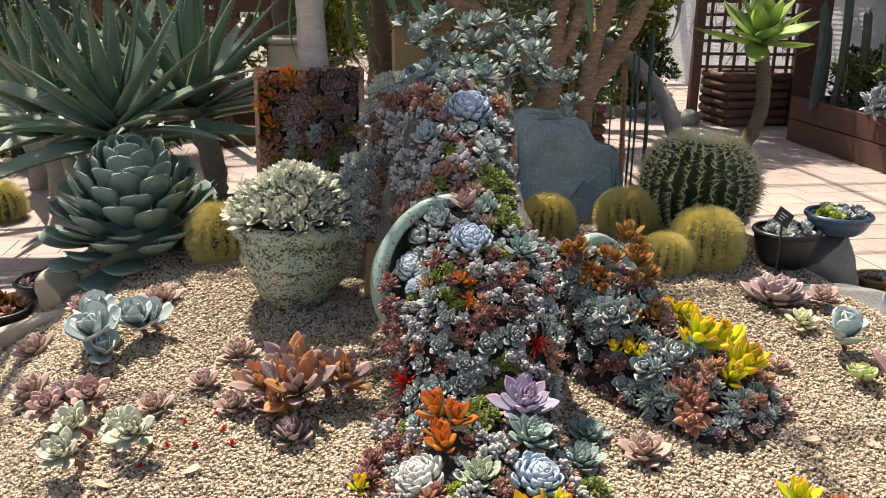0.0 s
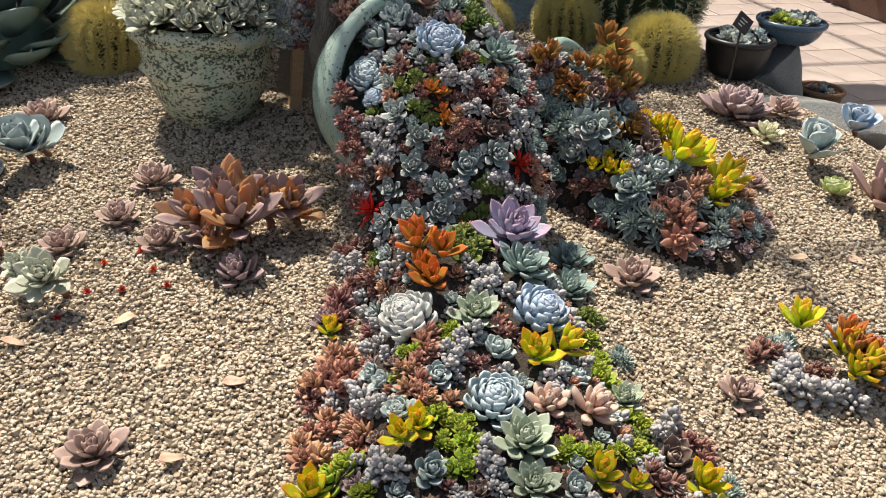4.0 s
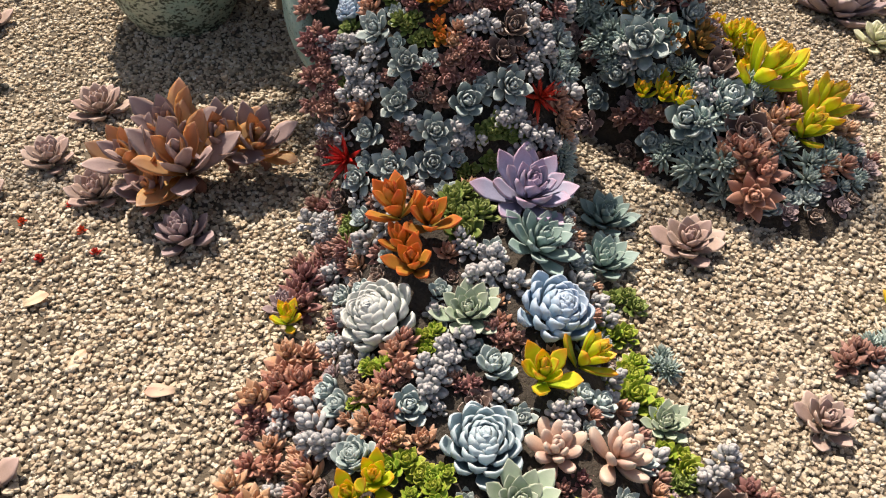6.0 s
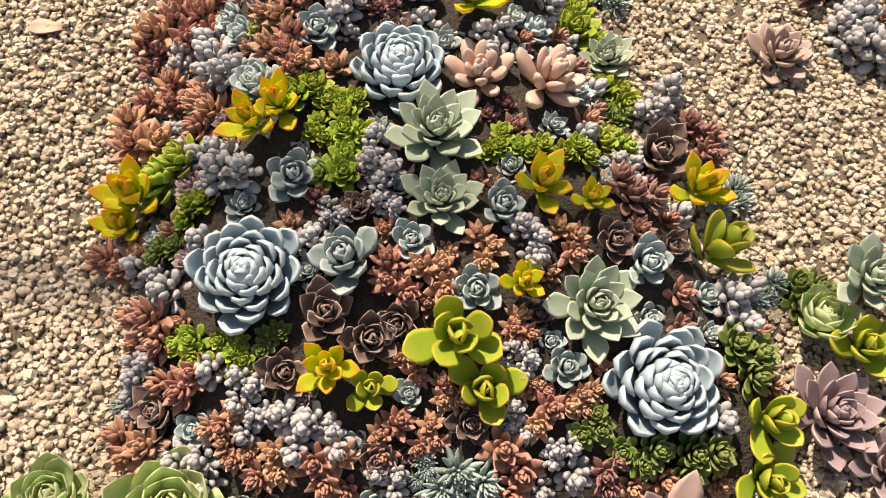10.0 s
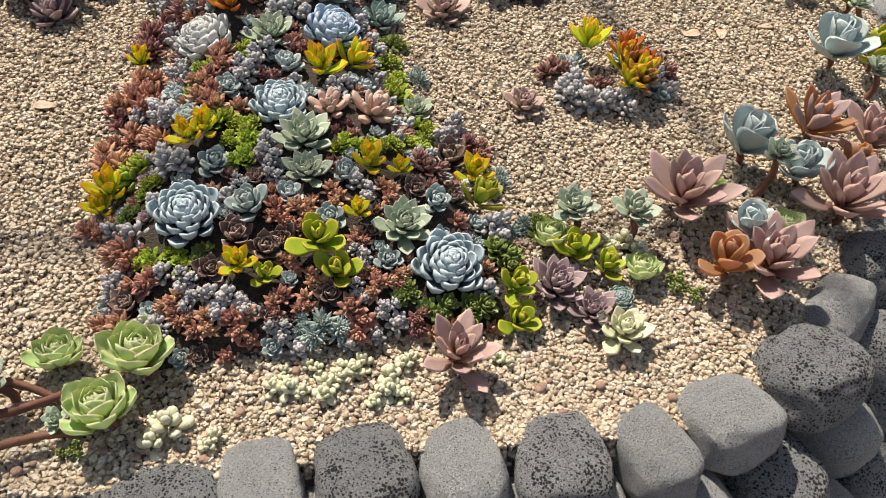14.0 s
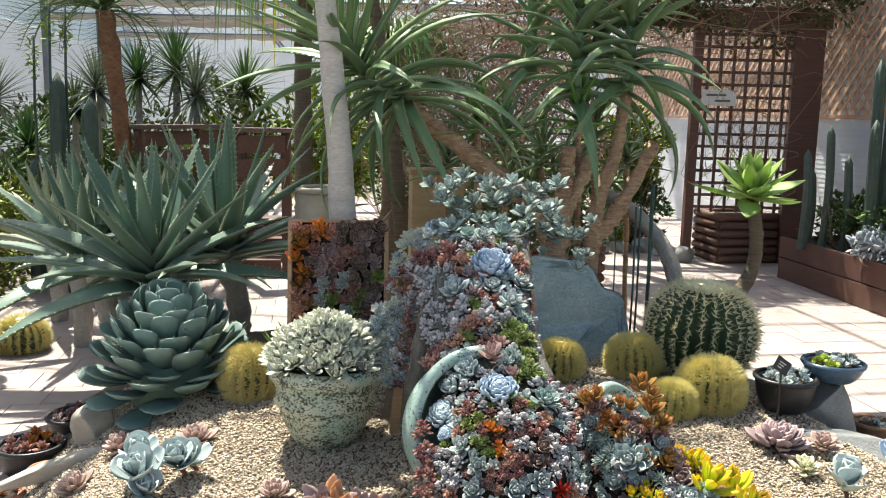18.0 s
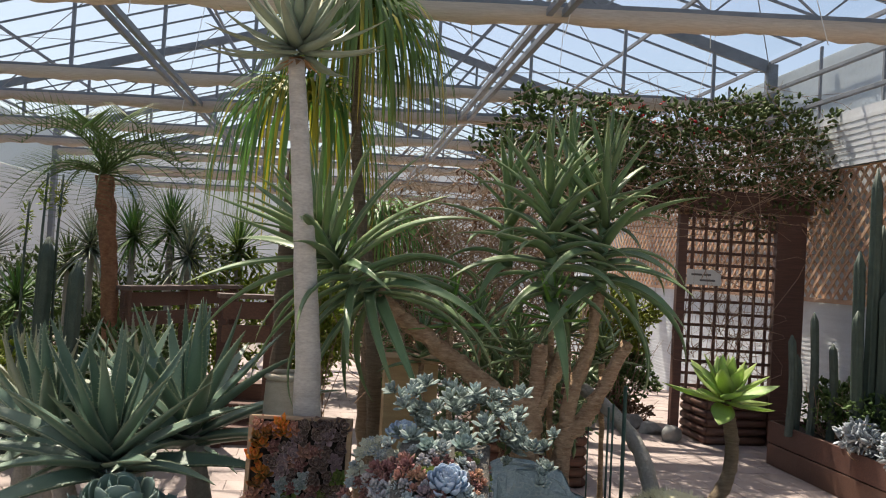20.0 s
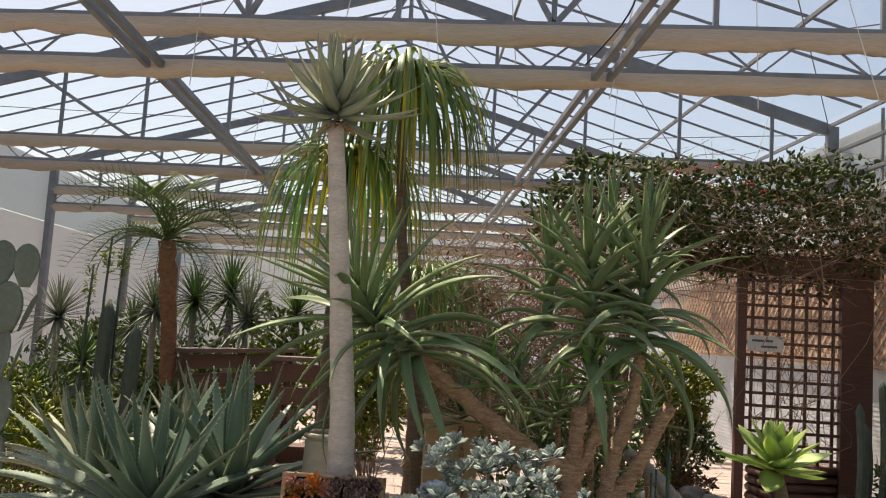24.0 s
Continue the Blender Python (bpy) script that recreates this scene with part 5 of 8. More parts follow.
# silver rosettes heaped on the pot and climbing beside the frame
srnd = random.Random(21)
for i in range(80):
    a, r = i * 2.39996, .216 * math.sqrt((i + .5) / 80)
    x, y = -.60 + r * math.cos(a) * 1.10, 3.06 + r * math.sin(a)
    z = .325 + .300 + .20 * (1 - (r / .24) ** 2)
    clump("silver_sedum", "tight" if i % 4 == 0 else "long", "silver", (x, y, z), srnd.uniform(.095, .135), "silvery green rosettes heaped over the glazed pot", (math.cos(a) * r * 3, math.sin(a) * r * 3 - .2, 1), 1, "silver rosettes on the pot")
for i in range(160):
    f = .10 + .90 * (i + srnd.random()) / 160
    w = srnd.uniform(-.105, .105) * (1.1 - .25 * f)
    x, y, z = -.40 + .19 * f + w, 2.94 + .33 * f + .12 * abs(w), .54 + .62 * f
    sort = srnd.choice(("small", "silver", "silver", "grey")) if w < .03 * (1 - f) and f < .62 else srnd.choice(("copper", "grey", "bean", "rust", "rust") if f < .8 else ("silver", "grey", "silver", "small"))
    d = srnd.uniform(.060, .092)
    if sort == "silver":
        clump("silver_sedum", "tight", "silver", (x, y, z), d, "silvery green rosettes climbing past the frame", (w * 3, -.9, .75), 1, "rosettes climbing past the frame")
    else:
        grow(sort, (x, y, z), d, (w * 3, -.9, .75), heads=1, group="rosettes climbing past the frame")

# log that carries the top of the cascade, and a bark slab at its side
bark_mat = plain("weathered_bark", (.09, .082, .07), (.22, .205, .175), 9, .95, .9, .02, stretch=(4, 1, 1), fine=60)
cork_mat = plain("bark_tan", (.34, .26, .18), (.46, .37, .27), 12, .95, .9, .02, stretch=(3, 3, 1), fine=70)
log_v, log_f = [], []
for j in range(17):
    y = 2.52 + .74 * j / 16
    z, l, r = cascade_row(y)
    c, h = (l + r) / 2, (r - l) / 2 + .004
    for k in range(20):
        a = 2 * math.pi * k / 20
        rr = h * (1 + .06 * math.sin(5 * a + y * 6) + .05 * math.sin(9 * a + y * 17))
        down = min(0.0, math.sin(a))
        log_v.append((c + rr * math.cos(a) * (1 + .25 * down), y - .34 * down, z - .035 + (rr * .05 * math.sin(a) if down == 0 else min(.26, z - gz(c, y)) * down)))
for j in range(16):
    for k in range(20):
        a, b = j * 20 + k, j * 20 + (k + 1) % 20
        log_f.append((a, b, b + 20, a + 20))
log_f += [tuple(range(19, -1, -1)), tuple(range(16 * 20, 17 * 20))]
thing("hollow_log", "weathered grey hollow log leaning back, planted with succulents", "log", data=mesh_from("hollow_log", log_v, log_f, [bark_mat]))
slab_v, slab_f, slab_u = tube(smooth_path([(-.21, 2.86, .33), (-.22, 2.86, .62), (-.20, 2.90, .84), (-.17, 3.0, 1.0)], 5), [.045, .05, .05, .05, .05, .048, .046, .045, .044, .042, .04, .04, .036, .03, .025, .02], 10, .18, 4)
thing("bark_slab", "thin upright slab of grey bark beside the pots", "bark", data=mesh_from("bark_slab", slab_v, slab_f, [bark_mat]))

# tipped pots, their mouths towards the path
def tipped(name, label, mouth, axis, radius, depth, mat):
    return pot(name, label, Matrix.Translation(mouth) @ lean_to(axis, 0) @ Matrix.Translation((0, 0, -depth)), radius, depth, radius * .55, mat, .022, .12, soil=False)


tipped("tipped_pot", "celadon glazed pot lying on its side, succulents pouring out", (.035, 2.50, .62), (.34, -.80, .34), .275, .34, celadon_mat)
tipped("tipped_pot", "celadon glazed pot tipped over behind orange crassulas", (.555, 2.70, .53), (.66, -.42, .50), .20, .28, celadon_mat)

# ---- vertical frame garden ----
frame_t = thing("frame_garden", "upright wooden box frame packed with small succulents", "vertical planter", pose(-.64, 3.66, .36, -8, 0, 4))
tan_wood = plain("pale_board", (.34, .22, .13), (.48, .33, .21), 7, .8, .4, .003, stretch=(1, 1, 9))
part("side_board", box_mesh("side_board", -.235, -.215, -.07, .07, 0, .80, .003, tan_wood), None, frame_t)
part("side_board", box_mesh("side_board", .215, .235, -.07, .07, 0, .80, .003, tan_wood), None, frame_t)
part("top_board", box_mesh("top_board", -.215, .215, -.07, .07, .785, .80, .003, tan_wood), None, frame_t)
part("soil", box_mesh("soil", -.215, .215, -.04, .065, 0, .785, 0, soil_mat), None, frame_t)
fm = frame_t.matrix_basis
frnd = random.Random(8)
for i in range(8):
    for j in range(14):
        u, w = (i + .5 + frnd.uniform(-.3, .3)) / 8, (j + .5 + frnd.uniform(-.3, .3)) / 14
        p = fm @ Vector((-.205 + .41 * u, -.05, .03 + .75 * w))
        if w < .28:
            continue
        if u < .17 or (u < .45 and w > .86):
            s, d = frnd.choice(("ember", "orange", "orange", "copper")), .085
        elif w > .80:
            s, d = frnd.choice(("rust", "plum", "dark", "dark")), .080
        else:
            s, d = frnd.choice(("grey", "small", "dark", "plum", "fresh", "rust", "rust", "dark")), .078
        grow(s, p, d * frnd.uniform(1.2, 1.55), (frnd.uniform(-.3, .3), -1, .45 if s not in ("ember", "orange") else .9), heads=1, group="succulents in the frame")
post_me = box_mesh("wood_post", -.02, .02, -.02, .02, 0, .55, .004, tan_wood)
thing("wood_post", "thin weathered wooden stake behind the pot", "stake", pose(-.335, 3.12, .30, 3, 4, 10), data=post_me)

# ---- boulders ----
granite_mat = plain("pale_granite", (.40, .36, .30), (.52, .48, .41), 9, .85, .5, .006, fine=150)
grey_rock_mat = plain("grey_rock", (.20, .21, .21), (.33, .33, .32), 8, .85, .6, .008, fine=120)


def boulder(name, label, at, size, mat, seed, flat=.0):
    bm = bmesh.new()
    bmesh.ops.create_icosphere(bm, subdivisions=4, radius=1.0)
    off = Vector((seed * 5.1, seed * 2.3, seed))
    cuts = [Vector((noise.noise(off + Vector((k, 0, 0))), noise.noise(off + Vector((0, k, 0))), noise.noise(off + Vector((0, 0, k))))).normalized() for k in range(1, 9)]
    for v in bm.verts:
        p = v.co.copy()
        for c in cuts:
            over = p.dot(c) - .56
            if over > 0:
                p -= c * over * .92
        p *= 1 + .10 * noise.noise(p * 1.7 + off) + .035 * noise.noise(p * 5 + off)
        v.co = Vector((p.x * size[0], p.y * size[1], p.z * size[2]))
    me = bpy.data.meshes.new("boulder")
    bm.to_mesh(me)
    bm.free()
    me.materials.append(mat)
    me.polygons.foreach_set("use_smooth", np.ones(len(me.polygons), bool))
    return thing(name, label, "rock", at, data=me)


def slab_rock(at, outline, depth, mat, label):
    """An upright broken slab: a bevelled prism with uneven faces."""
    bm = bmesh.new()
    n = len(outline)
    rings = []
    for y, k in ((-depth, .90), (-depth * .8, .97), (0, 1.0), (depth * .8, .96), (depth, .86)):
        rings.append([bm.verts.new((x * k, y, z * k + .02 * (1 - k))) for x, z in outline])
    for a, b in zip(rings, rings[1:]):
        for i in range(n):
            bm.faces.new((a[i], a[(i + 1) % n], b[(i + 1) % n], b[i]))
    bm.faces.new(rings[0][::-1])
    bm.faces.new(rings[-1])
    bmesh.ops.triangulate(bm, faces=bm.faces[:])
    for _ in range(3):
        bmesh.ops.subdivide_edges(bm, edges=bm.edges[:], cuts=1)
    for v in bm.verts:
        p = v.co
        step = .035 if p.x + .35 * p.z > .20 and p.y < 0 else 0.0
        v.co = p + Vector((.012 * noise.noise(p * 9), .050 * noise.noise(p * 4.0) + .014 * noise.noise(p * 17) + step, .012 * noise.noise(p * 11)))
    bmesh.ops.recalc_face_normals(bm, faces=bm.faces[:])
    me = bpy.data.meshes.new("slab_rock")
    bm.to_mesh(me)
    bm.free()
    me.materials.append(mat)
    return thing("boulder", label, "rock", at, data=me)


def veined_rock(name, a, b, vein):
    m, nt, p = nodes_of(name)
    big, fine = noise_of(nt, 6.0, 6.0, .7), noise_of(nt, 60.0, 5.0, .7)
    c = mix(nt, ramp(nt, big, .35, .65), a, b)
    c = mix(nt, ramp(nt, fine, .45, .75, 0, .55), c, [v * .5 for v in a])
    wv = noise_of(nt, 3.2, 3.0, .55, stretch=(1, 1, 2.4))
    off = nt.nodes.new("ShaderNodeMath")
    off.operation = "PINGPONG"
    off.inputs[1].default_value = .07
    nt.links.new(wv, off.inputs[0])
    c = mix(nt, ramp(nt, off.outputs[0], .0, .010, .55, 0), c, vein)
    nt.links.new(c, p.inputs["Base Color"])
    p.inputs["Roughness"].default_value = .82
    bump(nt, p, fine, .9, .012)
    return m


slab_rock(pose(.50, 4.0, .30, -14, 0, 6), [(-.20, 0), (.30, 0), (.33, .20), (.32, .42), (.29, .47), (.19, .50), (.15, .60), (.10, .63), (-.16, .665), (-.22, .63), (-.24, .55), (-.23, .25)], .08, veined_rock("blue_grey_rock", (.25, .33, .345), (.40, .49, .50), (.50, .54, .52)), "upright blue-grey slab of rock with white veins behind the cacti")
boulder("boulder", "low pale grey slab of rock by the small pots", pose(1.62, 3.08, .33, 4, 10, -28), (.30, .15, .10), grey_rock_mat, 5)
boulder("boulder", "rounded pale stone beside the agave", pose(-1.72, 3.46, .20, 0, 0, 30), (.12, .10, .13), granite_mat, 6)
boulder("boulder", "long low slab of pale stone edging the gravel", pose(-1.74, 3.16, .14, 6, -6, 33), (.30, .07, .07), granite_mat, 7)
boulder("boulder", "dark rock carrying a blue bowl", pose(1.60, 3.44, .37, 0, 0, 12), (.16, .14, .20), grey_rock_mat, 9)


# ---- plants beside the stream ----
def stemmed(name, label, base, top, radius, kind, skin, d, normal=(0, -.2, 1), group="plants along the stone edge", stem=None, whole=False):
    """A rosette on a bare stem."""
    t = thing(name, label, "succulent", Matrix.Translation(base), group)
    mid = (Vector(top) - Vector(base)) * .5 + Vector((.02, 0, -.01))
    pts = smooth_path([(0, 0, -.03), mid, Vector(top) - Vector(base)], 5)
    v, f, u = tube(pts, [radius * (1.15 - .3 * i / (len(pts) - 1)) for i in range(len(pts))], 8, .12, 3)
    part("stem", mesh_from("stem", v, f, [stem or stem_mat], u), None, t)
    if whole:
        ob = part("leaves", head_mesh(kind, skin, plant_rnd.randrange(3)), None, t)
        ob.matrix_basis = Matrix.Translation(Vector(top) - Vector(base)) @ lean_to(normal, plant_rnd.uniform(0, 360)) @ Matrix.Scale(d, 4)
        return t
    n, e0, e1, inner, core, rise = KIND[kind][1]
    m0 = Matrix.Translation(Vector(top) - Vector(base)) @ lean_to(normal, plant_rnd.uniform(0, 360)) @ Matrix.Diagonal((d, d, d, 1))
    for i, (lm, lp) in enumerate(rosette_leaves(n, .5, e0, e1, inner, core, rise, plant_rnd.randrange(999), 8)):
        ob = part("leaf", leaf_mesh(kind, "mauve" if skin == "amber" and i % 5 > 1 and kind == "long" else skin), None, t)
        ob.matrix_basis = m0 @ Matrix.Translation(lp) @ Matrix([list(r) for r in lm]).to_4x4()
    return t


stem_mat = plain("brown_stem", (.13, .055, .035), (.24, .11, .07), 30, .8, .5, .003)
EDGE_PLANTS = [   # words, kind, skin, x, y, stem height, width
    ("powder-blue paddle-leaved plant standing on the gravel", "paddle", "paddle", 1.10, 1.45, .06, .17),
    ("powder-blue paddle-leaved plant standing on the gravel", "paddle", "paddle", 1.21, 1.38, .04, .14),
    ("powder-blue paddle-leaved plant standing on the gravel", "paddle", "paddle", 1.61, 1.54, .05, .12),
    ("powder-blue paddle-leaved plant standing on the gravel", "paddle", "paddle", 1.01, 1.21, .07, .12),
    ("large powder-blue rosette near the stone edge", "paddle", "paddle", 1.50, 1.76, .05, .19),
    ("powder-blue rosette near the stone edge", "paddle", "paddle", 1.86, 1.93, .05, .12),
    ("powder-blue rosette near the low slab", "paddle", "paddle", 1.29, 2.64, .05, .19),
    ("powder-blue rosette near the low slab", "paddle", "sky", 1.60, 2.90, .04, .15),
    ("powder-blue rosette near the stone edge", "paddle", "paddle", 1.88, 2.72, .05, .14),
    ("pink ghost plant with long pointed leaves", "long", "pink", .90, 1.31, .05, .22),
    ("amber and pink ghost plant with long leaves", "long", "amber", 1.30, 1.50, .05, .20),
    ("pink ghost plant with long pointed leaves", "long", "pink", 1.28, 1.28, .06, .24),
    ("pink ghost plant with long pointed leaves", "long", "pink", 1.48, 1.49, .05, .20),
    ("pink ghost plant with long pointed leaves", "long", "pink", 1.02, 1.12, .04, .22),
    ("pink ghost plant with long pointed leaves", "long", "pink", .345, 1.015, .03, .16),
    ("pink ghost plant with long pointed leaves", "long", "pink", 1.37, 2.38, .05, .23),
    ("pink ghost plant with long pointed leaves", "long", "pink", 1.64, 2.36, .05, .22),
    ("amber-orange rosette with rounded leaves", "open", "amber", .92, 1.13, .05, .16),
    ("amber-orange rosette with rounded leaves", "open", "amber", 1.37, 1.40, .07, .12),
    ("green aeonium rosette with a pink rim", "aeonium", "aeonium", .60, 1.27, .03, .11),
    ("green aeonium rosette with a pink rim", "aeonium", "aeonium", .76, 1.16, .03, .11),
    ("green aeonium rosette with a pink rim", "aeonium", "aeonium", 1.11, 1.22, .04, .11),
    ("green aeonium rosette with a pink rim", "aeonium", "aeonium", .99, 1.33, .04, .10),
    ("green aeonium rosette with a pink rim", "aeonium", "aeonium", 1.28, 2.46, .03, .12),
    ("green aeonium rosette with a pink rim", "aeonium", "aeonium", 1.56, 2.58, .04, .12),
    ("large green aeonium rosette on the gravel", "aeonium", "aeonium", -.215, 1.09, .05, .17),
    ("large green aeonium rosette on the gravel", "aeonium", "aeonium", -.265, .985, .05, .16),
    ("green aeonium rosette on the gravel", "aeonium", "aeonium", -.35, 1.12, .03, .125),
    ("dusky plum echeveria at the end of the bed", "green", "plum", .575, 1.155, .02, .13),
    ("dusky plum echeveria at the end of the bed", "green", "plum", .635, 1.085, .02, .10),
    ("small slate-blue rosette at the end of the bed", "blue", "bluegreen", .70, 1.115, .01, .065),
    ("cream rosette with blunt pointed leaves", "ghost", "mint", .675, 1.03, .02, .12),
    ("cream rosette with blunt pointed leaves", "ghost", "mint", 1.22, 2.80, .03, .12),
    ("cream rosette with drooping leaves by the edge", "long", "mint", 1.56, 2.13, .06, .16),
    ("yellow-green plant with broad glossy leaves", "open", "golden", .64, 1.23, .03, .11),
    ("yellow-green plant with broad glossy leaves", "open", "golden", .69, 1.19, .02, .09),
    ("yellow-green plant with broad glossy leaves", "open", "golden", 1.74, 2.06, .06, .18),
    ("yellow-green plant with broad glossy leaves", "open", "golden", 1.68, 1.82, .06, .17),
    ("yellow-green plant with broad glossy leaves", "open", "aeonium", 1.46, 2.31, .04, .16),
    ("plum rosette with pointed leaves by the slab", "ghost", "plum", 1.20, 3.0, .03, .21),
    ("plum rosette with pointed leaves by the slab", "ghost", "ghost", 1.36, 2.97, .03, .14),
]
for words, kind, skin, x, y, h, d in EDGE_PLANTS:
    z = gz(x, y)
    stemmed("stemmed_succulent", words, (x, y, z), (x + .01, y - .012, z + h * .6), .008, kind, skin, d * 1.12, (plant_rnd.uniform(-.2, .2), .05 if kind == "aeonium" else -.2, 1))
# tall red-stemmed ones
for x, y, h, d, lean in ((.76, 1.25, .13, .10, .01), (1.10, 1.34, .16, .08, .03), (.66, 1.30, .10, .10, .0), (1.70, 1.93, .15, .07, -.02), (1.80, 1.80, .15, .07, .02), (1.62, 1.70, .12, .08, .0),
                         (1.95, 2.42, .16, .07, .03), (2.02, 2.38, .12, .07, .08), (1.68, 2.72, .14, .06, .02), (-.42, 1.06, .09, .08, -.02), (-.46, .98, .08, .07, .0), (-.36, .99, .05, .05, .03)):
    z = gz(x, y)
    stemmed("red_stemmed_rosette", "grey-green rosette with red tips on a brown stem", (x, y, z), (x + lean, y - .01, z + h * .7), .008, "ghost", "green", d * 1.15, (lean * 3, -.3, 1), whole=True)
# low runners between bed and stones
brown_runner = thing("aeonium_runner", "gnarled brown stems of the aeonium lying on gravel", "stem")
for a, b, c in (((-.52, 1.0, .09), (-.40, 1.01, .10), (-.27, 1.06, .09)), ((-.50, .93, .08), (-.38, .955, .09), (-.29, .965, .08)), ((-.47, 1.05, .14), (-.40, 1.06, .11), (-.33, 1.03, .09))):
    v, f, u = tube(smooth_path([a, b, c], 6), [.0095 - .0003 * i for i in range(13)], 8, .2, 5)
    part("stem", mesh_from("stem", v, f, [stem_mat], u), None, brown_runner)
for x, y, d in ((.03, 1.01, .06), (.07, .99, .055), (.12, 1.0, .06), (.15, 1.03, .055), (.19, 1.035, .06), (.235, 1.0, .065), (.25, .965, .05), (.21, .97, .05), (.10, 1.035, .045), (.28, 1.03, .05), (.05, 1.035, .04), (-.15, .95, .09), (-.09, .925, .055), (-.17, .985, .05), (.78, 1.22, .08), (.80, 1.17, .05), (.74, 1.235, .06), (.44, 1.01, .05)):
    clump("pale_runner", "runner", "mint", (x, y, gz(x, y)), d * 1.12, "pale creamy runner with small plump leaves on gravel", heads=2, group="runners on the gravel")
for x, y, d in ((.84, 1.13, .06), (.87, 1.10, .05), (-.31, .94, .05)):
    clump("dark_runner", "bean", "green2", (x, y, gz(x, y)), d, "dark green runner with small plump leaves", heads=4, group="runners on the gravel")

# cluster on the right: crassula with pale sedum round it
cx, cy = .90, 1.76
for i, (s, dx, dy, d) in enumerate((("ember", .035, -.03, .12), ("yellow", .03, .0, .11), ("yellow", .04, -.05, .12), ("yellow", -.02, .07, .11), ("orange", .045, -.015, .12), ("yellow", .02, -.055, .09), ("rust", -.10, .04, .08), ("rust", .11, .03, .09), ("rust", -.02, -.01, .06),
                                    ("bean", -.09, -.03, .08), ("bean", -.05, -.06, .09), ("bean", 0, -.07, .08), ("bean", .09, -.02, .09), ("bean", .08, .05, .08), ("teal", -.05, .06, .07), ("small", .06, .07, .06), ("bean", -.07, .01, .07), ("small", .10, -.05, .06))):
    dx, dy, d = dx * 1.25, dy * 1.25, d * 1.22
    grow(s, (cx + dx, cy + dy, gz(cx + dx, cy + dy) + (.045 if s in ("ember", "yellow", "orange") else .0)), d, (dx * 2, dy * 2 - .15, 1), group="succulents of the small clump")

# kalanchoe, pink and amber groups on the left
for x, y, d, h in ((-1.20, 2.66, .17, .08), (-1.26, 2.78, .16, .08), (-1.10, 2.75, .15, .08), (-1.17, 2.60, .12, .05), (-1.07, 2.80, .13, .06)):
    z = gz(x, y)
    stemmed("paddle_plant", "blue-green paddle plant with rounded flat leaves", (x, y, z), (x, y - .02, z + h * .5), .009, "paddle", "paddle", d * 1.35, (plant_rnd.uniform(-.3, .3), -.5, 1), "paddle plants on the gravel")
for x, y, d, sk in ((-1.08, 2.30, .16, "pink"), (-1.19, 2.25, .14, "pink"), (-1.07, 2.16, .14, "silver"), (-1.04, 2.03, .15, "silver"), (-.88, 2.12, .17, "silver"), (-.95, 2.17, .10, "silver")):
    z = gz(x, y)
    stemmed("ghost_plant", "pale pinkish ghost plant with a long stem" if sk == "pink" else "silvery ghost plant with pointed leaves", (x + .02, y + .02, z), (x, y - .02, z + .06), .009, "ghost", sk, d, (plant_rnd.uniform(-.3, .3), -.7, 1), "ghost plants on the gravel")
for x, y, d, h in ((-.46, 2.33, .21, .08), (-.56, 2.36, .17, .06), (-.40, 2.40, .17, .09), (-.49, 2.42, .18, .11), (-.33, 2.40, .16, .08), (-.52, 2.29, .13, .03)):
    z = gz(x, y)
    stemmed("amber_ghost_plant", "amber and violet ghost plant with long pointed leaves", (x, y, z), (x, y - .015, z + h * .55), .011, "long", "amber", d * 1.35, ((x + .45) * 2.4, -.45, 1), "amber rosettes by the pot")


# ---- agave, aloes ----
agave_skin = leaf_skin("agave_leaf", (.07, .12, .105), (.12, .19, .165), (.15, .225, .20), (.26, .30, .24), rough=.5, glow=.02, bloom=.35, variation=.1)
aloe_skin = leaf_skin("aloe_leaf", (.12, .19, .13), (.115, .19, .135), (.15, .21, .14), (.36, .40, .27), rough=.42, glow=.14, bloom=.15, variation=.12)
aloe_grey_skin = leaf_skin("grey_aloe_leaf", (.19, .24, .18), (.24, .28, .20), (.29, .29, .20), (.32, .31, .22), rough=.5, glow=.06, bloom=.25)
tree_aloe_skin = leaf_skin("tree_aloe_leaf", (.22, .32, .14), (.185, .285, .135), (.30, .32, .15), (.55, .58, .36), tip_at=.9, rough=.36, glow=.34, bloom=.15)
bright_aloe_skin = leaf_skin("young_aloe_leaf", (.18, .34, .06), (.17, .35, .07), (.22, .36, .08), (.30, .42, .14), rough=.4, glow=.4, bloom=.1)
attenuata_skin = leaf_skin("soft_agave_leaf", (.62, .72, .24), (.44, .57, .20), (.44, .54, .22), (.38, .50, .18), rough=.42, glow=.5, bloom=.15)
strap_skin = leaf_skin("strap_leaf", (.18, .27, .065), (.14, .245, .07), (.26, .30, .08), None, rough=.42, glow=.35, bloom=.05, variation=.3)
yellow_strap_skin = leaf_skin("yellow_strap_leaf", (.28, .30, .04), (.42, .40, .05), (.48, .38, .06), None, rough=.5, glow=.3, bloom=.05)
white_bark = plain("pale_smooth_bark", (.44, .40, .35), (.62, .58, .52), 6, .85, .5, .006, stretch=(1, 1, 3), fine=40)
tan_bark = plain("scarred_tan_bark", (.36, .22, .12), (.64, .46, .29), 16, .9, 1.0, .02, stretch=(1, 1, 3.5), fine=45)
grey_bark = plain("grey_bark", (.26, .25, .23), (.38, .36, .32), 9, .9, .7, .01, fine=60)
ringed_bark = plain("ringed_brown_bark", (.20, .145, .09), (.32, .25, .17), 10, .95, 1.0, .02, stretch=(1, 1, 9), fine=50)
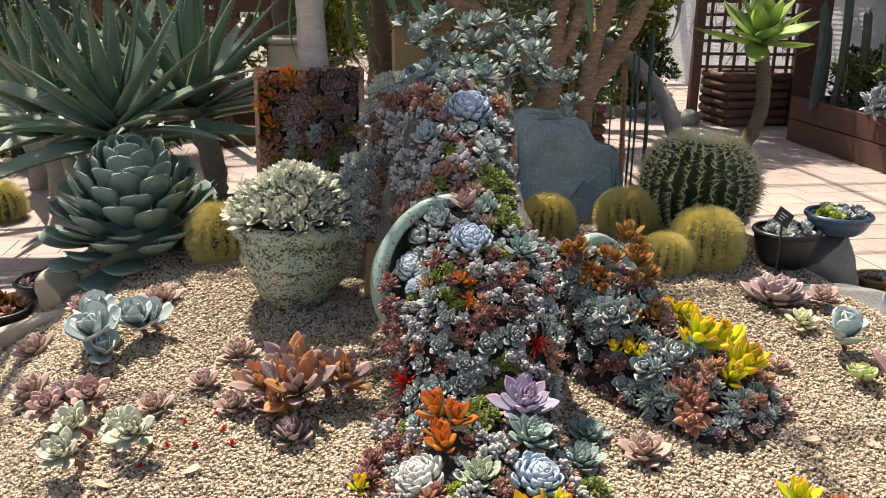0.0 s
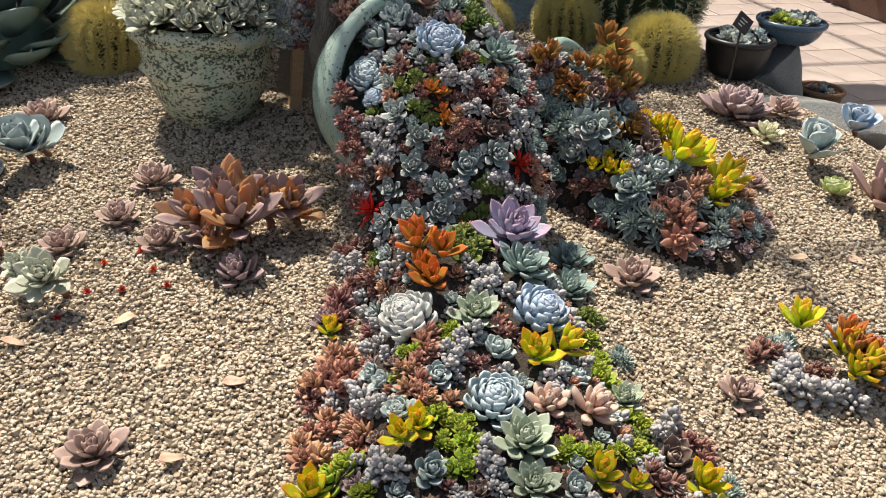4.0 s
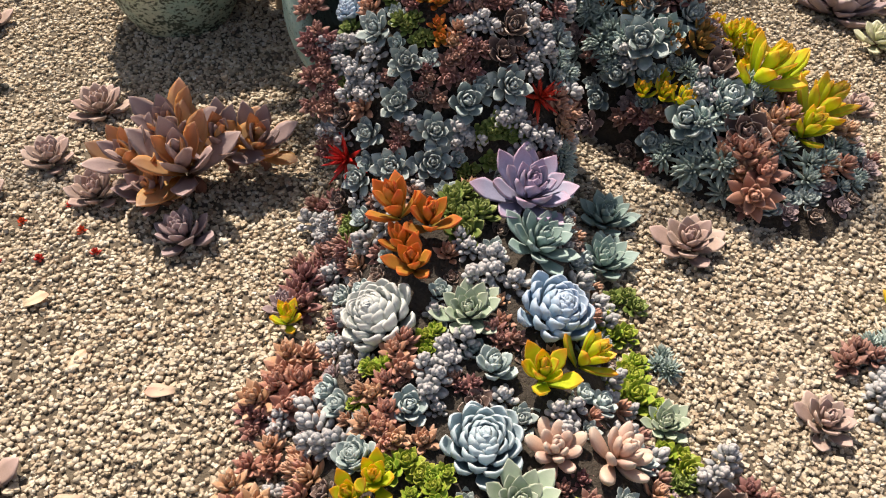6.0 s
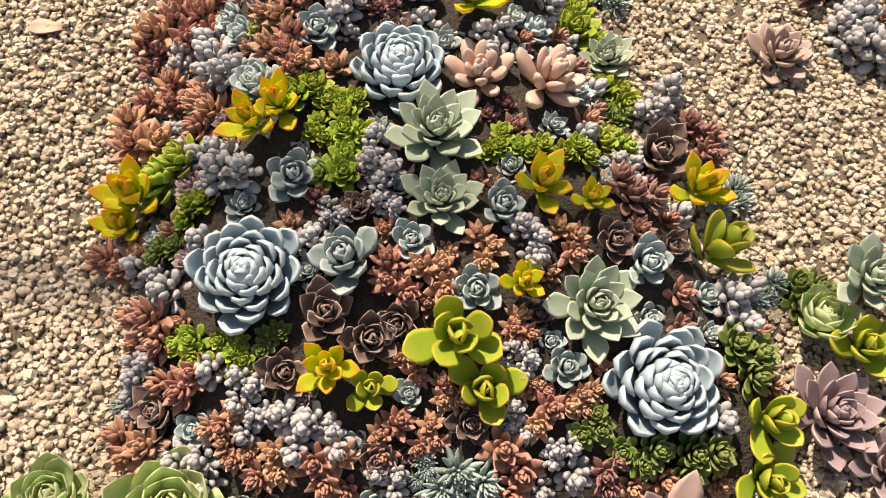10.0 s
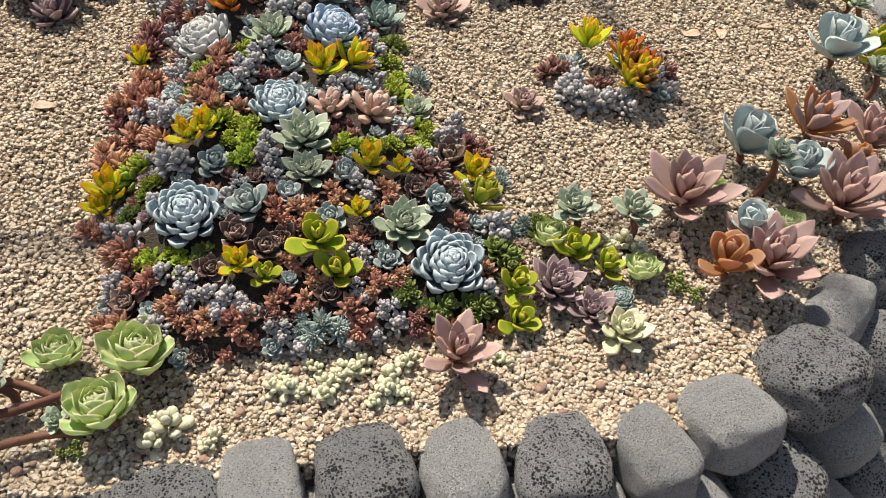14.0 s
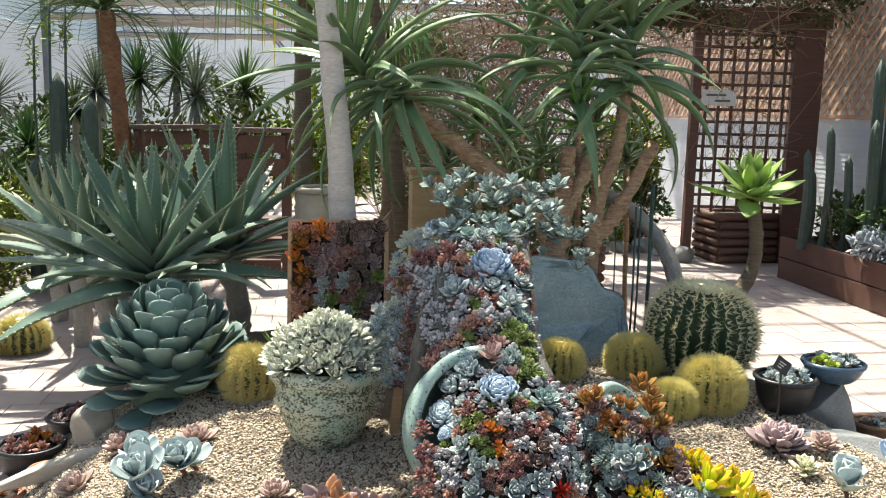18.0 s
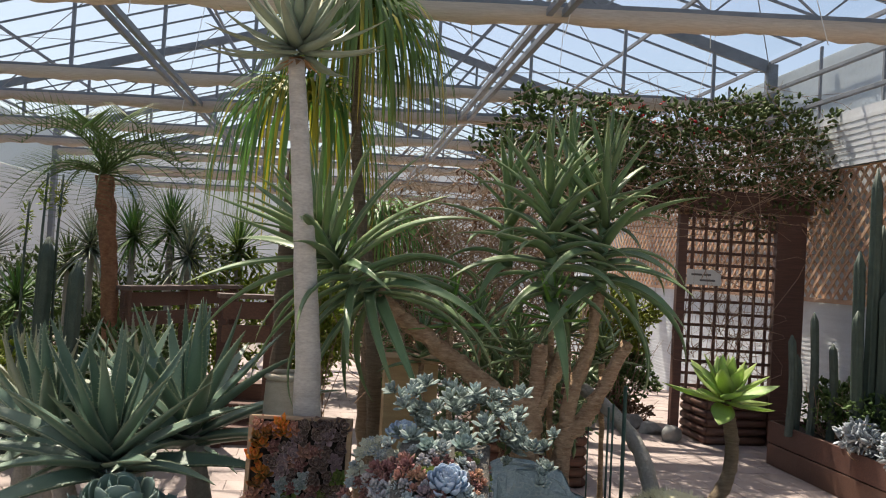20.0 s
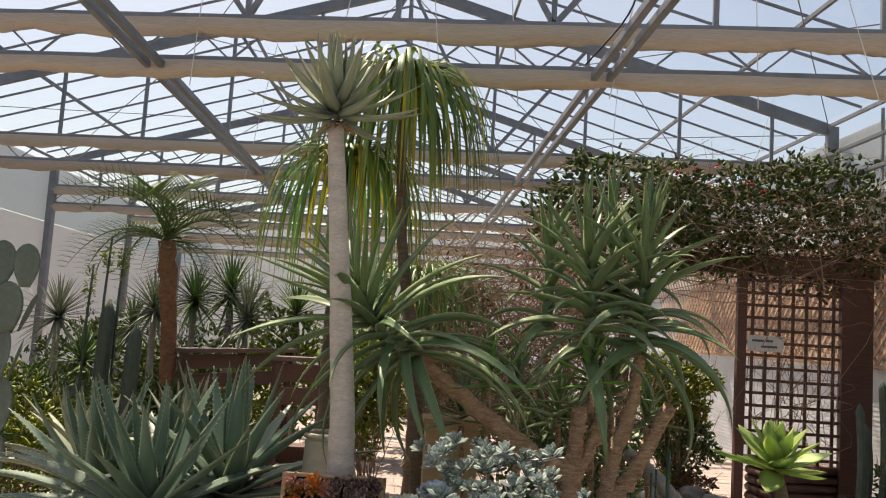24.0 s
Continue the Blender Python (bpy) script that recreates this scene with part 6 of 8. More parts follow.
dead_leaf_mat = plain("dry_leaf", (.30, .15, .07), (.42, .25, .13), 20, .9, .4, .003)

lrnd = random.Random(31)


def crown(t, at, skin, n, length, width, thick, e_out, e_in, curl, shape="sword", cup=.5, teeth=0, spine=0.0, inner=.55, core=.05, rise=.12, name="leaf", jitter=9, nu=9, nv=6, kinds=3):
    """Leaves of a rosette as parts of t; a few leaf shapes shared by all."""
    meshes = []
    for k in range(kinds):
        c = (-.75, -.45, -.1, .2, .4)[k] if kinds == 5 else curl * (1 + .5 * (k - (kinds - 1) / 2) / kinds * 2)
        v, f, u = leaf_geo(1.0, width / length, thick / length, shape, cup, c, nu, nv, teeth, spine / length)
        meshes.append(mesh_from(name, v, f, [skin], u))
    for i, (lm, lp) in enumerate(rosette_leaves(n, length, e_out, e_in, inner, core, rise, lrnd.randrange(9999), jitter)):
        ob = part(name, meshes[min(4, max(0, int(5 * i / n + lrnd.uniform(-.8, .8)))) if kinds == 5 else lrnd.randrange(kinds)], None, t)
        tw = Matrix.Rotation(lrnd.uniform(-.25, .25), 4, "Y")
        ob.matrix_basis = at @ Matrix.Translation(lp) @ Matrix([list(r) for r in lm]).to_4x4() @ tw @ Matrix.Scale(length, 4)
    return t


def trunk(t, points, r0, r1, mat, rough=.1, name="trunk", sides=12, rings=0):
    pts = smooth_path(points, 8)
    n = len(pts)
    rad = [(r0 + (r1 - r0) * i / (n - 1)) * (1 + (.10 if rings and i % 2 else 0)) for i in range(n)]
    v, f, u = tube(pts, rad, sides, rough, lrnd.randrange(99))
    return part(name, mesh_from(name, v, f, [mat], u), None, t)


agave = thing("agave", "blue-green artichoke agave with broad toothed leaves", "agave")
agave_leaves = []
for c in (.35, .55, .75):
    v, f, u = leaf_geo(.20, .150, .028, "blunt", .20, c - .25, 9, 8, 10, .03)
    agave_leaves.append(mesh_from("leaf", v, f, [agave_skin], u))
agave_at = Matrix.Translation((-1.42, 3.62, .40)) @ lean_to((.03, -.14, 1), 20)
for i in range(88):
    q = (i + .5) / 88
    ob = part("leaf", agave_leaves[i % 3], None, agave)
    ob.matrix_basis = agave_at @ Matrix.Rotation(i * 2.39996 + lrnd.uniform(-.08, .08), 4, "Z") @ Matrix.Translation((0, .19 * math.sqrt(1 - q ** 2) + .015, -.05 + .37 * q)) @ Matrix.Rotation(radians(-10 + 92 * q ** .80 + lrnd.uniform(-4, 4)), 4, "X") @ Matrix.Scale((1.12 - .32 * q) * lrnd.uniform(.94, 1.06), 4)
v, f, u = tube([(-1.42, 3.62, .26), (-1.42, 3.62, .45), (-1.42, 3.60, .66)], [.17, .20, .08], 14)
part("stem", mesh_from("stem", v, f, [aloe_skin], u), None, agave)


def big_aloe(at, length, n, skin, base, words, e0=-14, e1=80, width=.175, curl=.30, tilt=(0, 0, 1)):
    t = thing("aloe", words, "aloe", group="aloes behind the agave")
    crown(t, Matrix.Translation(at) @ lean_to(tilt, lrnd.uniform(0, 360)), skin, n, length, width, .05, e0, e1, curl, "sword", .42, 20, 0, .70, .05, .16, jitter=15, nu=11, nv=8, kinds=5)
    trunk(t, [base, ((base[0] + at[0]) / 2 + .03, (base[1] + at[1]) / 2, (base[2] + at[2]) / 2), (at[0], at[1], at[2] + .08)], .06, .07, grey_bark, .15, "stem")
    return t


big_aloe((-1.68, 4.12, .74), .88, 28, aloe_skin, (-1.6, 4.2, .25), "large green aloe with broad toothed leaves spreading low", 6, tilt=(.05, -.30, 1))
big_aloe((-1.42, 4.55, .80), .95, 28, aloe_skin, (-1.35, 4.6, .35), "large green aloe with broad upright toothed leaves", 4, curl=.6)
big_aloe((-2.20, 4.60, .70), .88, 24, aloe_skin, (-2.1, 4.7, -.02), "large dark aloe with broad toothed leaves", 6, tilt=(-.1, -.15, 1))
big_aloe((-1.95, 5.05, .74), .76, 18, aloe_skin, (-1.9, 5.1, -.02), "large dark aloe with broad toothed leaves", 8)
big_aloe((-2.75, 5.5, .62), .76, 16, aloe_grey_skin, (-2.7, 5.5, -.02), "grey-green aloe with long upright leaves", 18, 84, .13, .2)
big_aloe((-3.25, 6.2, .6), .76, 16, aloe_grey_skin, (-3.2, 6.2, -.02), "grey-green aloe with long upright leaves", 20, 84, .13, .2)
big_aloe((-2.4, 6.3, .7), .78, 16, aloe_grey_skin, (-2.4, 6.3, -.02), "grey-green aloe with long upright leaves", 22, 84, .13, .2)
for x, y in ((-.98, 3.95), (-.92, 4.1), (1.02, 4.25), (1.12, 4.35), (.98, 4.1)):
    t = thing("young_aloe", "small bright green aloe on the ground", "aloe", group="young aloes")
    crown(t, Matrix.Translation((x, y, gz(x, y) + .02)), bright_aloe_skin, 12, .20, .035, .01, 10, 80, .2, teeth=6, nu=6)

# tree aloes on scarred trunks
def leafy_stem(t, points, n, length, width, low=-25, high=78, side=(0, 0), skin=None):
    """A stem set with arching toothed leaves from below to its tip."""
    skin = skin or tree_aloe_skin
    pts = smooth_path(points, 10)
    v, f, u = tube(pts, [.036 - .012 * i / len(pts) for i in range(len(pts))], 9, .1, 3)
    part("stem", mesh_from("stem", v, f, [skin], u), None, t)
    meshes = []
    for c in (-1.5, -1.0, -.55, -.1, .35):
        v, f, u = leaf_geo(1.0, width / length, .026 / length, "sword", .55, c, 12, 6, 16)
        meshes.append(mesh_from("leaf", v, f, [skin], u))
    for i in range(n):
        q = (i + .5) / n
        at = pts[min(int(q * len(pts)), len(pts) - 1)]
        a = math.degrees(i * 2.39996) + lrnd.uniform(-16, 16)
        e = low + (high - low) * q ** .8 + lrnd.uniform(-10, 10)
        L = length * (1 - .42 * q ** 3) * lrnd.uniform(.78, 1.12)
        k = min(4, max(0, int(q * 4.2 + lrnd.uniform(-.9, .9))))
        ob = part("leaf", meshes[k], None, t)
        ob.matrix_basis = Matrix.Translation(at) @ lean_to((side[0], side[1], 1), a) @ Matrix.Rotation(radians(e), 4, "X") @ Matrix.Rotation(lrnd.uniform(-.4, .4), 4, "Y") @ Matrix.Translation((0, .02, 0)) @ Matrix.Scale(L, 4)


tree_a = thing("tree_aloe", "branching tree aloe with arching toothed leaves and scarred trunks", "aloe")
trunk(tree_a, [(.44, 4.33, .36), (.45, 4.35, .86), (.45, 4.35, 1.13), (.228, 4.35, 1.26), (-.02, 4.3, 1.45), (-.24, 4.25, 1.61), (-.37, 4.22, 1.75)], .070, .030, tan_bark, .28, rings=1)
trunk(tree_a, [(.45, 4.35, 1.05), (.50, 4.40, 1.28), (.511, 4.42, 1.50)], .045, .036, tan_bark, .28, "branch", rings=1)
trunk(tree_a, [(.46, 4.35, 1.08), (.56, 4.42, 1.25), (.647, 4.46, 1.46)], .045, .032, tan_bark, .28, "branch", rings=1)
trunk(tree_a, [(.40, 4.32, 1.02), (.34, 4.30, 1.12), (.30, 4.28, 1.20)], .04, .03, tan_bark, .28, "branch")
leafy_stem(tree_a, [(-.37, 4.22, 1.72), (-.57, 4.2, 1.84), (-.70, 4.2, 2.06)], 58, .80, .088, -40, 74, (-.50, -.10))
leafy_stem(tree_a, [(.55, 4.5, 1.75), (.56, 4.55, 2.1), (.52, 4.58, 2.42)], 44, .62, .09, -22, 82)
leafy_stem(tree_a, [(.33, 4.85, 1.9), (.33, 4.9, 2.2), (.32, 4.9, 2.5)], 20, .52, .09, 0, 80)
tree_b = thing("tree_aloe", "second tree aloe with a pale forked trunk", "aloe")
trunk(tree_b, [(.64, 4.40, .36), (.647, 4.40, .78), (.661, 4.40, 1.0), (.70, 4.45, 1.23), (.79, 4.5, 1.5), (.835, 4.55, 1.80)], .058, .028, tan_bark, .24, rings=1)
trunk(tree_b, [(.66, 4.40, .98), (.78, 4.43, 1.12), (.855, 4.45, 1.26), (.998, 4.5, 1.53)], .045, .032, tan_bark, .26, "branch", rings=1)
leafy_stem(tree_b, [(.835, 4.55, 1.80), (.85, 4.57, 2.1), (.85, 4.6, 2.45)], 46, .64, .09, -25, 82, (.08, 0))
leafy_stem(tree_b, [(.70, 4.75, 2.0), (.70, 4.78, 2.3), (.68, 4.8, 2.62)], 18, .50, .085, 10, 82)
for (x, y, z), L, dark in (((.015, 4.45, 1.56), .34, 0), ((.174, 4.6, 1.46), .42, 1), ((.572, 4.5, 1.60), .36, 0), ((.42, 4.9, 1.35), .40, 1), ((.72, 4.85, 1.50), .36, 1), ((-.15, 4.9, 1.3), .36, 1), ((.95, 5.0, 1.35), .34, 1)):
    t = thing("young_tree_aloe", "young tree aloe with upright green toothed leaves", "aloe", group="young tree aloes")
    trunk(t, [(x + .05, y + .02, gz(x, y)), (x + .02, y, z * .6 + .15), (x, y, z)], .016, .018, tan_bark, .2, "stem", 8)
    crown(t, Matrix.Translation((x, y, z)), tree_aloe_skin if dark else bright_aloe_skin, 18, L, .06, .014, -10, 82, -.25 if dark else .05, teeth=9, nu=8, rise=.45)

# grey curved trunk and stakes
leaner = thing("leaning_trunk", "smooth grey trunk curving up from the mound", "tree")
trunk(leaner, [(1.16, 4.5, .40), (1.18, 4.52, .68), (1.12, 4.62, .92), (.98, 4.8, 1.10), (.84, 4.95, 1.2)], .05, .04, grey_bark, .1)
stake_mat = plain("green_coated_stake", (.03, .07, .05), (.05, .10, .07), 20, .5, .2, .001)
for x, y, h, r in ((.90, 4.42, .80, .006), (.925, 4.42, .82, .006), (.985, 4.42, .92, .011), (.80, 4.45, .72, .004)):
    v, f, u = tube([(x, y, .3), (x + .005, y, .3 + h * .5), (x, y, .38 + h)], [r, r, r], 8)
    thing("plant_stake", "thin dark green plant stake", "stake", data=mesh_from("stake", v, f, [stake_mat], u))

# tall aloe on a white trunk
white_t = thing("tall_aloe", "tall aloe on a smooth white trunk", "aloe")
trunk(white_t, [(-.58, 3.95, .38), (-.64, 3.90, 1.0), (-.67, 3.90, 1.5), (-.74, 3.90, 2.23), (-.81, 3.92, 2.86)], .080, .040, white_bark, .05, sides=16)
crown(white_t, Matrix.Translation((-.80, 3.92, 2.88)) @ lean_to((-.05, -.1, 1), 0), aloe_grey_skin, 46, .46, .095, .026, -16, 84, .45, "sword", .45, 0, 0, .75, .10, .25, jitter=8, nu=7)
crown(white_t, Matrix.Translation((-.80, 3.92, 2.86)), dead_leaf_mat, 14, .14, .05, .008, -30, -5, -.4, "sword", .2, name="dry_leaf", nu=5)

# pony-tail palms: ringed trunk, long hanging straps
def pony(base, path, head, n, length, words, r=.06, droop=1.0, yellow=.2, width=.022):
    t = thing("ponytail_palm", words, "palm")
    if path:
        trunk(t, [base, *path, head], r * 1.4, r * .7, ringed_bark, .12, rings=1)
    sets = {0: [], 1: []}
    for i in range(n):
        a = i * 2.39996
        f = i / n
        L = length * lrnd.uniform(.7, 1.15)
        up = .55 - .75 * f + lrnd.uniform(-.1, .1)
        out = Vector((math.cos(a), math.sin(a), 0))
        pos, vel = Vector(head), (out * math.cos(up) + Vector((0, 0, math.sin(up) + .35))).normalized()
        steps = 11
        side = out.cross(Vector((0, 0, 1))).normalized()
        vs, us = [], []
        for k in range(steps + 1):
            w = width * (1 - (k / steps) ** 2 * .9) / 2
            vs += [pos + side * w, pos + Vector((0, 0, .004)) , pos - side * w]
            us += [(0, k / steps), (.5, k / steps), (1, k / steps)]
            vel = (vel + Vector((0, 0, -.30 * droop * (1.2 - .3 * f)))).normalized() if k > 1 else vel
            pos = pos + vel * L / steps
        fs = []
        for k in range(steps):
            o = k * 3
            fs += [(o, o + 1, o + 4, o + 3), (o + 1, o + 2, o + 5, o + 4)]
        sets[1 if lrnd.random() < yellow * (1.6 * f) else 0].append((vs, fs, us))
    for k, skin in ((0, strap_skin), (1, yellow_strap_skin)):
        if sets[k]:
            v, f, u = join_geo(sets[k])
            tagged(part("leaves", mesh_from("strap_leaves", v, f, [skin], u), None, t), "yellowing strap leaves" if k else "", kind="stuff")
    return t


pony((-.42, 5.5, .0), [(-.47, 5.5, .9), (-.543, 5.5, 1.68), (-.68, 5.5, 2.5)], (-.74, 5.5, 3.52), 170, 1.35, "pony-tail palm with a ringed trunk and hanging leaves", .04, 1.7, .30, .030)
pony((-1.2, 5.9, -.02), [(-1.2, 5.9, 1.0), (-1.2, 5.85, 2.0)], (-1.15, 5.85, 3.0), 110, 1.5, "dark pony-tail palm with long drooping straps", .06, 2.0, .35, .030)
pony((-.6, 6.5, -.02), [(-.62, 6.5, .9), (-.62, 6.5, 1.6)], (-.6, 6.5, 2.2), 160, 1.1, "dark pony-tail palm with long drooping straps", .06, 1.1, .1, .026)

# soft agave on a curved stem
soft = thing("foxtail_agave", "bright green foxtail agave on a curved bare stem", "agave")
trunk(soft, [(1.30, 4.32, .36), (1.40, 4.38, .58), (1.56, 4.46, .80), (1.60, 4.5, 1.0), (1.55, 4.5, 1.25)], .042, .034, ringed_bark, .08, rings=1)
crown(soft, Matrix.Translation((1.55, 4.5, 1.22)) @ lean_to((.05, -.15, 1), 0), attenuata_skin, 26, .34, .135, .02, -12, 82, .25, "lance", .35, 0, 0, .55, .06, .25, jitter=8, nu=8)

# silver-blue foliage over the top of the log
for i in range(88):
    x, y = -.20 + .68 * lrnd.random(), 3.28 + .32 * lrnd.random()
    z = 1.10 + .26 * lrnd.random() - .25 * abs(x - .05)
    clump("silver_bush", "long" if i % 3 else "tight", "sage" if i % 5 else "teal", (x, y, z + .04 * (i % 3)), lrnd.uniform(.07, .12), "blue-silver succulent shrub spilling over the log", (lrnd.uniform(-.6, .6), -.6, 1), 1, "silver shrubs on the log")

# ---- golden barrel cacti ----
barrel_mat = plain("barrel_cactus_skin", (.022, .045, .016), (.04, .07, .026), 12, .6, .2, .002)
spine_mat = plain("golden_spines", (.66, .58, .20), (.80, .72, .34), 40, .6, .1, .001)
pale_spine_mat = plain("pale_spines", (.62, .56, .34), (.76, .70, .48), 40, .6, .1, .001)
wool_mat = plain("cactus_wool", (.66, .62, .36), (.74, .70, .46), 60, .95, .8, .006)


def barrel(x, y, r, h, ribs, spines, words, long=.16):
    t = thing("barrel_cactus", words, "cactus", pose(x, y, gz(x, y) - .02, lrnd.uniform(-4, 4), lrnd.uniform(-4, 4), lrnd.uniform(0, 90)), "golden barrel cacti")
    cols, rows = ribs * 6, 18
    verts, faces = [], []
    prof = []
    for j in range(rows + 1):
        a = -1.2 + (math.pi / 2 + 1.2) * j / rows
        prof.append((max(.02, max(0.0, math.cos(a)) ** .75) * r, (math.sin(a) + math.sin(1.2)) / (1 + math.sin(1.2)) * h - (.03 * h if j == rows else 0)))
    for pr, pz in prof:
        for k in range(cols):
            a = 2 * math.pi * k / cols
            g = pr * (1 + .095 * math.cos(ribs * a))
            verts.append((g * math.cos(a), g * math.sin(a), pz))
    for j in range(rows):
        for k in range(cols):
            a, b = j * cols + k, j * cols + (k + 1) % cols
            faces.append((a, b, b + cols, a + cols))
    faces.append(tuple(range(rows * cols, (rows + 1) * cols)))
    part("body", mesh_from("cactus_body", verts, faces, [barrel_mat]), None, t)
    sv, sf = [], []
    rnd = random.Random(int(x * 100))
    for k in range(ribs):
        a = 2 * math.pi * k / ribs
        m = int(rows * (1.25 if spines < 9 else 1.45))
        for j in range(m):
            q = 1.0 + (rows - 1.4) * j / m
            i0 = int(q)
            pr = prof[i0][0] + (prof[i0 + 1][0] - prof[i0][0]) * (q - i0)
            pz = prof[i0][1] + (prof[i0 + 1][1] - prof[i0][1]) * (q - i0)
            base = Vector((pr * 1.07 * math.cos(a), pr * 1.07 * math.sin(a), pz))
            nrm = Vector((math.cos(a), math.sin(a), (pz / h - .45) * 1.3)).normalized()
            for s in range(spines):
                d = (nrm + Vector((rnd.uniform(-1, 1), rnd.uniform(-1, 1), rnd.uniform(-1, 1))) * .85).normalized()
                L = r * long * rnd.uniform(.7, 1.3)
                w = max(.0012, r * .0085) * (1.15 if spines < 9 else 2.0)
                o1 = d.orthogonal().normalized() * w
                o2 = d.cross(o1).normalized() * w
                o = len(sv)
                sv += [base + o1, base - o1 * .5 + o2, base - o1 * .5 - o2, base + d * L]
                sf += [(o, o + 1, o + 3), (o + 1, o + 2, o + 3), (o + 2, o, o + 3)]
    tagged(part("spine_coat", mesh_from("spine_coat", sv, sf, [pale_spine_mat if spines < 9 else spine_mat], smooth=False), None, t, "golden yellow spines"), kind="stuff")
    v, f = lathe([(r * .50, h * .95), (r * .42, h * 1.015), (r * .22, h * 1.045), (.005, h * 1.03)], 20)
    part("crown_wool", mesh_from("crown_wool", v, f, [wool_mat]), None, t, "pale woolly crown")
    return t


barrel(1.12, 3.86, .245, .44, 27, 8, "large golden barrel cactus with a pale woolly crown", .17)
barrel(1.05, 3.38, .118, .215, 20, 26, "small golden barrel cactus bristling with yellow spines", .34)
barrel(.42, 3.74, .095, .175, 18, 26, "small golden barrel cactus bristling with yellow spines", .34)
barrel(.80, 3.80, .11, .185, 18, 26, "small golden barrel cactus bristling with yellow spines", .34)
barrel(.86, 3.30, .085, .15, 18, 26, "small golden barrel cactus bristling with yellow spines", .34)
barrel(-1.02, 3.50, .11, .215, 18, 26, "small golden barrel cactus beside the glazed pot", .40)

# ---- small pots at both sides ----
def filled_pot(name, label, x, y, z, r, h, mat, sorts, n=9):
    pot(name, label, pose(x, y, z), r, h, r * .62, mat, .010, .05)
    for i in range(n):
        a, q = i * 2.4, r * .75 * math.sqrt(i / n)
        grow(sorts[i % len(sorts)], (x + q * math.cos(a), y + q * math.sin(a), z + h * .92), r * .62, (math.cos(a) * .4, math.sin(a) * .4 - .2, 1), heads=1, group="succulents in small pots")


filled_pot("black_pot", "black plastic pot of silvery rosettes", 1.37, 3.38, gz(1.37, 3.38), .135, .15, black_pot_mat, ("small", "grey", "small"))
filled_pot("blue_bowl", "shallow blue glazed bowl of pale rosettes on a rock", 1.60, 3.44, .53, .135, .08, blue_glaze_mat, ("small", "lime", "grey"))
wicker_mat = plain("wicker", (.20, .10, .05), (.32, .18, .10), 40, .85, 1.0, .006, stretch=(1, 1, 4), fine=200)
filled_pot("wicker_basket", "small brown wicker basket with a pale rosette", 1.82, 3.46, .20, .095, .13, wicker_mat, ("small", "ghost"), 4)
filled_pot("dark_bowl", "dark bowl planted with red and orange succulents", -2.02, 3.44, -.02, .15, .15, black_pot_mat, ("orange", "rust", "copper"), 9)
filled_pot("dark_bowl", "dark bowl planted with dark red succulents", -1.98, 3.80, .0, .14, .14, black_pot_mat, ("rust", "plum"), 8)
filled_pot("clay_bowl", "small clay bowl with a blue rosette", -1.86, 3.26, .03, .08, .06, terracotta_mat, ("small", "grey"), 3)
filled_pot("clay_bowl", "small clay bowl with orange rosettes", -1.95, 3.05, .0, .09, .07, terracotta_mat, ("orange", "copper"), 5)
tagm = plain("black_tag", (.015, .013, .014), (.025, .022, .024), 20, .4, .1, .001)
tag_t = thing("plant_label", "black plant label on a thin stake", "label", pose(1.30, 3.26, gz(1.3, 3.26)))
part("stake", box_mesh("stake", -.004, .004, -.002, .002, 0, .22, 0, tagm), None, tag_t)
lab = part("card", box_mesh("card", -.035, .035, -.003, .003, -.03, .03, .001, tagm), None, tag_t)
lab.matrix_basis = pose(0, -.006, .25, -20, 35, 0)
white_ink = plain("white_ink", (.6, .6, .6), (.7, .7, .7), 20, .7, .0, .001)
for k in range(3):
    b = part("text_bar", box_mesh("text_bar", -.02, .012 - .006 * k, -.0045, -.0035, .008 - .012 * k, .012 - .012 * k, 0, white_ink), None, lab)
tag2 = thing("plant_label", "black plant label standing behind the barrel cactus", "label", pose(1.33, 4.05, gz(1.33, 4.05)))
part("stake", box_mesh("stake", -.004, .004, -.002, .002, 0, .14, 0, tagm), None, tag2)
part("card", box_mesh("card", -.045, .045, -.006, .0, .14, .20, .001, tagm), None, tag2)
# cream barrel and tan box behind the frame
cream_mat = plain("cream_barrel_glaze", (.46, .40, .30), (.60, .53, .42), 9, .7, .4, .004, stretch=(1, 1, 3))
pot("cream_barrel", "tall cream barrel-shaped planter behind the frame", pose(-.88, 4.62, .30), .145, .98, .12, cream_mat, .015, .12)
box_t = thing("plywood_box", "tan plywood box standing behind the shrubs", "box", pose(-.22, 5.02, .2, 0, 0, 8))
ply_mat = plain("plywood", (.42, .28, .14), (.54, .38, .20), 5, .75, .2, .002, stretch=(1, 1, 8))
part("body", box_mesh("body", -.16, .16, -.13, .13, 0, 1.10, .006, ply_mat), None, box_t)
part("lid", box_mesh("lid", -.175, .175, -.145, .145, 1.10, 1.13, .004, ply_mat), None, box_t)


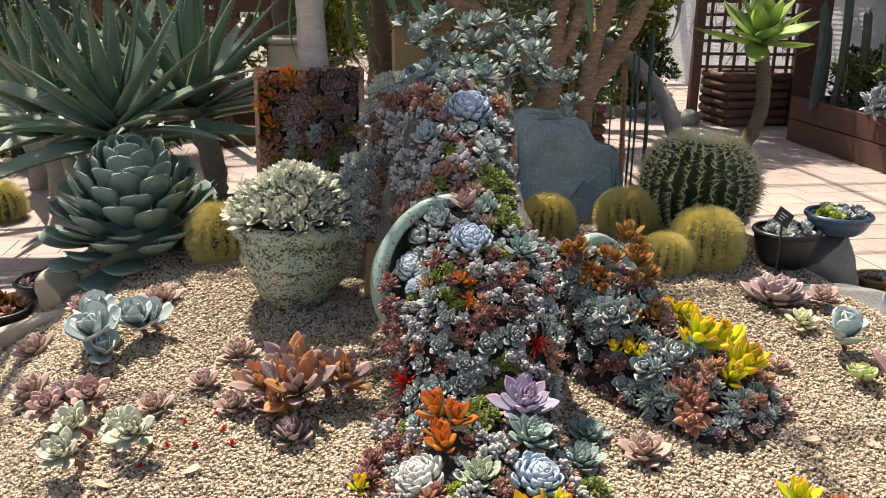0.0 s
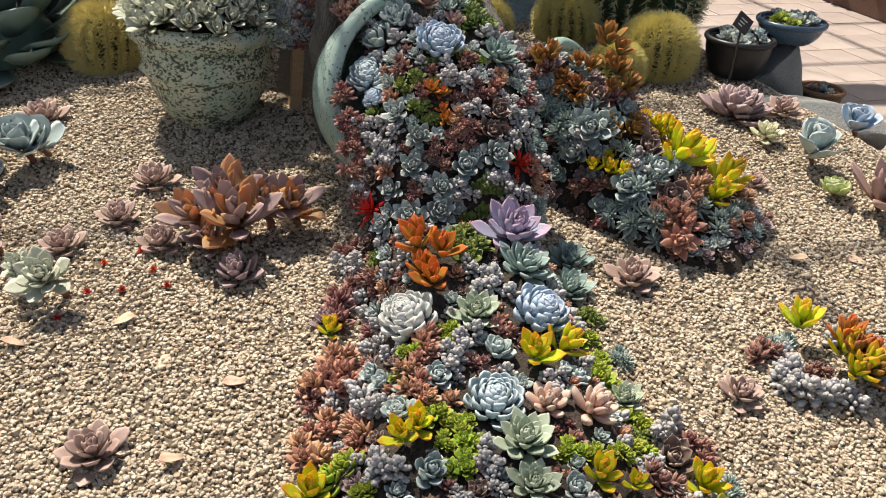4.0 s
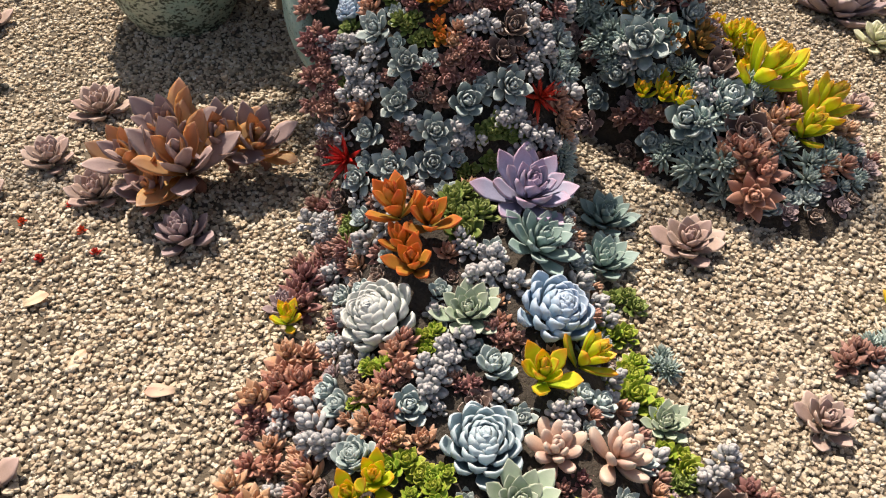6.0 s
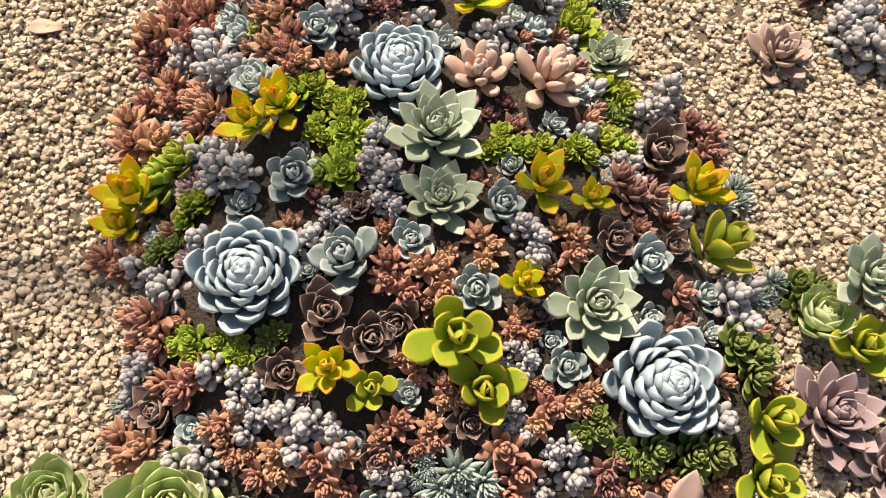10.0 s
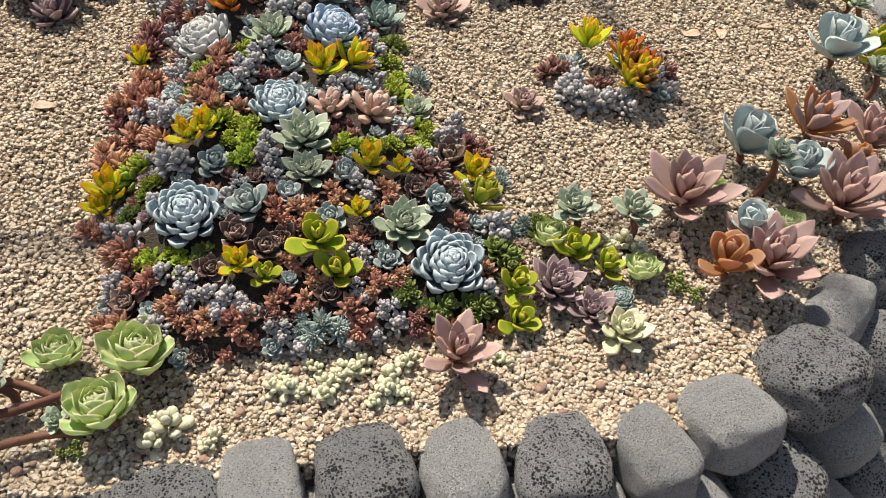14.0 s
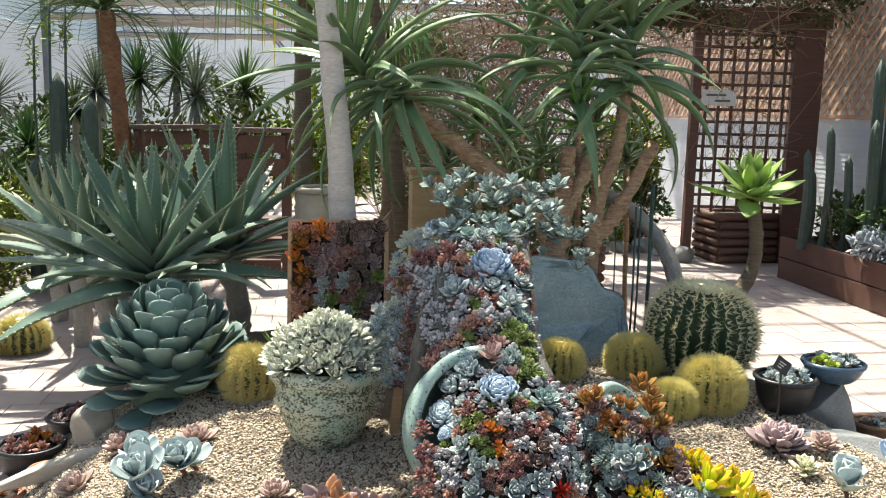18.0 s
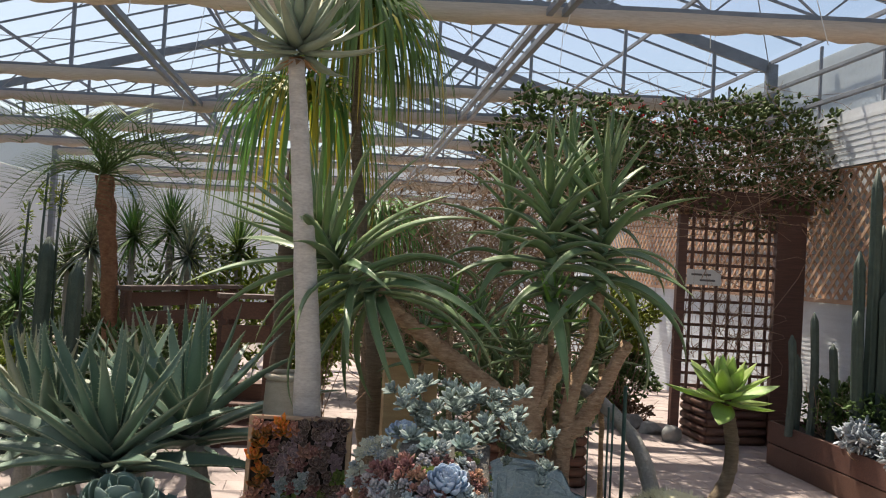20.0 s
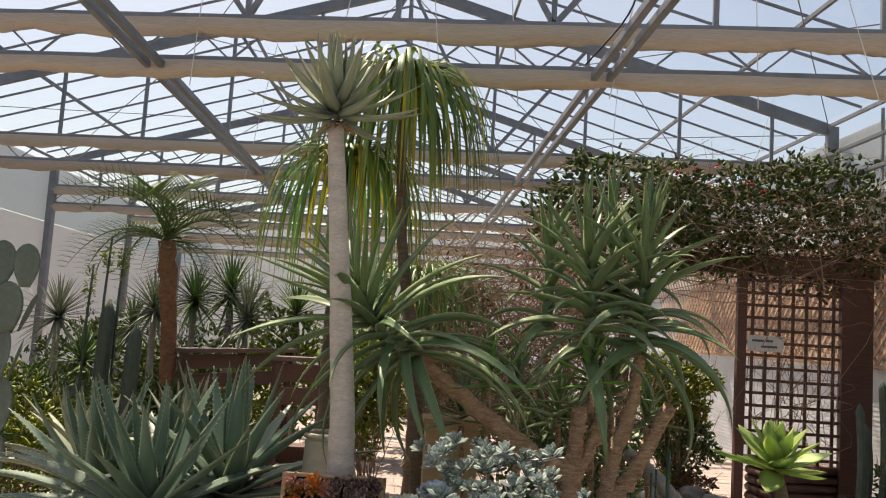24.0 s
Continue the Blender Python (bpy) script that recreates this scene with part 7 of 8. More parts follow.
# ---- planters, trellis and wall lattice ----
def plank_box(name, label, at, w, d, h, rows, mat, round_logs=False, cat="planter", fill=True):
    """A planter of stacked boards or half-round logs; every board is a part."""
    t = thing(name, label, cat, at)
    step = h / rows
    for k in range(rows):
        for a, b in (((-w / 2, -d / 2), (w / 2, -d / 2)), ((w / 2, -d / 2), (w / 2, d / 2)), ((w / 2, d / 2), (-w / 2, d / 2)), ((-w / 2, d / 2), (-w / 2, -d / 2))):
            z = step * (k + .5)
            if round_logs:
                pts = [(a[0], a[1], z), ((a[0] + b[0]) / 2, (a[1] + b[1]) / 2, z), (b[0], b[1], z)]
                v, f, u = tube(pts, [step * .5, step * .5, step * .5], 10, .03)
                part("log", mesh_from("log", v, f, [mat], u), None, t)
            else:
                part("board", beam_mesh((a[0], a[1], z), (b[0], b[1], z), .035, step * .95, mat), None, t)
    if fill:
        part("soil", box_mesh("soil", -w / 2 + .02, w / 2 - .02, -d / 2 + .02, d / 2 - .02, 0, h - .05, 0, soil_mat), None, t)
    return t


plank_box("log_planter", "planter box of stacked dark half-logs beside the arch", pose(3.32, 10.0, 0, 0, 0, 10), .72, .62, .60, 6, dark_wood_mat, True)
plank_box("log_planter", "low planter of dark logs behind the tree aloes", pose(.72, 7.6, 0, 0, 0, 2), 1.0, .6, .55, 6, dark_wood_mat, True)
plank_box("long_planter", "long dark-stained timber planter along the wall", pose(4.28, 6.35, 0, 0, 0, 8), 1.0, 5.1, .46, 2, dark_wood_mat)


def railing(a, b, z0, z1, boards, label):
    """A timber rail: posts to the ground, level boards and a flat cap."""
    t = thing("timber_railing", label, "railing", group="timber railings")
    a, b = Vector(a), Vector(b)
    n = max(2, int((b - a).length / .7) + 1)
    for k in range(n):
        p = a.lerp(b, k / (n - 1))
        part("post", beam_mesh((p.x, p.y, -.02), (p.x, p.y + .001, z1), .09, .09, dark_wood_mat), None, t)
    step = (z1 - z0) / boards
    for k in range(boards):
        z = z0 + step * (k + .5)
        part("board", beam_mesh((a.x, a.y - .06, z), (b.x, b.y - .06, z), .03, step * .74, dark_wood_mat), None, t)
    d = (b - a).normalized() * .06
    part("cap", beam_mesh((a.x - d.x, a.y - d.y, z1 + .02), (b.x + d.x, b.y + d.y, z1 + .02), .20, .045, cap_wood_mat), None, t)
    return t


cap_wood_mat = plain("worn_cap_wood", (.10, .065, .05), (.18, .125, .10), 5, .6, .4, .003, stretch=(1, 14, 14))
railing((-3.35, 8.4, 0), (-2.75, 10.3, 0), 1.05, 1.46, 2, "dark timber railing beside the raised walk")
railing((-2.22, 8.0, 0), (-1.80, 8.2, 0), 1.0, 1.46, 2, "dark timber railing at the head of the steps")
steps = thing("timber_steps", "dark timber steps beside the planter", "steps", pose(-2.15, 8.1, 0, 0, 0, 8))
for k in range(3):
    part("tread", box_mesh("tread", -.30, .30, .26 * k, .26 * k + .28, .18 * k + .14, .18 * k + .18, .005, dark_wood_mat), None, steps)
    part("riser", box_mesh("riser", -.30, .30, .26 * k + .02, .26 * k + .05, .18 * k, .18 * k + .14, .003, dark_wood_mat), None, steps)

arch = thing("trellis_arch", "dark-stained timber arch with a square trellis panel, vines on top", "trellis", pose(0, 0, 0))
AY = 9.75
for x, w in ((2.66, .10), (3.92, .34), (1.35, .12)):
    part("post", box_mesh("post", x - w / 2, x + w / 2, AY - .06, AY + .06, 0, 2.95, .006, dark_wood_mat), None, arch)
part("head_beam", box_mesh("head_beam", 1.2, 4.15, AY - .075, AY + .075, 2.72, 2.95, .006, dark_wood_mat), None, arch)
for k in range(7):
    x = 2.78 + k * .148
    part("upright_slat", box_mesh("upright_slat", x - .017, x + .017, AY - .035, AY - .012, .60, 2.72, .002, dark_wood_mat), None, arch)
for k in range(15):
    z = .66 + k * .142
    part("cross_slat", box_mesh("cross_slat", 2.71, 3.75, AY - .012, AY + .012, z - .017, z + .017, .002, dark_wood_mat), None, arch)
sign = thing("notice_board", "small white notice fixed to the trellis", "sign", pose(2.92, AY - .05, 1.93, 0, 0, 2))
sign_mat = plain("white_board", (.62, .63, .62), (.70, .71, .70), 10, .5, .1, .001)
ink_mat = plain("grey_ink", (.10, .10, .10), (.14, .14, .14), 10, .8, .0, .001)
part("board", box_mesh("board", -.20, .20, -.008, .008, -.09, .09, .002, sign_mat), None, sign)
for k, (x0, x1, z) in enumerate(((-.15, -.02, .03), (.0, .08, .03), (-.05, .13, -.035))):
    part("text_bar", box_mesh("text_bar", x0, x1, -.0105, -.009, z - .012, z + .012, 0, ink_mat), None, sign)

lattice = thing("wall_lattice", "tan wooden diagonal lattice fixed along the wall", "lattice", kind="structure")
LZ0, LZ1 = 1.74, 3.26
for dirn in (1, -1):
    k = 0
    y = 3.4 if dirn > 0 else 4.6
    while y < 17.5:
        run = 1.45 * dirn
        ya, yb = y, y + run
        xo = WALL_R + (.055 if dirn > 0 else .04)
        a = (house_x(xo, ya) - .0, ya, LZ0)
        b = (house_x(xo, yb) - .0, yb, LZ1)
        part("slat", beam_mesh(a, b, .010, .044, lattice_mat), None, lattice)
        y += .165
for z in (LZ0, LZ1):
    part("rail", beam_mesh((house_x(WALL_R + .02, 4.2), 4.2, z), (house_x(WALL_R + .02, 18), 18, z), .03, .05, lattice_mat), None, lattice)

# ---- shrubs: twigs and many small leaves ----
shrub_dark = leaf_skin("dark_shrub_leaf", (.08, .13, .04), (.13, .21, .065), (.17, .25, .08), None, rough=.58, glow=.4, bloom=.05, variation=.35)
shrub_lime = leaf_skin("lime_shrub_leaf", (.14, .22, .03), (.28, .36, .05), (.46, .46, .07), None, rough=.5, glow=.4, bloom=.05, variation=.4)
shrub_grey = leaf_skin("silver_shrub_leaf", (.20, .24, .26), (.30, .35, .38), (.36, .40, .42), None, rough=.6, glow=.1, bloom=.3, variation=.3)
twig_mat = plain("dry_twigs", (.24, .16, .11), (.40, .28, .19), 30, .9, .3, .002)
brown_leaf = leaf_skin("brown_vine_leaf", (.14, .08, .05), (.26, .15, .09), (.34, .20, .12), None, rough=.7, glow=.15, bloom=.05, variation=.4)
flower_skin = leaf_skin("red_flower", (.4, .02, .03), (.60, .03, .04), (.6, .05, .05), None, rough=.5, glow=.3, bloom=.05)


def leaf_cloud(seed, n, size, width, centre, radii, shape="lance", lump=.35, up=.3):
    """Small leaves scattered through an uneven ellipsoid."""
    rnd = random.Random(seed)
    base, lf, lu = leaf_geo(1.0, width, .05, shape, .25, .3, 4, 4)
    pieces = []
    off = Vector((seed * 1.7, seed * .9, 3))
    while len(pieces) < n:
        p = Vector((rnd.uniform(-1, 1), rnd.uniform(-1, 1), rnd.uniform(-1, 1)))
        lim = .78 + lump * noise.noise(p * 1.9 + off)
        if not .30 < p.length / max(.2, lim) < 1.0 or noise.noise(p * 3.3 + off) < -.22:
            continue
        d = (p * .7 + Vector((rnd.uniform(-1, 1), rnd.uniform(-1, 1), rnd.uniform(-1, 1) + up))).normalized()
        m = np.array(d.to_track_quat("Y", "Z").to_matrix() @ Matrix.Rotation(rnd.uniform(0, 6.3), 3, "Y")) * size * rnd.uniform(.6, 1.3)
        q = np.array((centre[0] + p.x * radii[0], centre[1] + p.y * radii[1], centre[2] + p.z * radii[2]))
        pieces.append((list(base @ m.T + q), lf, lu))
    return join_geo(pieces)


def twigs(seed, n, base, centre, radii, r=.008, wild=.25):
    rnd = random.Random(seed)
    pieces = []
    for i in range(n):
        e = Vector((rnd.uniform(-1, 1), rnd.uniform(-1, 1), rnd.uniform(-.8, 1)))
        end = Vector(centre) + Vector((e.x * radii[0], e.y * radii[1], e.z * radii[2])) * .95
        st = Vector(base) + Vector((rnd.uniform(-.1, .1), rnd.uniform(-.1, .1), 0)) if wild < .5 else Vector(centre) + Vector((rnd.uniform(-1, 1) * radii[0], rnd.uniform(-1, 1) * radii[1], rnd.uniform(-1, .4) * radii[2]))
        mid = (st + end) / 2 + Vector((rnd.uniform(-1, 1), rnd.uniform(-1, 1), rnd.uniform(-1, 1))) * wild * .5
        pieces.append(tube(smooth_path([st, mid, end], 3), [r * (1 - .12 * k) for k in range(7)], 4, 0, i, False))
    return join_geo(pieces)


def shrub(name, label, base, centre, radii, skin, n, size, width=.5, seed=1, tw=18, shape="lance", wild=.25, wood=None, r=.008, cat="shrub"):
    t = thing(name, label, cat)
    if tw:
        v, f, u = twigs(seed, tw, base, centre, radii, r, wild)
        tagged(part("twig_growth", mesh_from("twig_growth", v, f, [wood or twig_mat], u), None, t), kind="stuff")
    v, f, u = leaf_cloud(seed, n, size, width, centre, radii, shape)
    tagged(part("foliage", mesh_from("foliage", v, f, [skin], u), None, t), kind="stuff")
    return t


# vine over the arch
vine = shrub("vine", "dark tangled vine heaped over the timber arch", (3.9, 9.8, 2.9), (3.1, 9.75, 3.35), (2.0, .60, 1.0), shrub_dark, 4600, .080, .55, 3, 190, wild=.9, r=.006, cat="vine")
v, f, u = leaf_cloud(4, 900, .07, .5, (3.1, 9.72, 3.05), (1.8, .6, .7))
tagged(part("dry_foliage", mesh_from("dry_foliage", v, f, [brown_leaf], u), None, vine, "dry brown leaves"), kind="stuff")
v, f, u = leaf_cloud(5, 50, .06, .8, (2.3, 9.5, 3.75), (1.6, .4, .3), "round")
tagged(part("blossom", mesh_from("blossom", v, f, [flower_skin], u), None, vine, "small red flowers"), kind="stuff")
v, f, u = twigs(9, 60, (2.9, 9.7, .6), (3.2, 9.68, 1.7), (.5, .06, 1.1), .005, .9)
tagged(part("hanging_growth", mesh_from("hanging_growth", v, f, [twig_mat], u), None, vine), kind="stuff")
shrub("vine", "leafy creeper reaching from the arch to the roof", (2.0, 9.6, 3.0), (1.25, 9.3, 3.3), (1.2, .6, .9), shrub_dark, 2200, .085, .6, 13, 60, wild=.8, cat="vine")
# dry tangle behind the tree aloes
dry = shrub("dry_vine", "tangle of dry brown twigs with few leaves", (.1, 6.4, .3), (.15, 6.4, 1.95), (.95, .5, 1.05), brown_leaf, 1500, .05, .4, 6, 520, wild=.9, r=.0055)
shrub("green_shrub", "green shrub with small leaves behind the aloes", (.4, 5.6, .0), (.45, 5.6, 1.0), (.8, .35, .55), tree_aloe_skin, 900, .11, .35, 7, 30)
shrub("yellow_bush", "rounded bush with yellow-green young leaves", (2.1, 10.9, 0), (2.12, 10.7, 1.30), (.62, .5, .55), shrub_lime, 2600, .075, .5, 8, 40)
shrub("yellow_bush", "dark lower foliage of the rounded bush", (2.1, 11.1, 0), (2.2, 10.95, .62), (.65, .4, .5), shrub_dark, 2200, .075, .5, 18, 30)
shrub("green_shrub", "bright green shrub by the timber planter", (-1.5, 9.4, 0), (-1.55, 9.4, 1.1), (.5, .4, .8), shrub_lime, 1700, .10, .4, 9, 30)
shrub("green_shrub", "green shrub beyond the path", (-.6, 10.5, 0), (-.6, 10.5, .9), (.8, .5, .9), shrub_dark, 1800, .10, .45, 10, 30)
shrub("green_shrub", "green shrub beyond the path", (.7, 9.0, 0), (.55, 9.0, .9), (.65, .4, .8), shrub_dark, 1500, .10, .45, 11, 30)
for i, (x, y) in enumerate(((3.85, 8.3), (3.95, 7.5), (4.05, 6.7), (4.2, 5.8), (4.15, 5.0))):
    shrub("planter_shrub", "dark green jade shrub in the long planter", (x, y, .4), (x, y, .72), (.36, .42, .34), shrub_dark, 1300, .055, .6, 40 + i, 24, "round", cat="shrub")
for i, (x, y) in enumerate(((3.68, 7.3), (3.75, 6.7), (3.85, 6.1))):
    shrub("silver_shrub", "silver-blue low shrub hanging over the planter edge", (x, y, .4), (x, y, .58), (.18, .28, .16), shrub_grey, 420, .08, .5, 50 + i, 10, "round", cat="shrub")
jade = thing("jade_tree", "pale branching jade tree with clusters of grey leaves", "shrub")
jrnd = random.Random(60)
trunk(jade, [(4.18, 6.3, .4), (4.16, 6.3, .9), (4.2, 6.3, 1.3)], .03, .022, grey_bark, .15)
for k in range(9):
    a = k * 2.4
    e = Vector((4.2 + .34 * math.cos(a) * jrnd.uniform(.5, 1), 6.3 + .34 * math.sin(a), jrnd.uniform(1.6, 1.92)))
    trunk(jade, [(4.2, 6.3, 1.1 + .02 * k), (4.2 + .2 * math.cos(a), 6.3 + .2 * math.sin(a), 1.42), e], .015, .010, grey_bark, .15, "branch", 6)
    for q in range(3):
        ob = part("leaves", head_mesh("long", "silver", k % 3), None, jade)
        ob.matrix_basis = Matrix.Translation(e + Vector((jrnd.uniform(-.1, .1), jrnd.uniform(-.1, .1), jrnd.uniform(-.06, .06)))) @ lean_to((math.cos(a) * .4, math.sin(a) * .4, 1), q * 90) @ Matrix.Scale(.17, 4)
shrub("yellow_rosettes", "yellow-green shrubby succulent in the planter", (4.3, 5.7, .4), (4.3, 5.75, 1.05), (.22, .22, .2), shrub_lime, 260, .09, .4, 61, 12, cat="shrub")

pipes = [line_along(4.28, 3.90), line_along(4.36, 4.28)]
bar_thing("heating_pipes", "slim grey pipes along the wall", pipes, .045, .045, cat="pipe")
mull = []
for j in range(26):
    y = -2 + j * 1.2
    mull.append(((house_x(WALL_R + .06, y), y, 3.86), (house_x(WALL_R + .06, y), y, 4.8)))
bar_thing("side_glazing_bars", "grey glazing bars above the fascia", mull, .03, .04)

# ---- column cacti ----
column_mat = plain("column_cactus_skin", (.04, .065, .05), (.07, .10, .075), 14, .65, .4, .004)
grey_column_mat = plain("grey_cactus_skin", (.055, .08, .065), (.09, .12, .10), 14, .65, .4, .004)


def column(t, path, r, mat, ribs=7, name="stem"):
    r = r * .8
    pts = smooth_path(path, 7)
    n = len(pts)
    verts, faces = [], []
    cols = ribs * 4
    for i, p in enumerate(pts):
        f = i / (n - 1)
        rr = r * (1 if f < .9 else math.sqrt(max(.02, 1 - ((f - .9) / .1) ** 2)))
        for k in range(cols):
            a = 2 * math.pi * k / cols
            g = rr * (1 + .16 * math.cos(ribs * a))
            verts.append((p.x + g * math.cos(a), p.y + g * math.sin(a), p.z))
    for i in range(n - 1):
        for k in range(cols):
            a, b = i * cols + k, i * cols + (k + 1) % cols
            faces.append((a, b, b + cols, a + cols))
    faces.append(tuple(range((n - 1) * cols, n * cols)))
    return part(name, mesh_from("cactus_stem", verts, faces, [mat]), None, t)


tall = thing("column_cactus", "tall dark clustered column cactus in the planter", "cactus")
for dx, dy, h in ((0, 0, 2.62), (.07, .06, 2.1), (.13, -.03, 1.72), (-.07, .05, 1.85), (-.1, -.06, 1.3), (.05, -.1, 1.5)):
    column(tall, [(3.85 + dx, 7.6 + dy, .38), (3.86 + dx * 1.4, 7.6 + dy, .4 + h * .5), (3.85 + dx * 1.5, 7.6 + dy, .4 + h)], .062, column_mat, 6)
for x, y, h in ((3.62, 8.25, 1.24), (3.45, 8.35, 1.0), (3.75, 8.1, .95), (3.55, 8.45, .8)):
    t = thing("column_cactus", "slim blue-green column cactus in the planter", "cactus", group="slim column cacti")
    column(t, [(x, y, .38), (x + .02, y, .4 + h * .5), (x - .01, y, .4 + h)], .045, grey_column_mat)
for x, y, h in ((-3.52, 7.0, 1.95), (-3.25, 7.0, 1.75), (-3.9, 7.3, 1.2), (-2.75, 6.7, 1.0)):
    t = thing("column_cactus", "green column cactus among the aloes", "cactus", group="column cacti among the aloes")
    column(t, [(x, y, -.05), (x, y, h * .5), (x + .02, y, h)], .075, column_mat)
for x, y, z in ((-3.56, 7.0, 1.95), (-3.45, 7.05, 1.95), (-3.68, 6.95, 1.7)):
    t = thing("flower_spike", "tall slender flower spike of an aloe", "flower spike", group="flower spikes")
    v, f, u = tube([(x, y, .4), (x, y, z), (x + .02, y, z + .55)], [.012, .012, .01], 6)
    part("stalk", mesh_from("stalk", v, f, [column_mat], u), None, t)
    v, f, u = leaf_cloud(int(x * 10) % 50, 70, .05, .3, (x + .01, y, z + .35), (.05, .05, .22), "lance", .1)
    tagged(part("buds", mesh_from("buds", v, f, [shrub_lime], u), None, t), kind="stuff")

# prickly pear
pear = thing("prickly_pear", "grey-green prickly pear with flat oval pads", "cactus")
pad_mat = plain("prickly_pear_skin", (.11, .15, .12), (.17, .21, .17), 14, .65, .3, .003)
pv, pf, pu = leaf_geo(.40, .26, .035, "round", 0, 0, 10, 10)
pad_me = mesh_from("pad", pv, pf, [pad_mat], pu)
for x, y, z, rx, rz, s in ((-3.35, 5.6, .9, 88, 10, 1.1), (-3.38, 5.6, 1.28, 84, -20, 1.0), (-3.34, 5.62, 1.64, 94, 12, .95), (-3.42, 5.6, 1.98, 86, 25, .85), (-3.22, 5.58, 1.66, 70, -70, .75), (-3.22, 5.6, 1.98, 92, 15, .8), (-3.5, 5.6, 1.6, 80, 60, .9), (-3.28, 5.6, 1.3, 75, -60, .8), (-3.36, 5.6, .5, 90, 0, 1.15), (-3.36, 5.6, .05, 90, 0, 1.2)):
    ob = part("pad", pad_me, None, pear)
    ob.matrix_basis = pose(x - .22, y, z, rx, 0, rz) @ Matrix.Scale(s, 4)

# ---- date palm ----
palm = thing("date_palm", "small date palm with a shaggy brown trunk", "palm")
palm_bark = plain("shaggy_palm_bark", (.26, .12, .06), (.44, .24, .13), 18, .95, 1.0, .03, stretch=(1, 1, 2), fine=45)
trunk(palm, [(-3.48, 8.4, 0), (-3.50, 8.4, 1.0), (-3.56, 8.4, 1.8), (-3.66, 8.4, 2.62)], .07, .085, palm_bark, .22, sides=14, rings=1)
palm_skin = leaf_skin("palm_frond", (.12, .19, .06), (.15, .24, .085), (.24, .30, .09), None, rough=.5, glow=.4, bloom=.1, variation=.2)
frond_pieces = []
for variant in range(3):
    pieces = []
    pos, vel = Vector((0, 0, 0)), Vector((0, 1, .7 - .25 * variant)).normalized()
    prnd = random.Random(variant)
    mid = [pos.copy()]
    for k in range(20):
        pos = pos + vel * .052
        vel = (vel + Vector((0, 0, -.085 - .01 * k * .6))).normalized()
        mid.append(pos.copy())
        for s in (-1, 1):
            L = .30 * math.sin(math.pi * min(.97, (k + 2) / 23)) + .03
            lv, lf, lu = leaf_geo(L, .016, .003, "sword", .2, -.3, 5, 4)
            d = (Vector((s * .8, .65, .25)) + vel * .3).normalized()
            m = np.array(d.to_track_quat("Y", "Z").to_matrix())
            pieces.append((list(lv @ m.T + np.array(pos)), lf, lu))
    pieces.append(tube(mid, [.010 - .0004 * k for k in range(21)], 5))
    v, f, u = join_geo(pieces)
    frond_pieces.append(mesh_from("frond", v, f, [palm_skin], u))
for i in range(30):
    ob = tagged(part("frond", frond_pieces[i % 3], None, palm), kind="stuff")
    ob.matrix_basis = pose(-3.66, 8.4, 2.62, 55 - 2.6 * i * 1.0, 0, i * 137.5) @ Matrix.Scale(1.3 - .012 * i, 4)

# green backdrop of the far bed
for i, (x, y, z, rx, rz, sk) in enumerate(((-3.1, 11.2, 1.1, .9, 1.1, shrub_lime), (-4.6, 11.6, .9, 1.2, 1.0, shrub_dark), (-2.0, 11.8, 1.2, .8, 1.2, shrub_lime), (-6.2, 12.2, .9, 1.4, 1.1, shrub_dark), (-1.2, 13.0, 1.2, 1.0, 1.2, shrub_dark))):
    shrub("green_shrub", "leafy green shrub in front of the pale curtain", (x, y, 0), (x, y, z), (rx, .6, rz), sk, 1500, .13, .4, 120 + i, 24)
# yuccas along the far bed
for i, (x, y, z, L) in enumerate(((-4.45, 10.0, 1.85, .55), (-3.98, 10.1, 2.0, .5), (-3.55, 10.2, 2.1, .6), (-3.25, 10.0, 1.8, .65), (-5.0, 10.6, 1.6, .5), (-4.9, 9.2, 1.2, .5), (-5.6, 9.8, 1.7, .55), (-2.9, 11.0, 1.9, .6), (-1.0, 12.0, 1.6, .6))):
    t = thing("yucca", "spiky green yucca on a slim grey trunk", "yucca", group="yuccas")
    L = L * 1.3
    trunk(t, [(x + .05, y, 0), (x, y, z * .6), (x, y, z)], .05, .04, grey_bark, .15, sides=8)
    pieces = []
    lf_ = leaf_geo(L, .050, .006, "sword", .3, -.25, 6, 4)
    for m, p in rosette_leaves(95, L, -45, 84, .7, .03, .12, 70 + i, 10):
        pieces.append((list(lf_[0] @ m.T + p + np.array((x, y, z))), lf_[1], lf_[2]))
    v, f, u = join_geo(pieces)
    tagged(part("leaves", mesh_from("yucca_leaves", v, f, [strap_skin if i % 3 else aloe_grey_skin], u), None, t), kind="stuff")

# low planting of the far beds
for i, (x, y, rx, ry, sk, words) in enumerate(((-4.4, 7.4, 1.0, .8, shrub_lime, "low green and yellow planting of the far bed"), (-5.2, 8.6, 1.2, .9, shrub_dark, "low green planting of the far bed"), (-3.7, 9.3, 1.0, .6, shrub_dark, "low green planting of the far bed"),
                                               (-3.0, 7.4, .9, .5, shrub_dark, "low dark planting among the aloes"), (-4.6, 6.0, .9, .7, shrub_dark, "low dark planting among the aloes"), (-6.4, 10.5, 1.2, 1.0, shrub_dark, "green planting by the curtain"), (-5.0, 12.5, 1.6, .8, shrub_lime, "green planting by the curtain"))):
    shrub("bed_planting", words, (x, y, 0), (x, y, .55), (rx, ry, .75), sk, 2100, .10, .35, 80 + i, 20, cat="planting")
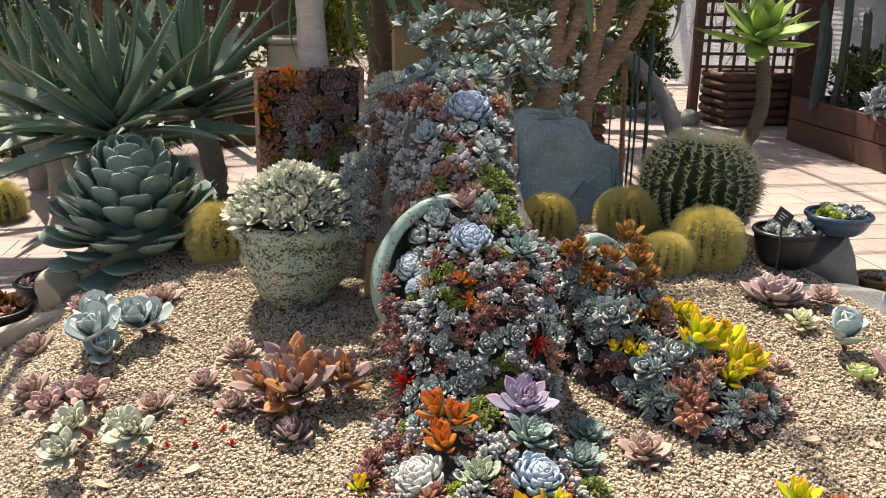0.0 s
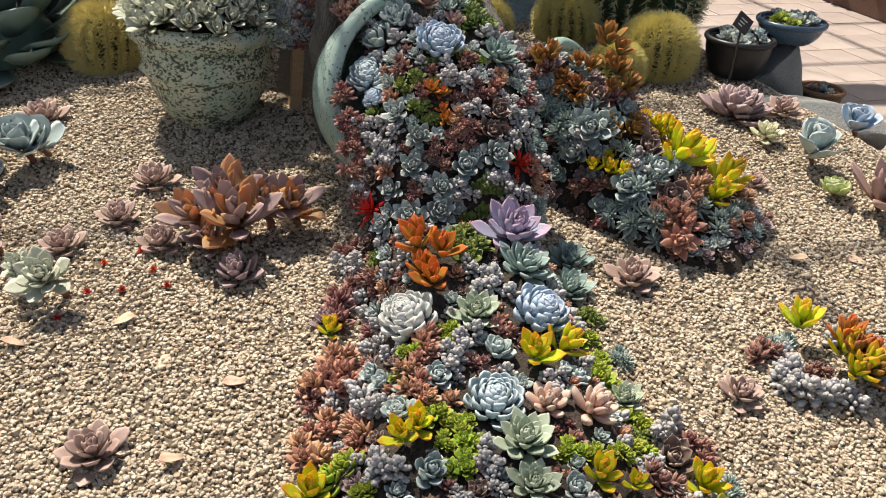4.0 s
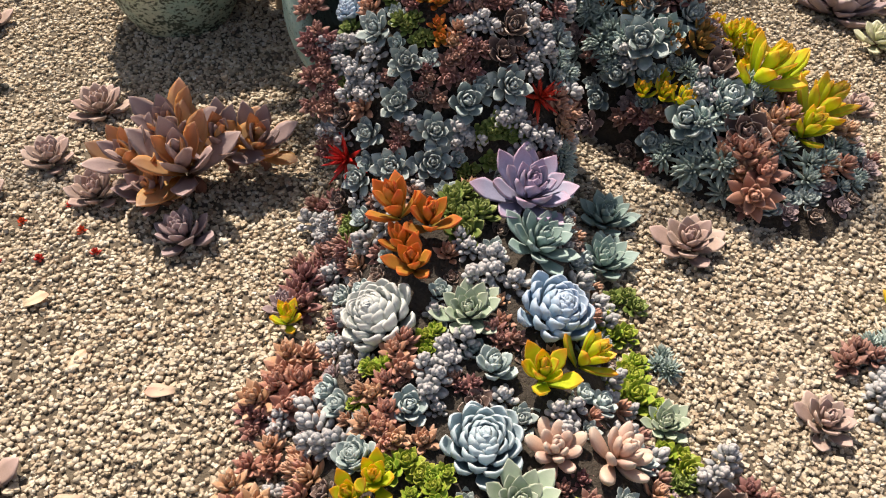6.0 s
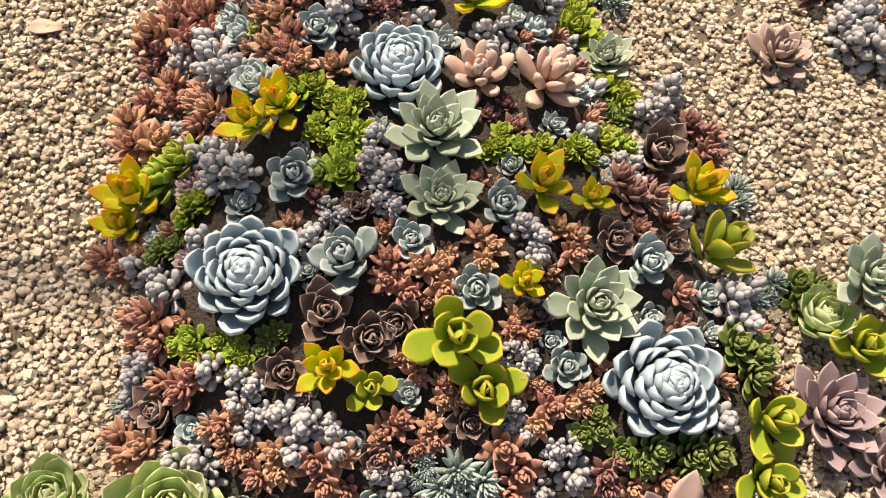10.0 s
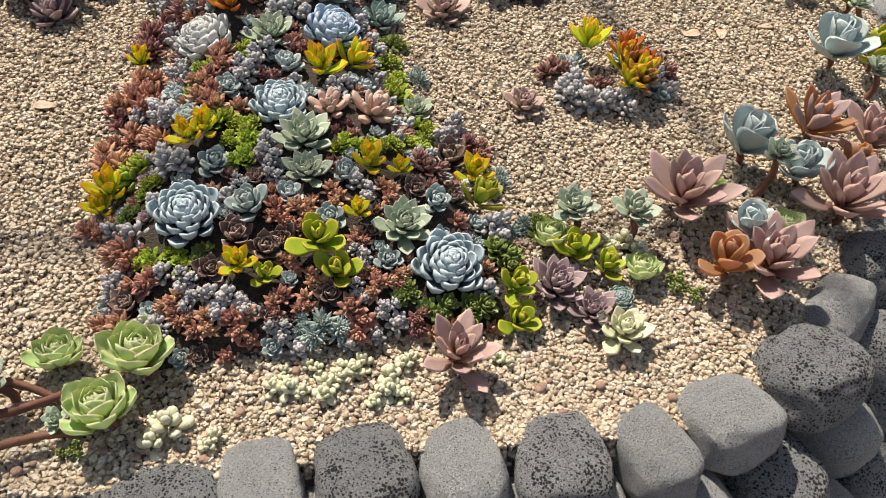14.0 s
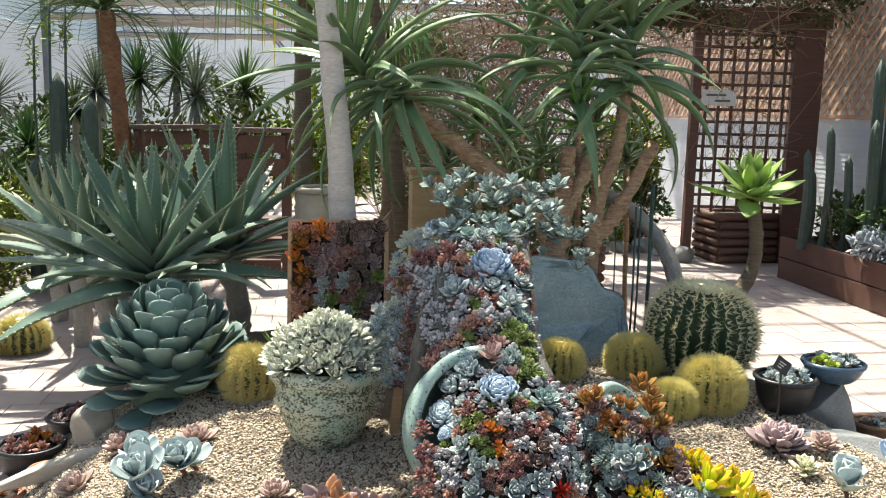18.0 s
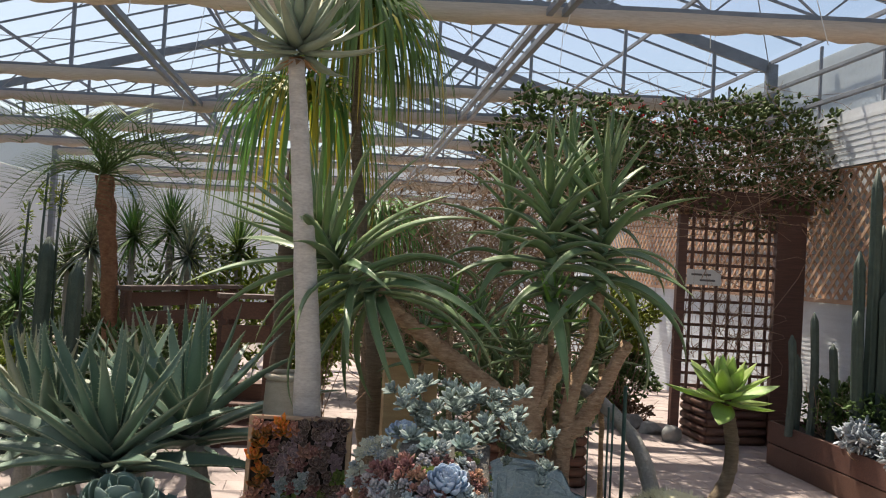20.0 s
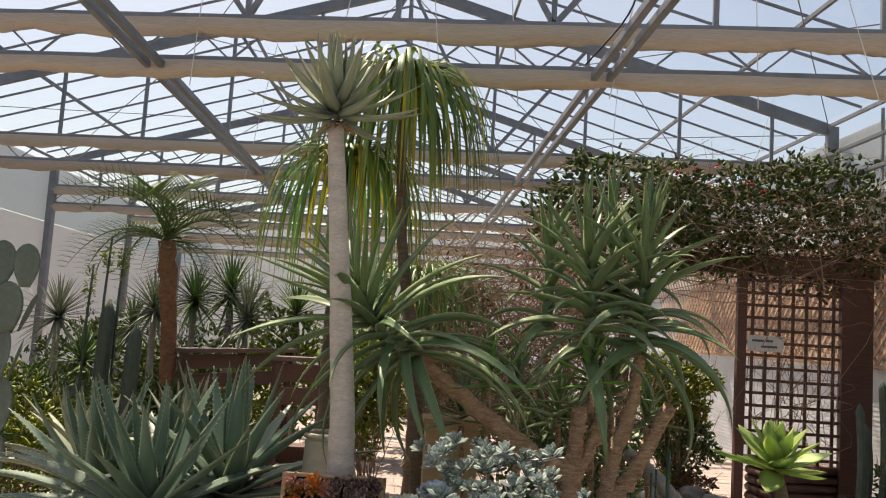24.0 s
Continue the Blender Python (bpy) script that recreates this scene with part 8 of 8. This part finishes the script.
for i, (x, y) in enumerate(((1.55, 9.9), (1.75, 10.2), (2.0, 10.3), (2.3, 10.35), (2.5, 10.1), (1.35, 10.3), (2.62, 9.7), (1.2, 10.8))):
    boulder("boulder", "grey boulder edging the far bed", pose(x, y, .06, 0, 0, i * 50), (.17, .14, .13), grey_rock_mat, 20 + i)
for i, (x, y, sk) in enumerate(((1.9, 10.7, shrub_lime), (2.35, 10.7, brown_leaf), (1.5, 10.8, shrub_lime))):
    shrub("bed_planting", "low yellow and rust sedum behind the boulders", (x, y, .0), (x, y, .16), (.35, .25, .16), sk, 700, .05, .6, 95 + i, 6, "round", cat="planting")
for x, y, r in ((-3.05, 5.35, .14), (-3.3, 5.2, .12), (-3.15, 4.95, .10)):
    t = barrel(x, y, r, r * 1.7, 18, 11, "golden barrel cactus among the aloes", .36)
    t.location.z = -.02


# ---- paving slabs ----
def paving():
    rnd = random.Random(2)
    along = Vector((.985, .17, 0))
    across = Vector((-.17, .985, 0))
    meshes = []
    for w in (.30,):
        for k in range(3):
            bm = bmesh.new()
            box(bm, -.1475, .1475, -.1475, .1475, -.03, 0, .003)
            me = bpy.data.meshes.new("slab")
            bm.to_mesh(me)
            bm.free()
            me.materials.append(paving_mat)
            meshes.append(me)
    pav = thing("paving", "pinkish-beige square paving slabs", "paving", kind="structure")
    n = 0
    far_v, far_f = [], []
    for j in range(-2, 60):
        for i in range(-34, 26):
            p = along * (i * .30 + (.15 if j % 2 else 0)) + across * (j * .30)
            if inside_depth(p.x, p.y)[0] > -.05:
                continue
            z = float(pave_z(p.x, p.y))
            if abs(p.x) > 7 or p.y > 16 or p.y < .9:
                continue
            near = (1.6 < p.x < 3.5 and 1.2 < p.y < 6.6)
            if near and n < 220:
                ob = part("slab", meshes[n % 3], None, pav)
                tilt = math.degrees(math.atan((float(pave_z(0, p.y + .1)) - float(pave_z(0, p.y - .1))) / .2))
                ob.matrix_basis = pose(p.x, p.y, z + rnd.uniform(-.0015, .0015), tilt, 0, math.degrees(math.atan2(along.y, along.x)))
                n += 1
            else:
                o = len(far_v)
                h = .1475
                for sx, sy in ((-1, -1), (1, -1), (1, 1), (-1, 1)):
                    q = p + along * (sx * h) + across * (sy * h)
                    far_v.append((q.x, q.y, float(pave_z(q.x, q.y)) + rnd.uniform(-.001, .001)))
                for k in range(4):
                    q = far_v[o + k]
                    far_v.append((q[0], q[1], q[2] - .011))
                far_f.append((o, o + 1, o + 2, o + 3))
                for k in range(4):
                    far_f.append((o + (k + 1) % 4, o + k, o + k + 4, o + (k + 1) % 4 + 4))
    tagged(part("slabs", mesh_from("slabs", far_v, far_f, [paving_mat], smooth=False), None, pav), kind="stuff")


paving()


# ---- loose gravel ----
def pebbles(count, seed):
    rng = np.random.default_rng(seed)
    xy = []
    want = count
    x = rng.uniform(-1.9, 2.1, want * 4)
    y = .8 + 3.2 * rng.random(want * 4) ** 1.75
    d = inside_depth(x, y)
    keep = (d > -.01) & ~((y > 3.2) & (np.abs(x) < .4))
    x, y = x[keep][:want], y[keep][:want]
    z = gravel_z(x, y)
    n = len(x)
    unit = np.array([(-1, -1, -1), (1, -1, -1), (1, 1, -1), (-1, 1, -1), (-1, -1, 1), (1, -1, 1), (1, 1, 1), (-1, 1, 1)], float) * .5
    size = rng.uniform(.0040, .0080, n) * np.where(rng.random(n) < .07, 1.45, 1.0)
    v = unit[None] * (1 + rng.uniform(-.38, .38, (n, 8, 3)))
    v[:, :, 2] *= .86
    v *= size[:, None, None] * rng.uniform(.80, 1.22, (n, 1, 3))
    a, b = rng.uniform(0, 2 * np.pi, n), rng.uniform(-.5, .5, n)
    ca, sa, cb, sb = np.cos(a), np.sin(a), np.cos(b), np.sin(b)
    yy = v[:, :, 1] * cb[:, None] - v[:, :, 2] * sb[:, None]
    zz = v[:, :, 1] * sb[:, None] + v[:, :, 2] * cb[:, None]
    xx = v[:, :, 0] * ca[:, None] - yy * sa[:, None]
    yy = v[:, :, 0] * sa[:, None] + yy * ca[:, None]
    v = np.stack([xx + x[:, None], yy + y[:, None], zz + z[:, None] + rng.uniform(-.002, .0055, n)[:, None]], 2)
    quads = np.array([(0, 3, 2, 1), (4, 5, 6, 7), (0, 1, 5, 4), (1, 2, 6, 5), (2, 3, 7, 6), (3, 0, 4, 7)])
    f = (np.arange(n)[:, None, None] * 8 + quads[None]).reshape(-1)
    me = bpy.data.meshes.new("pebbles")
    me.vertices.add(n * 8)
    me.vertices.foreach_set("co", v.reshape(-1))
    me.loops.add(len(f))
    me.loops.foreach_set("vertex_index", f.astype(np.int32))
    me.polygons.add(n * 6)
    me.polygons.foreach_set("loop_start", np.arange(0, n * 24, 4, dtype=np.int32))
    me.polygons.foreach_set("use_smooth", rng.random(n).repeat(6) < .6)
    me.update(calc_edges=True)
    me.validate()
    me.materials.append(gravel_mat)
    return me


thing("loose_gravel", "pale crushed gravel strewn over the mound", "gravel", kind="stuff", data=pebbles(195000, 7))

# a few round brown clay balls and fallen petals
clay_mat = plain("clay_ball", (.24, .15, .11), (.36, .25, .19), 20, .85, .3, .002)
clay_me = stone_mesh(77, .010, .010, .009, clay_mat, .1, 2)
crnd = random.Random(17)
for i in range(48):
    while True:
        x, y = crnd.uniform(-.6, 1.5), .86 + abs(crnd.gauss(0, .16))
        if inside_depth(x, y)[0] > .02:
            break
    s = crnd.uniform(.5, 1.1)
    thing("clay_ball", "small round brown clay ball on the gravel", "clay ball", pose(x, y, gz(x, y) + .005, 0, 0, crnd.uniform(0, 360)) @ Matrix.Scale(s, 4), "clay balls", data=clay_me)
petal_skin = leaf_skin("fallen_petal", (.60, .45, .32), (.66, .50, .36), (.62, .36, .26), None, rough=.6, glow=.2, bloom=.2)
pv, pf, pu = leaf_geo(.05, .032, .004, "spoon", .5, .5, 6, 6)
petal_me = mesh_from("petal", pv, pf, [petal_skin], pu)
for x, y in ((-.52, 1.62), (-.72, 2.01), (-.41, 1.80), (1.21, 2.12), (1.34, 2.12), (1.28, 1.90), (1.40, 1.93), (1.18, 1.93), (-.60, 1.86), (.42, 1.02), (1.0, 2.15), (-.9, 1.95)):
    thing("fallen_leaf", "dry pale fallen leaf on the gravel", "leaf", pose(x, y, gz(x, y) + .008, crnd.uniform(-15, 15), crnd.uniform(-15, 15), crnd.uniform(0, 360)), "fallen leaves", data=petal_me)
red_me = head_mesh("copper", "red", 0)
for x, y in ((-.72, 2.12), (-.62, 2.14), (-.80, 2.12), (-.66, 2.20), (-.85, 2.04), (-.78, 2.22), (-.70, 2.28)):
    t = thing("red_seedling", "tiny red succulent seedling in the gravel", "succulent", pose(x, y, gz(x, y) + .004, 0, 0, crnd.uniform(0, 360)) @ Matrix.Scale(.028, 4), "red seedlings")
    tagged(part("leaves", red_me, None, t), kind="stuff")
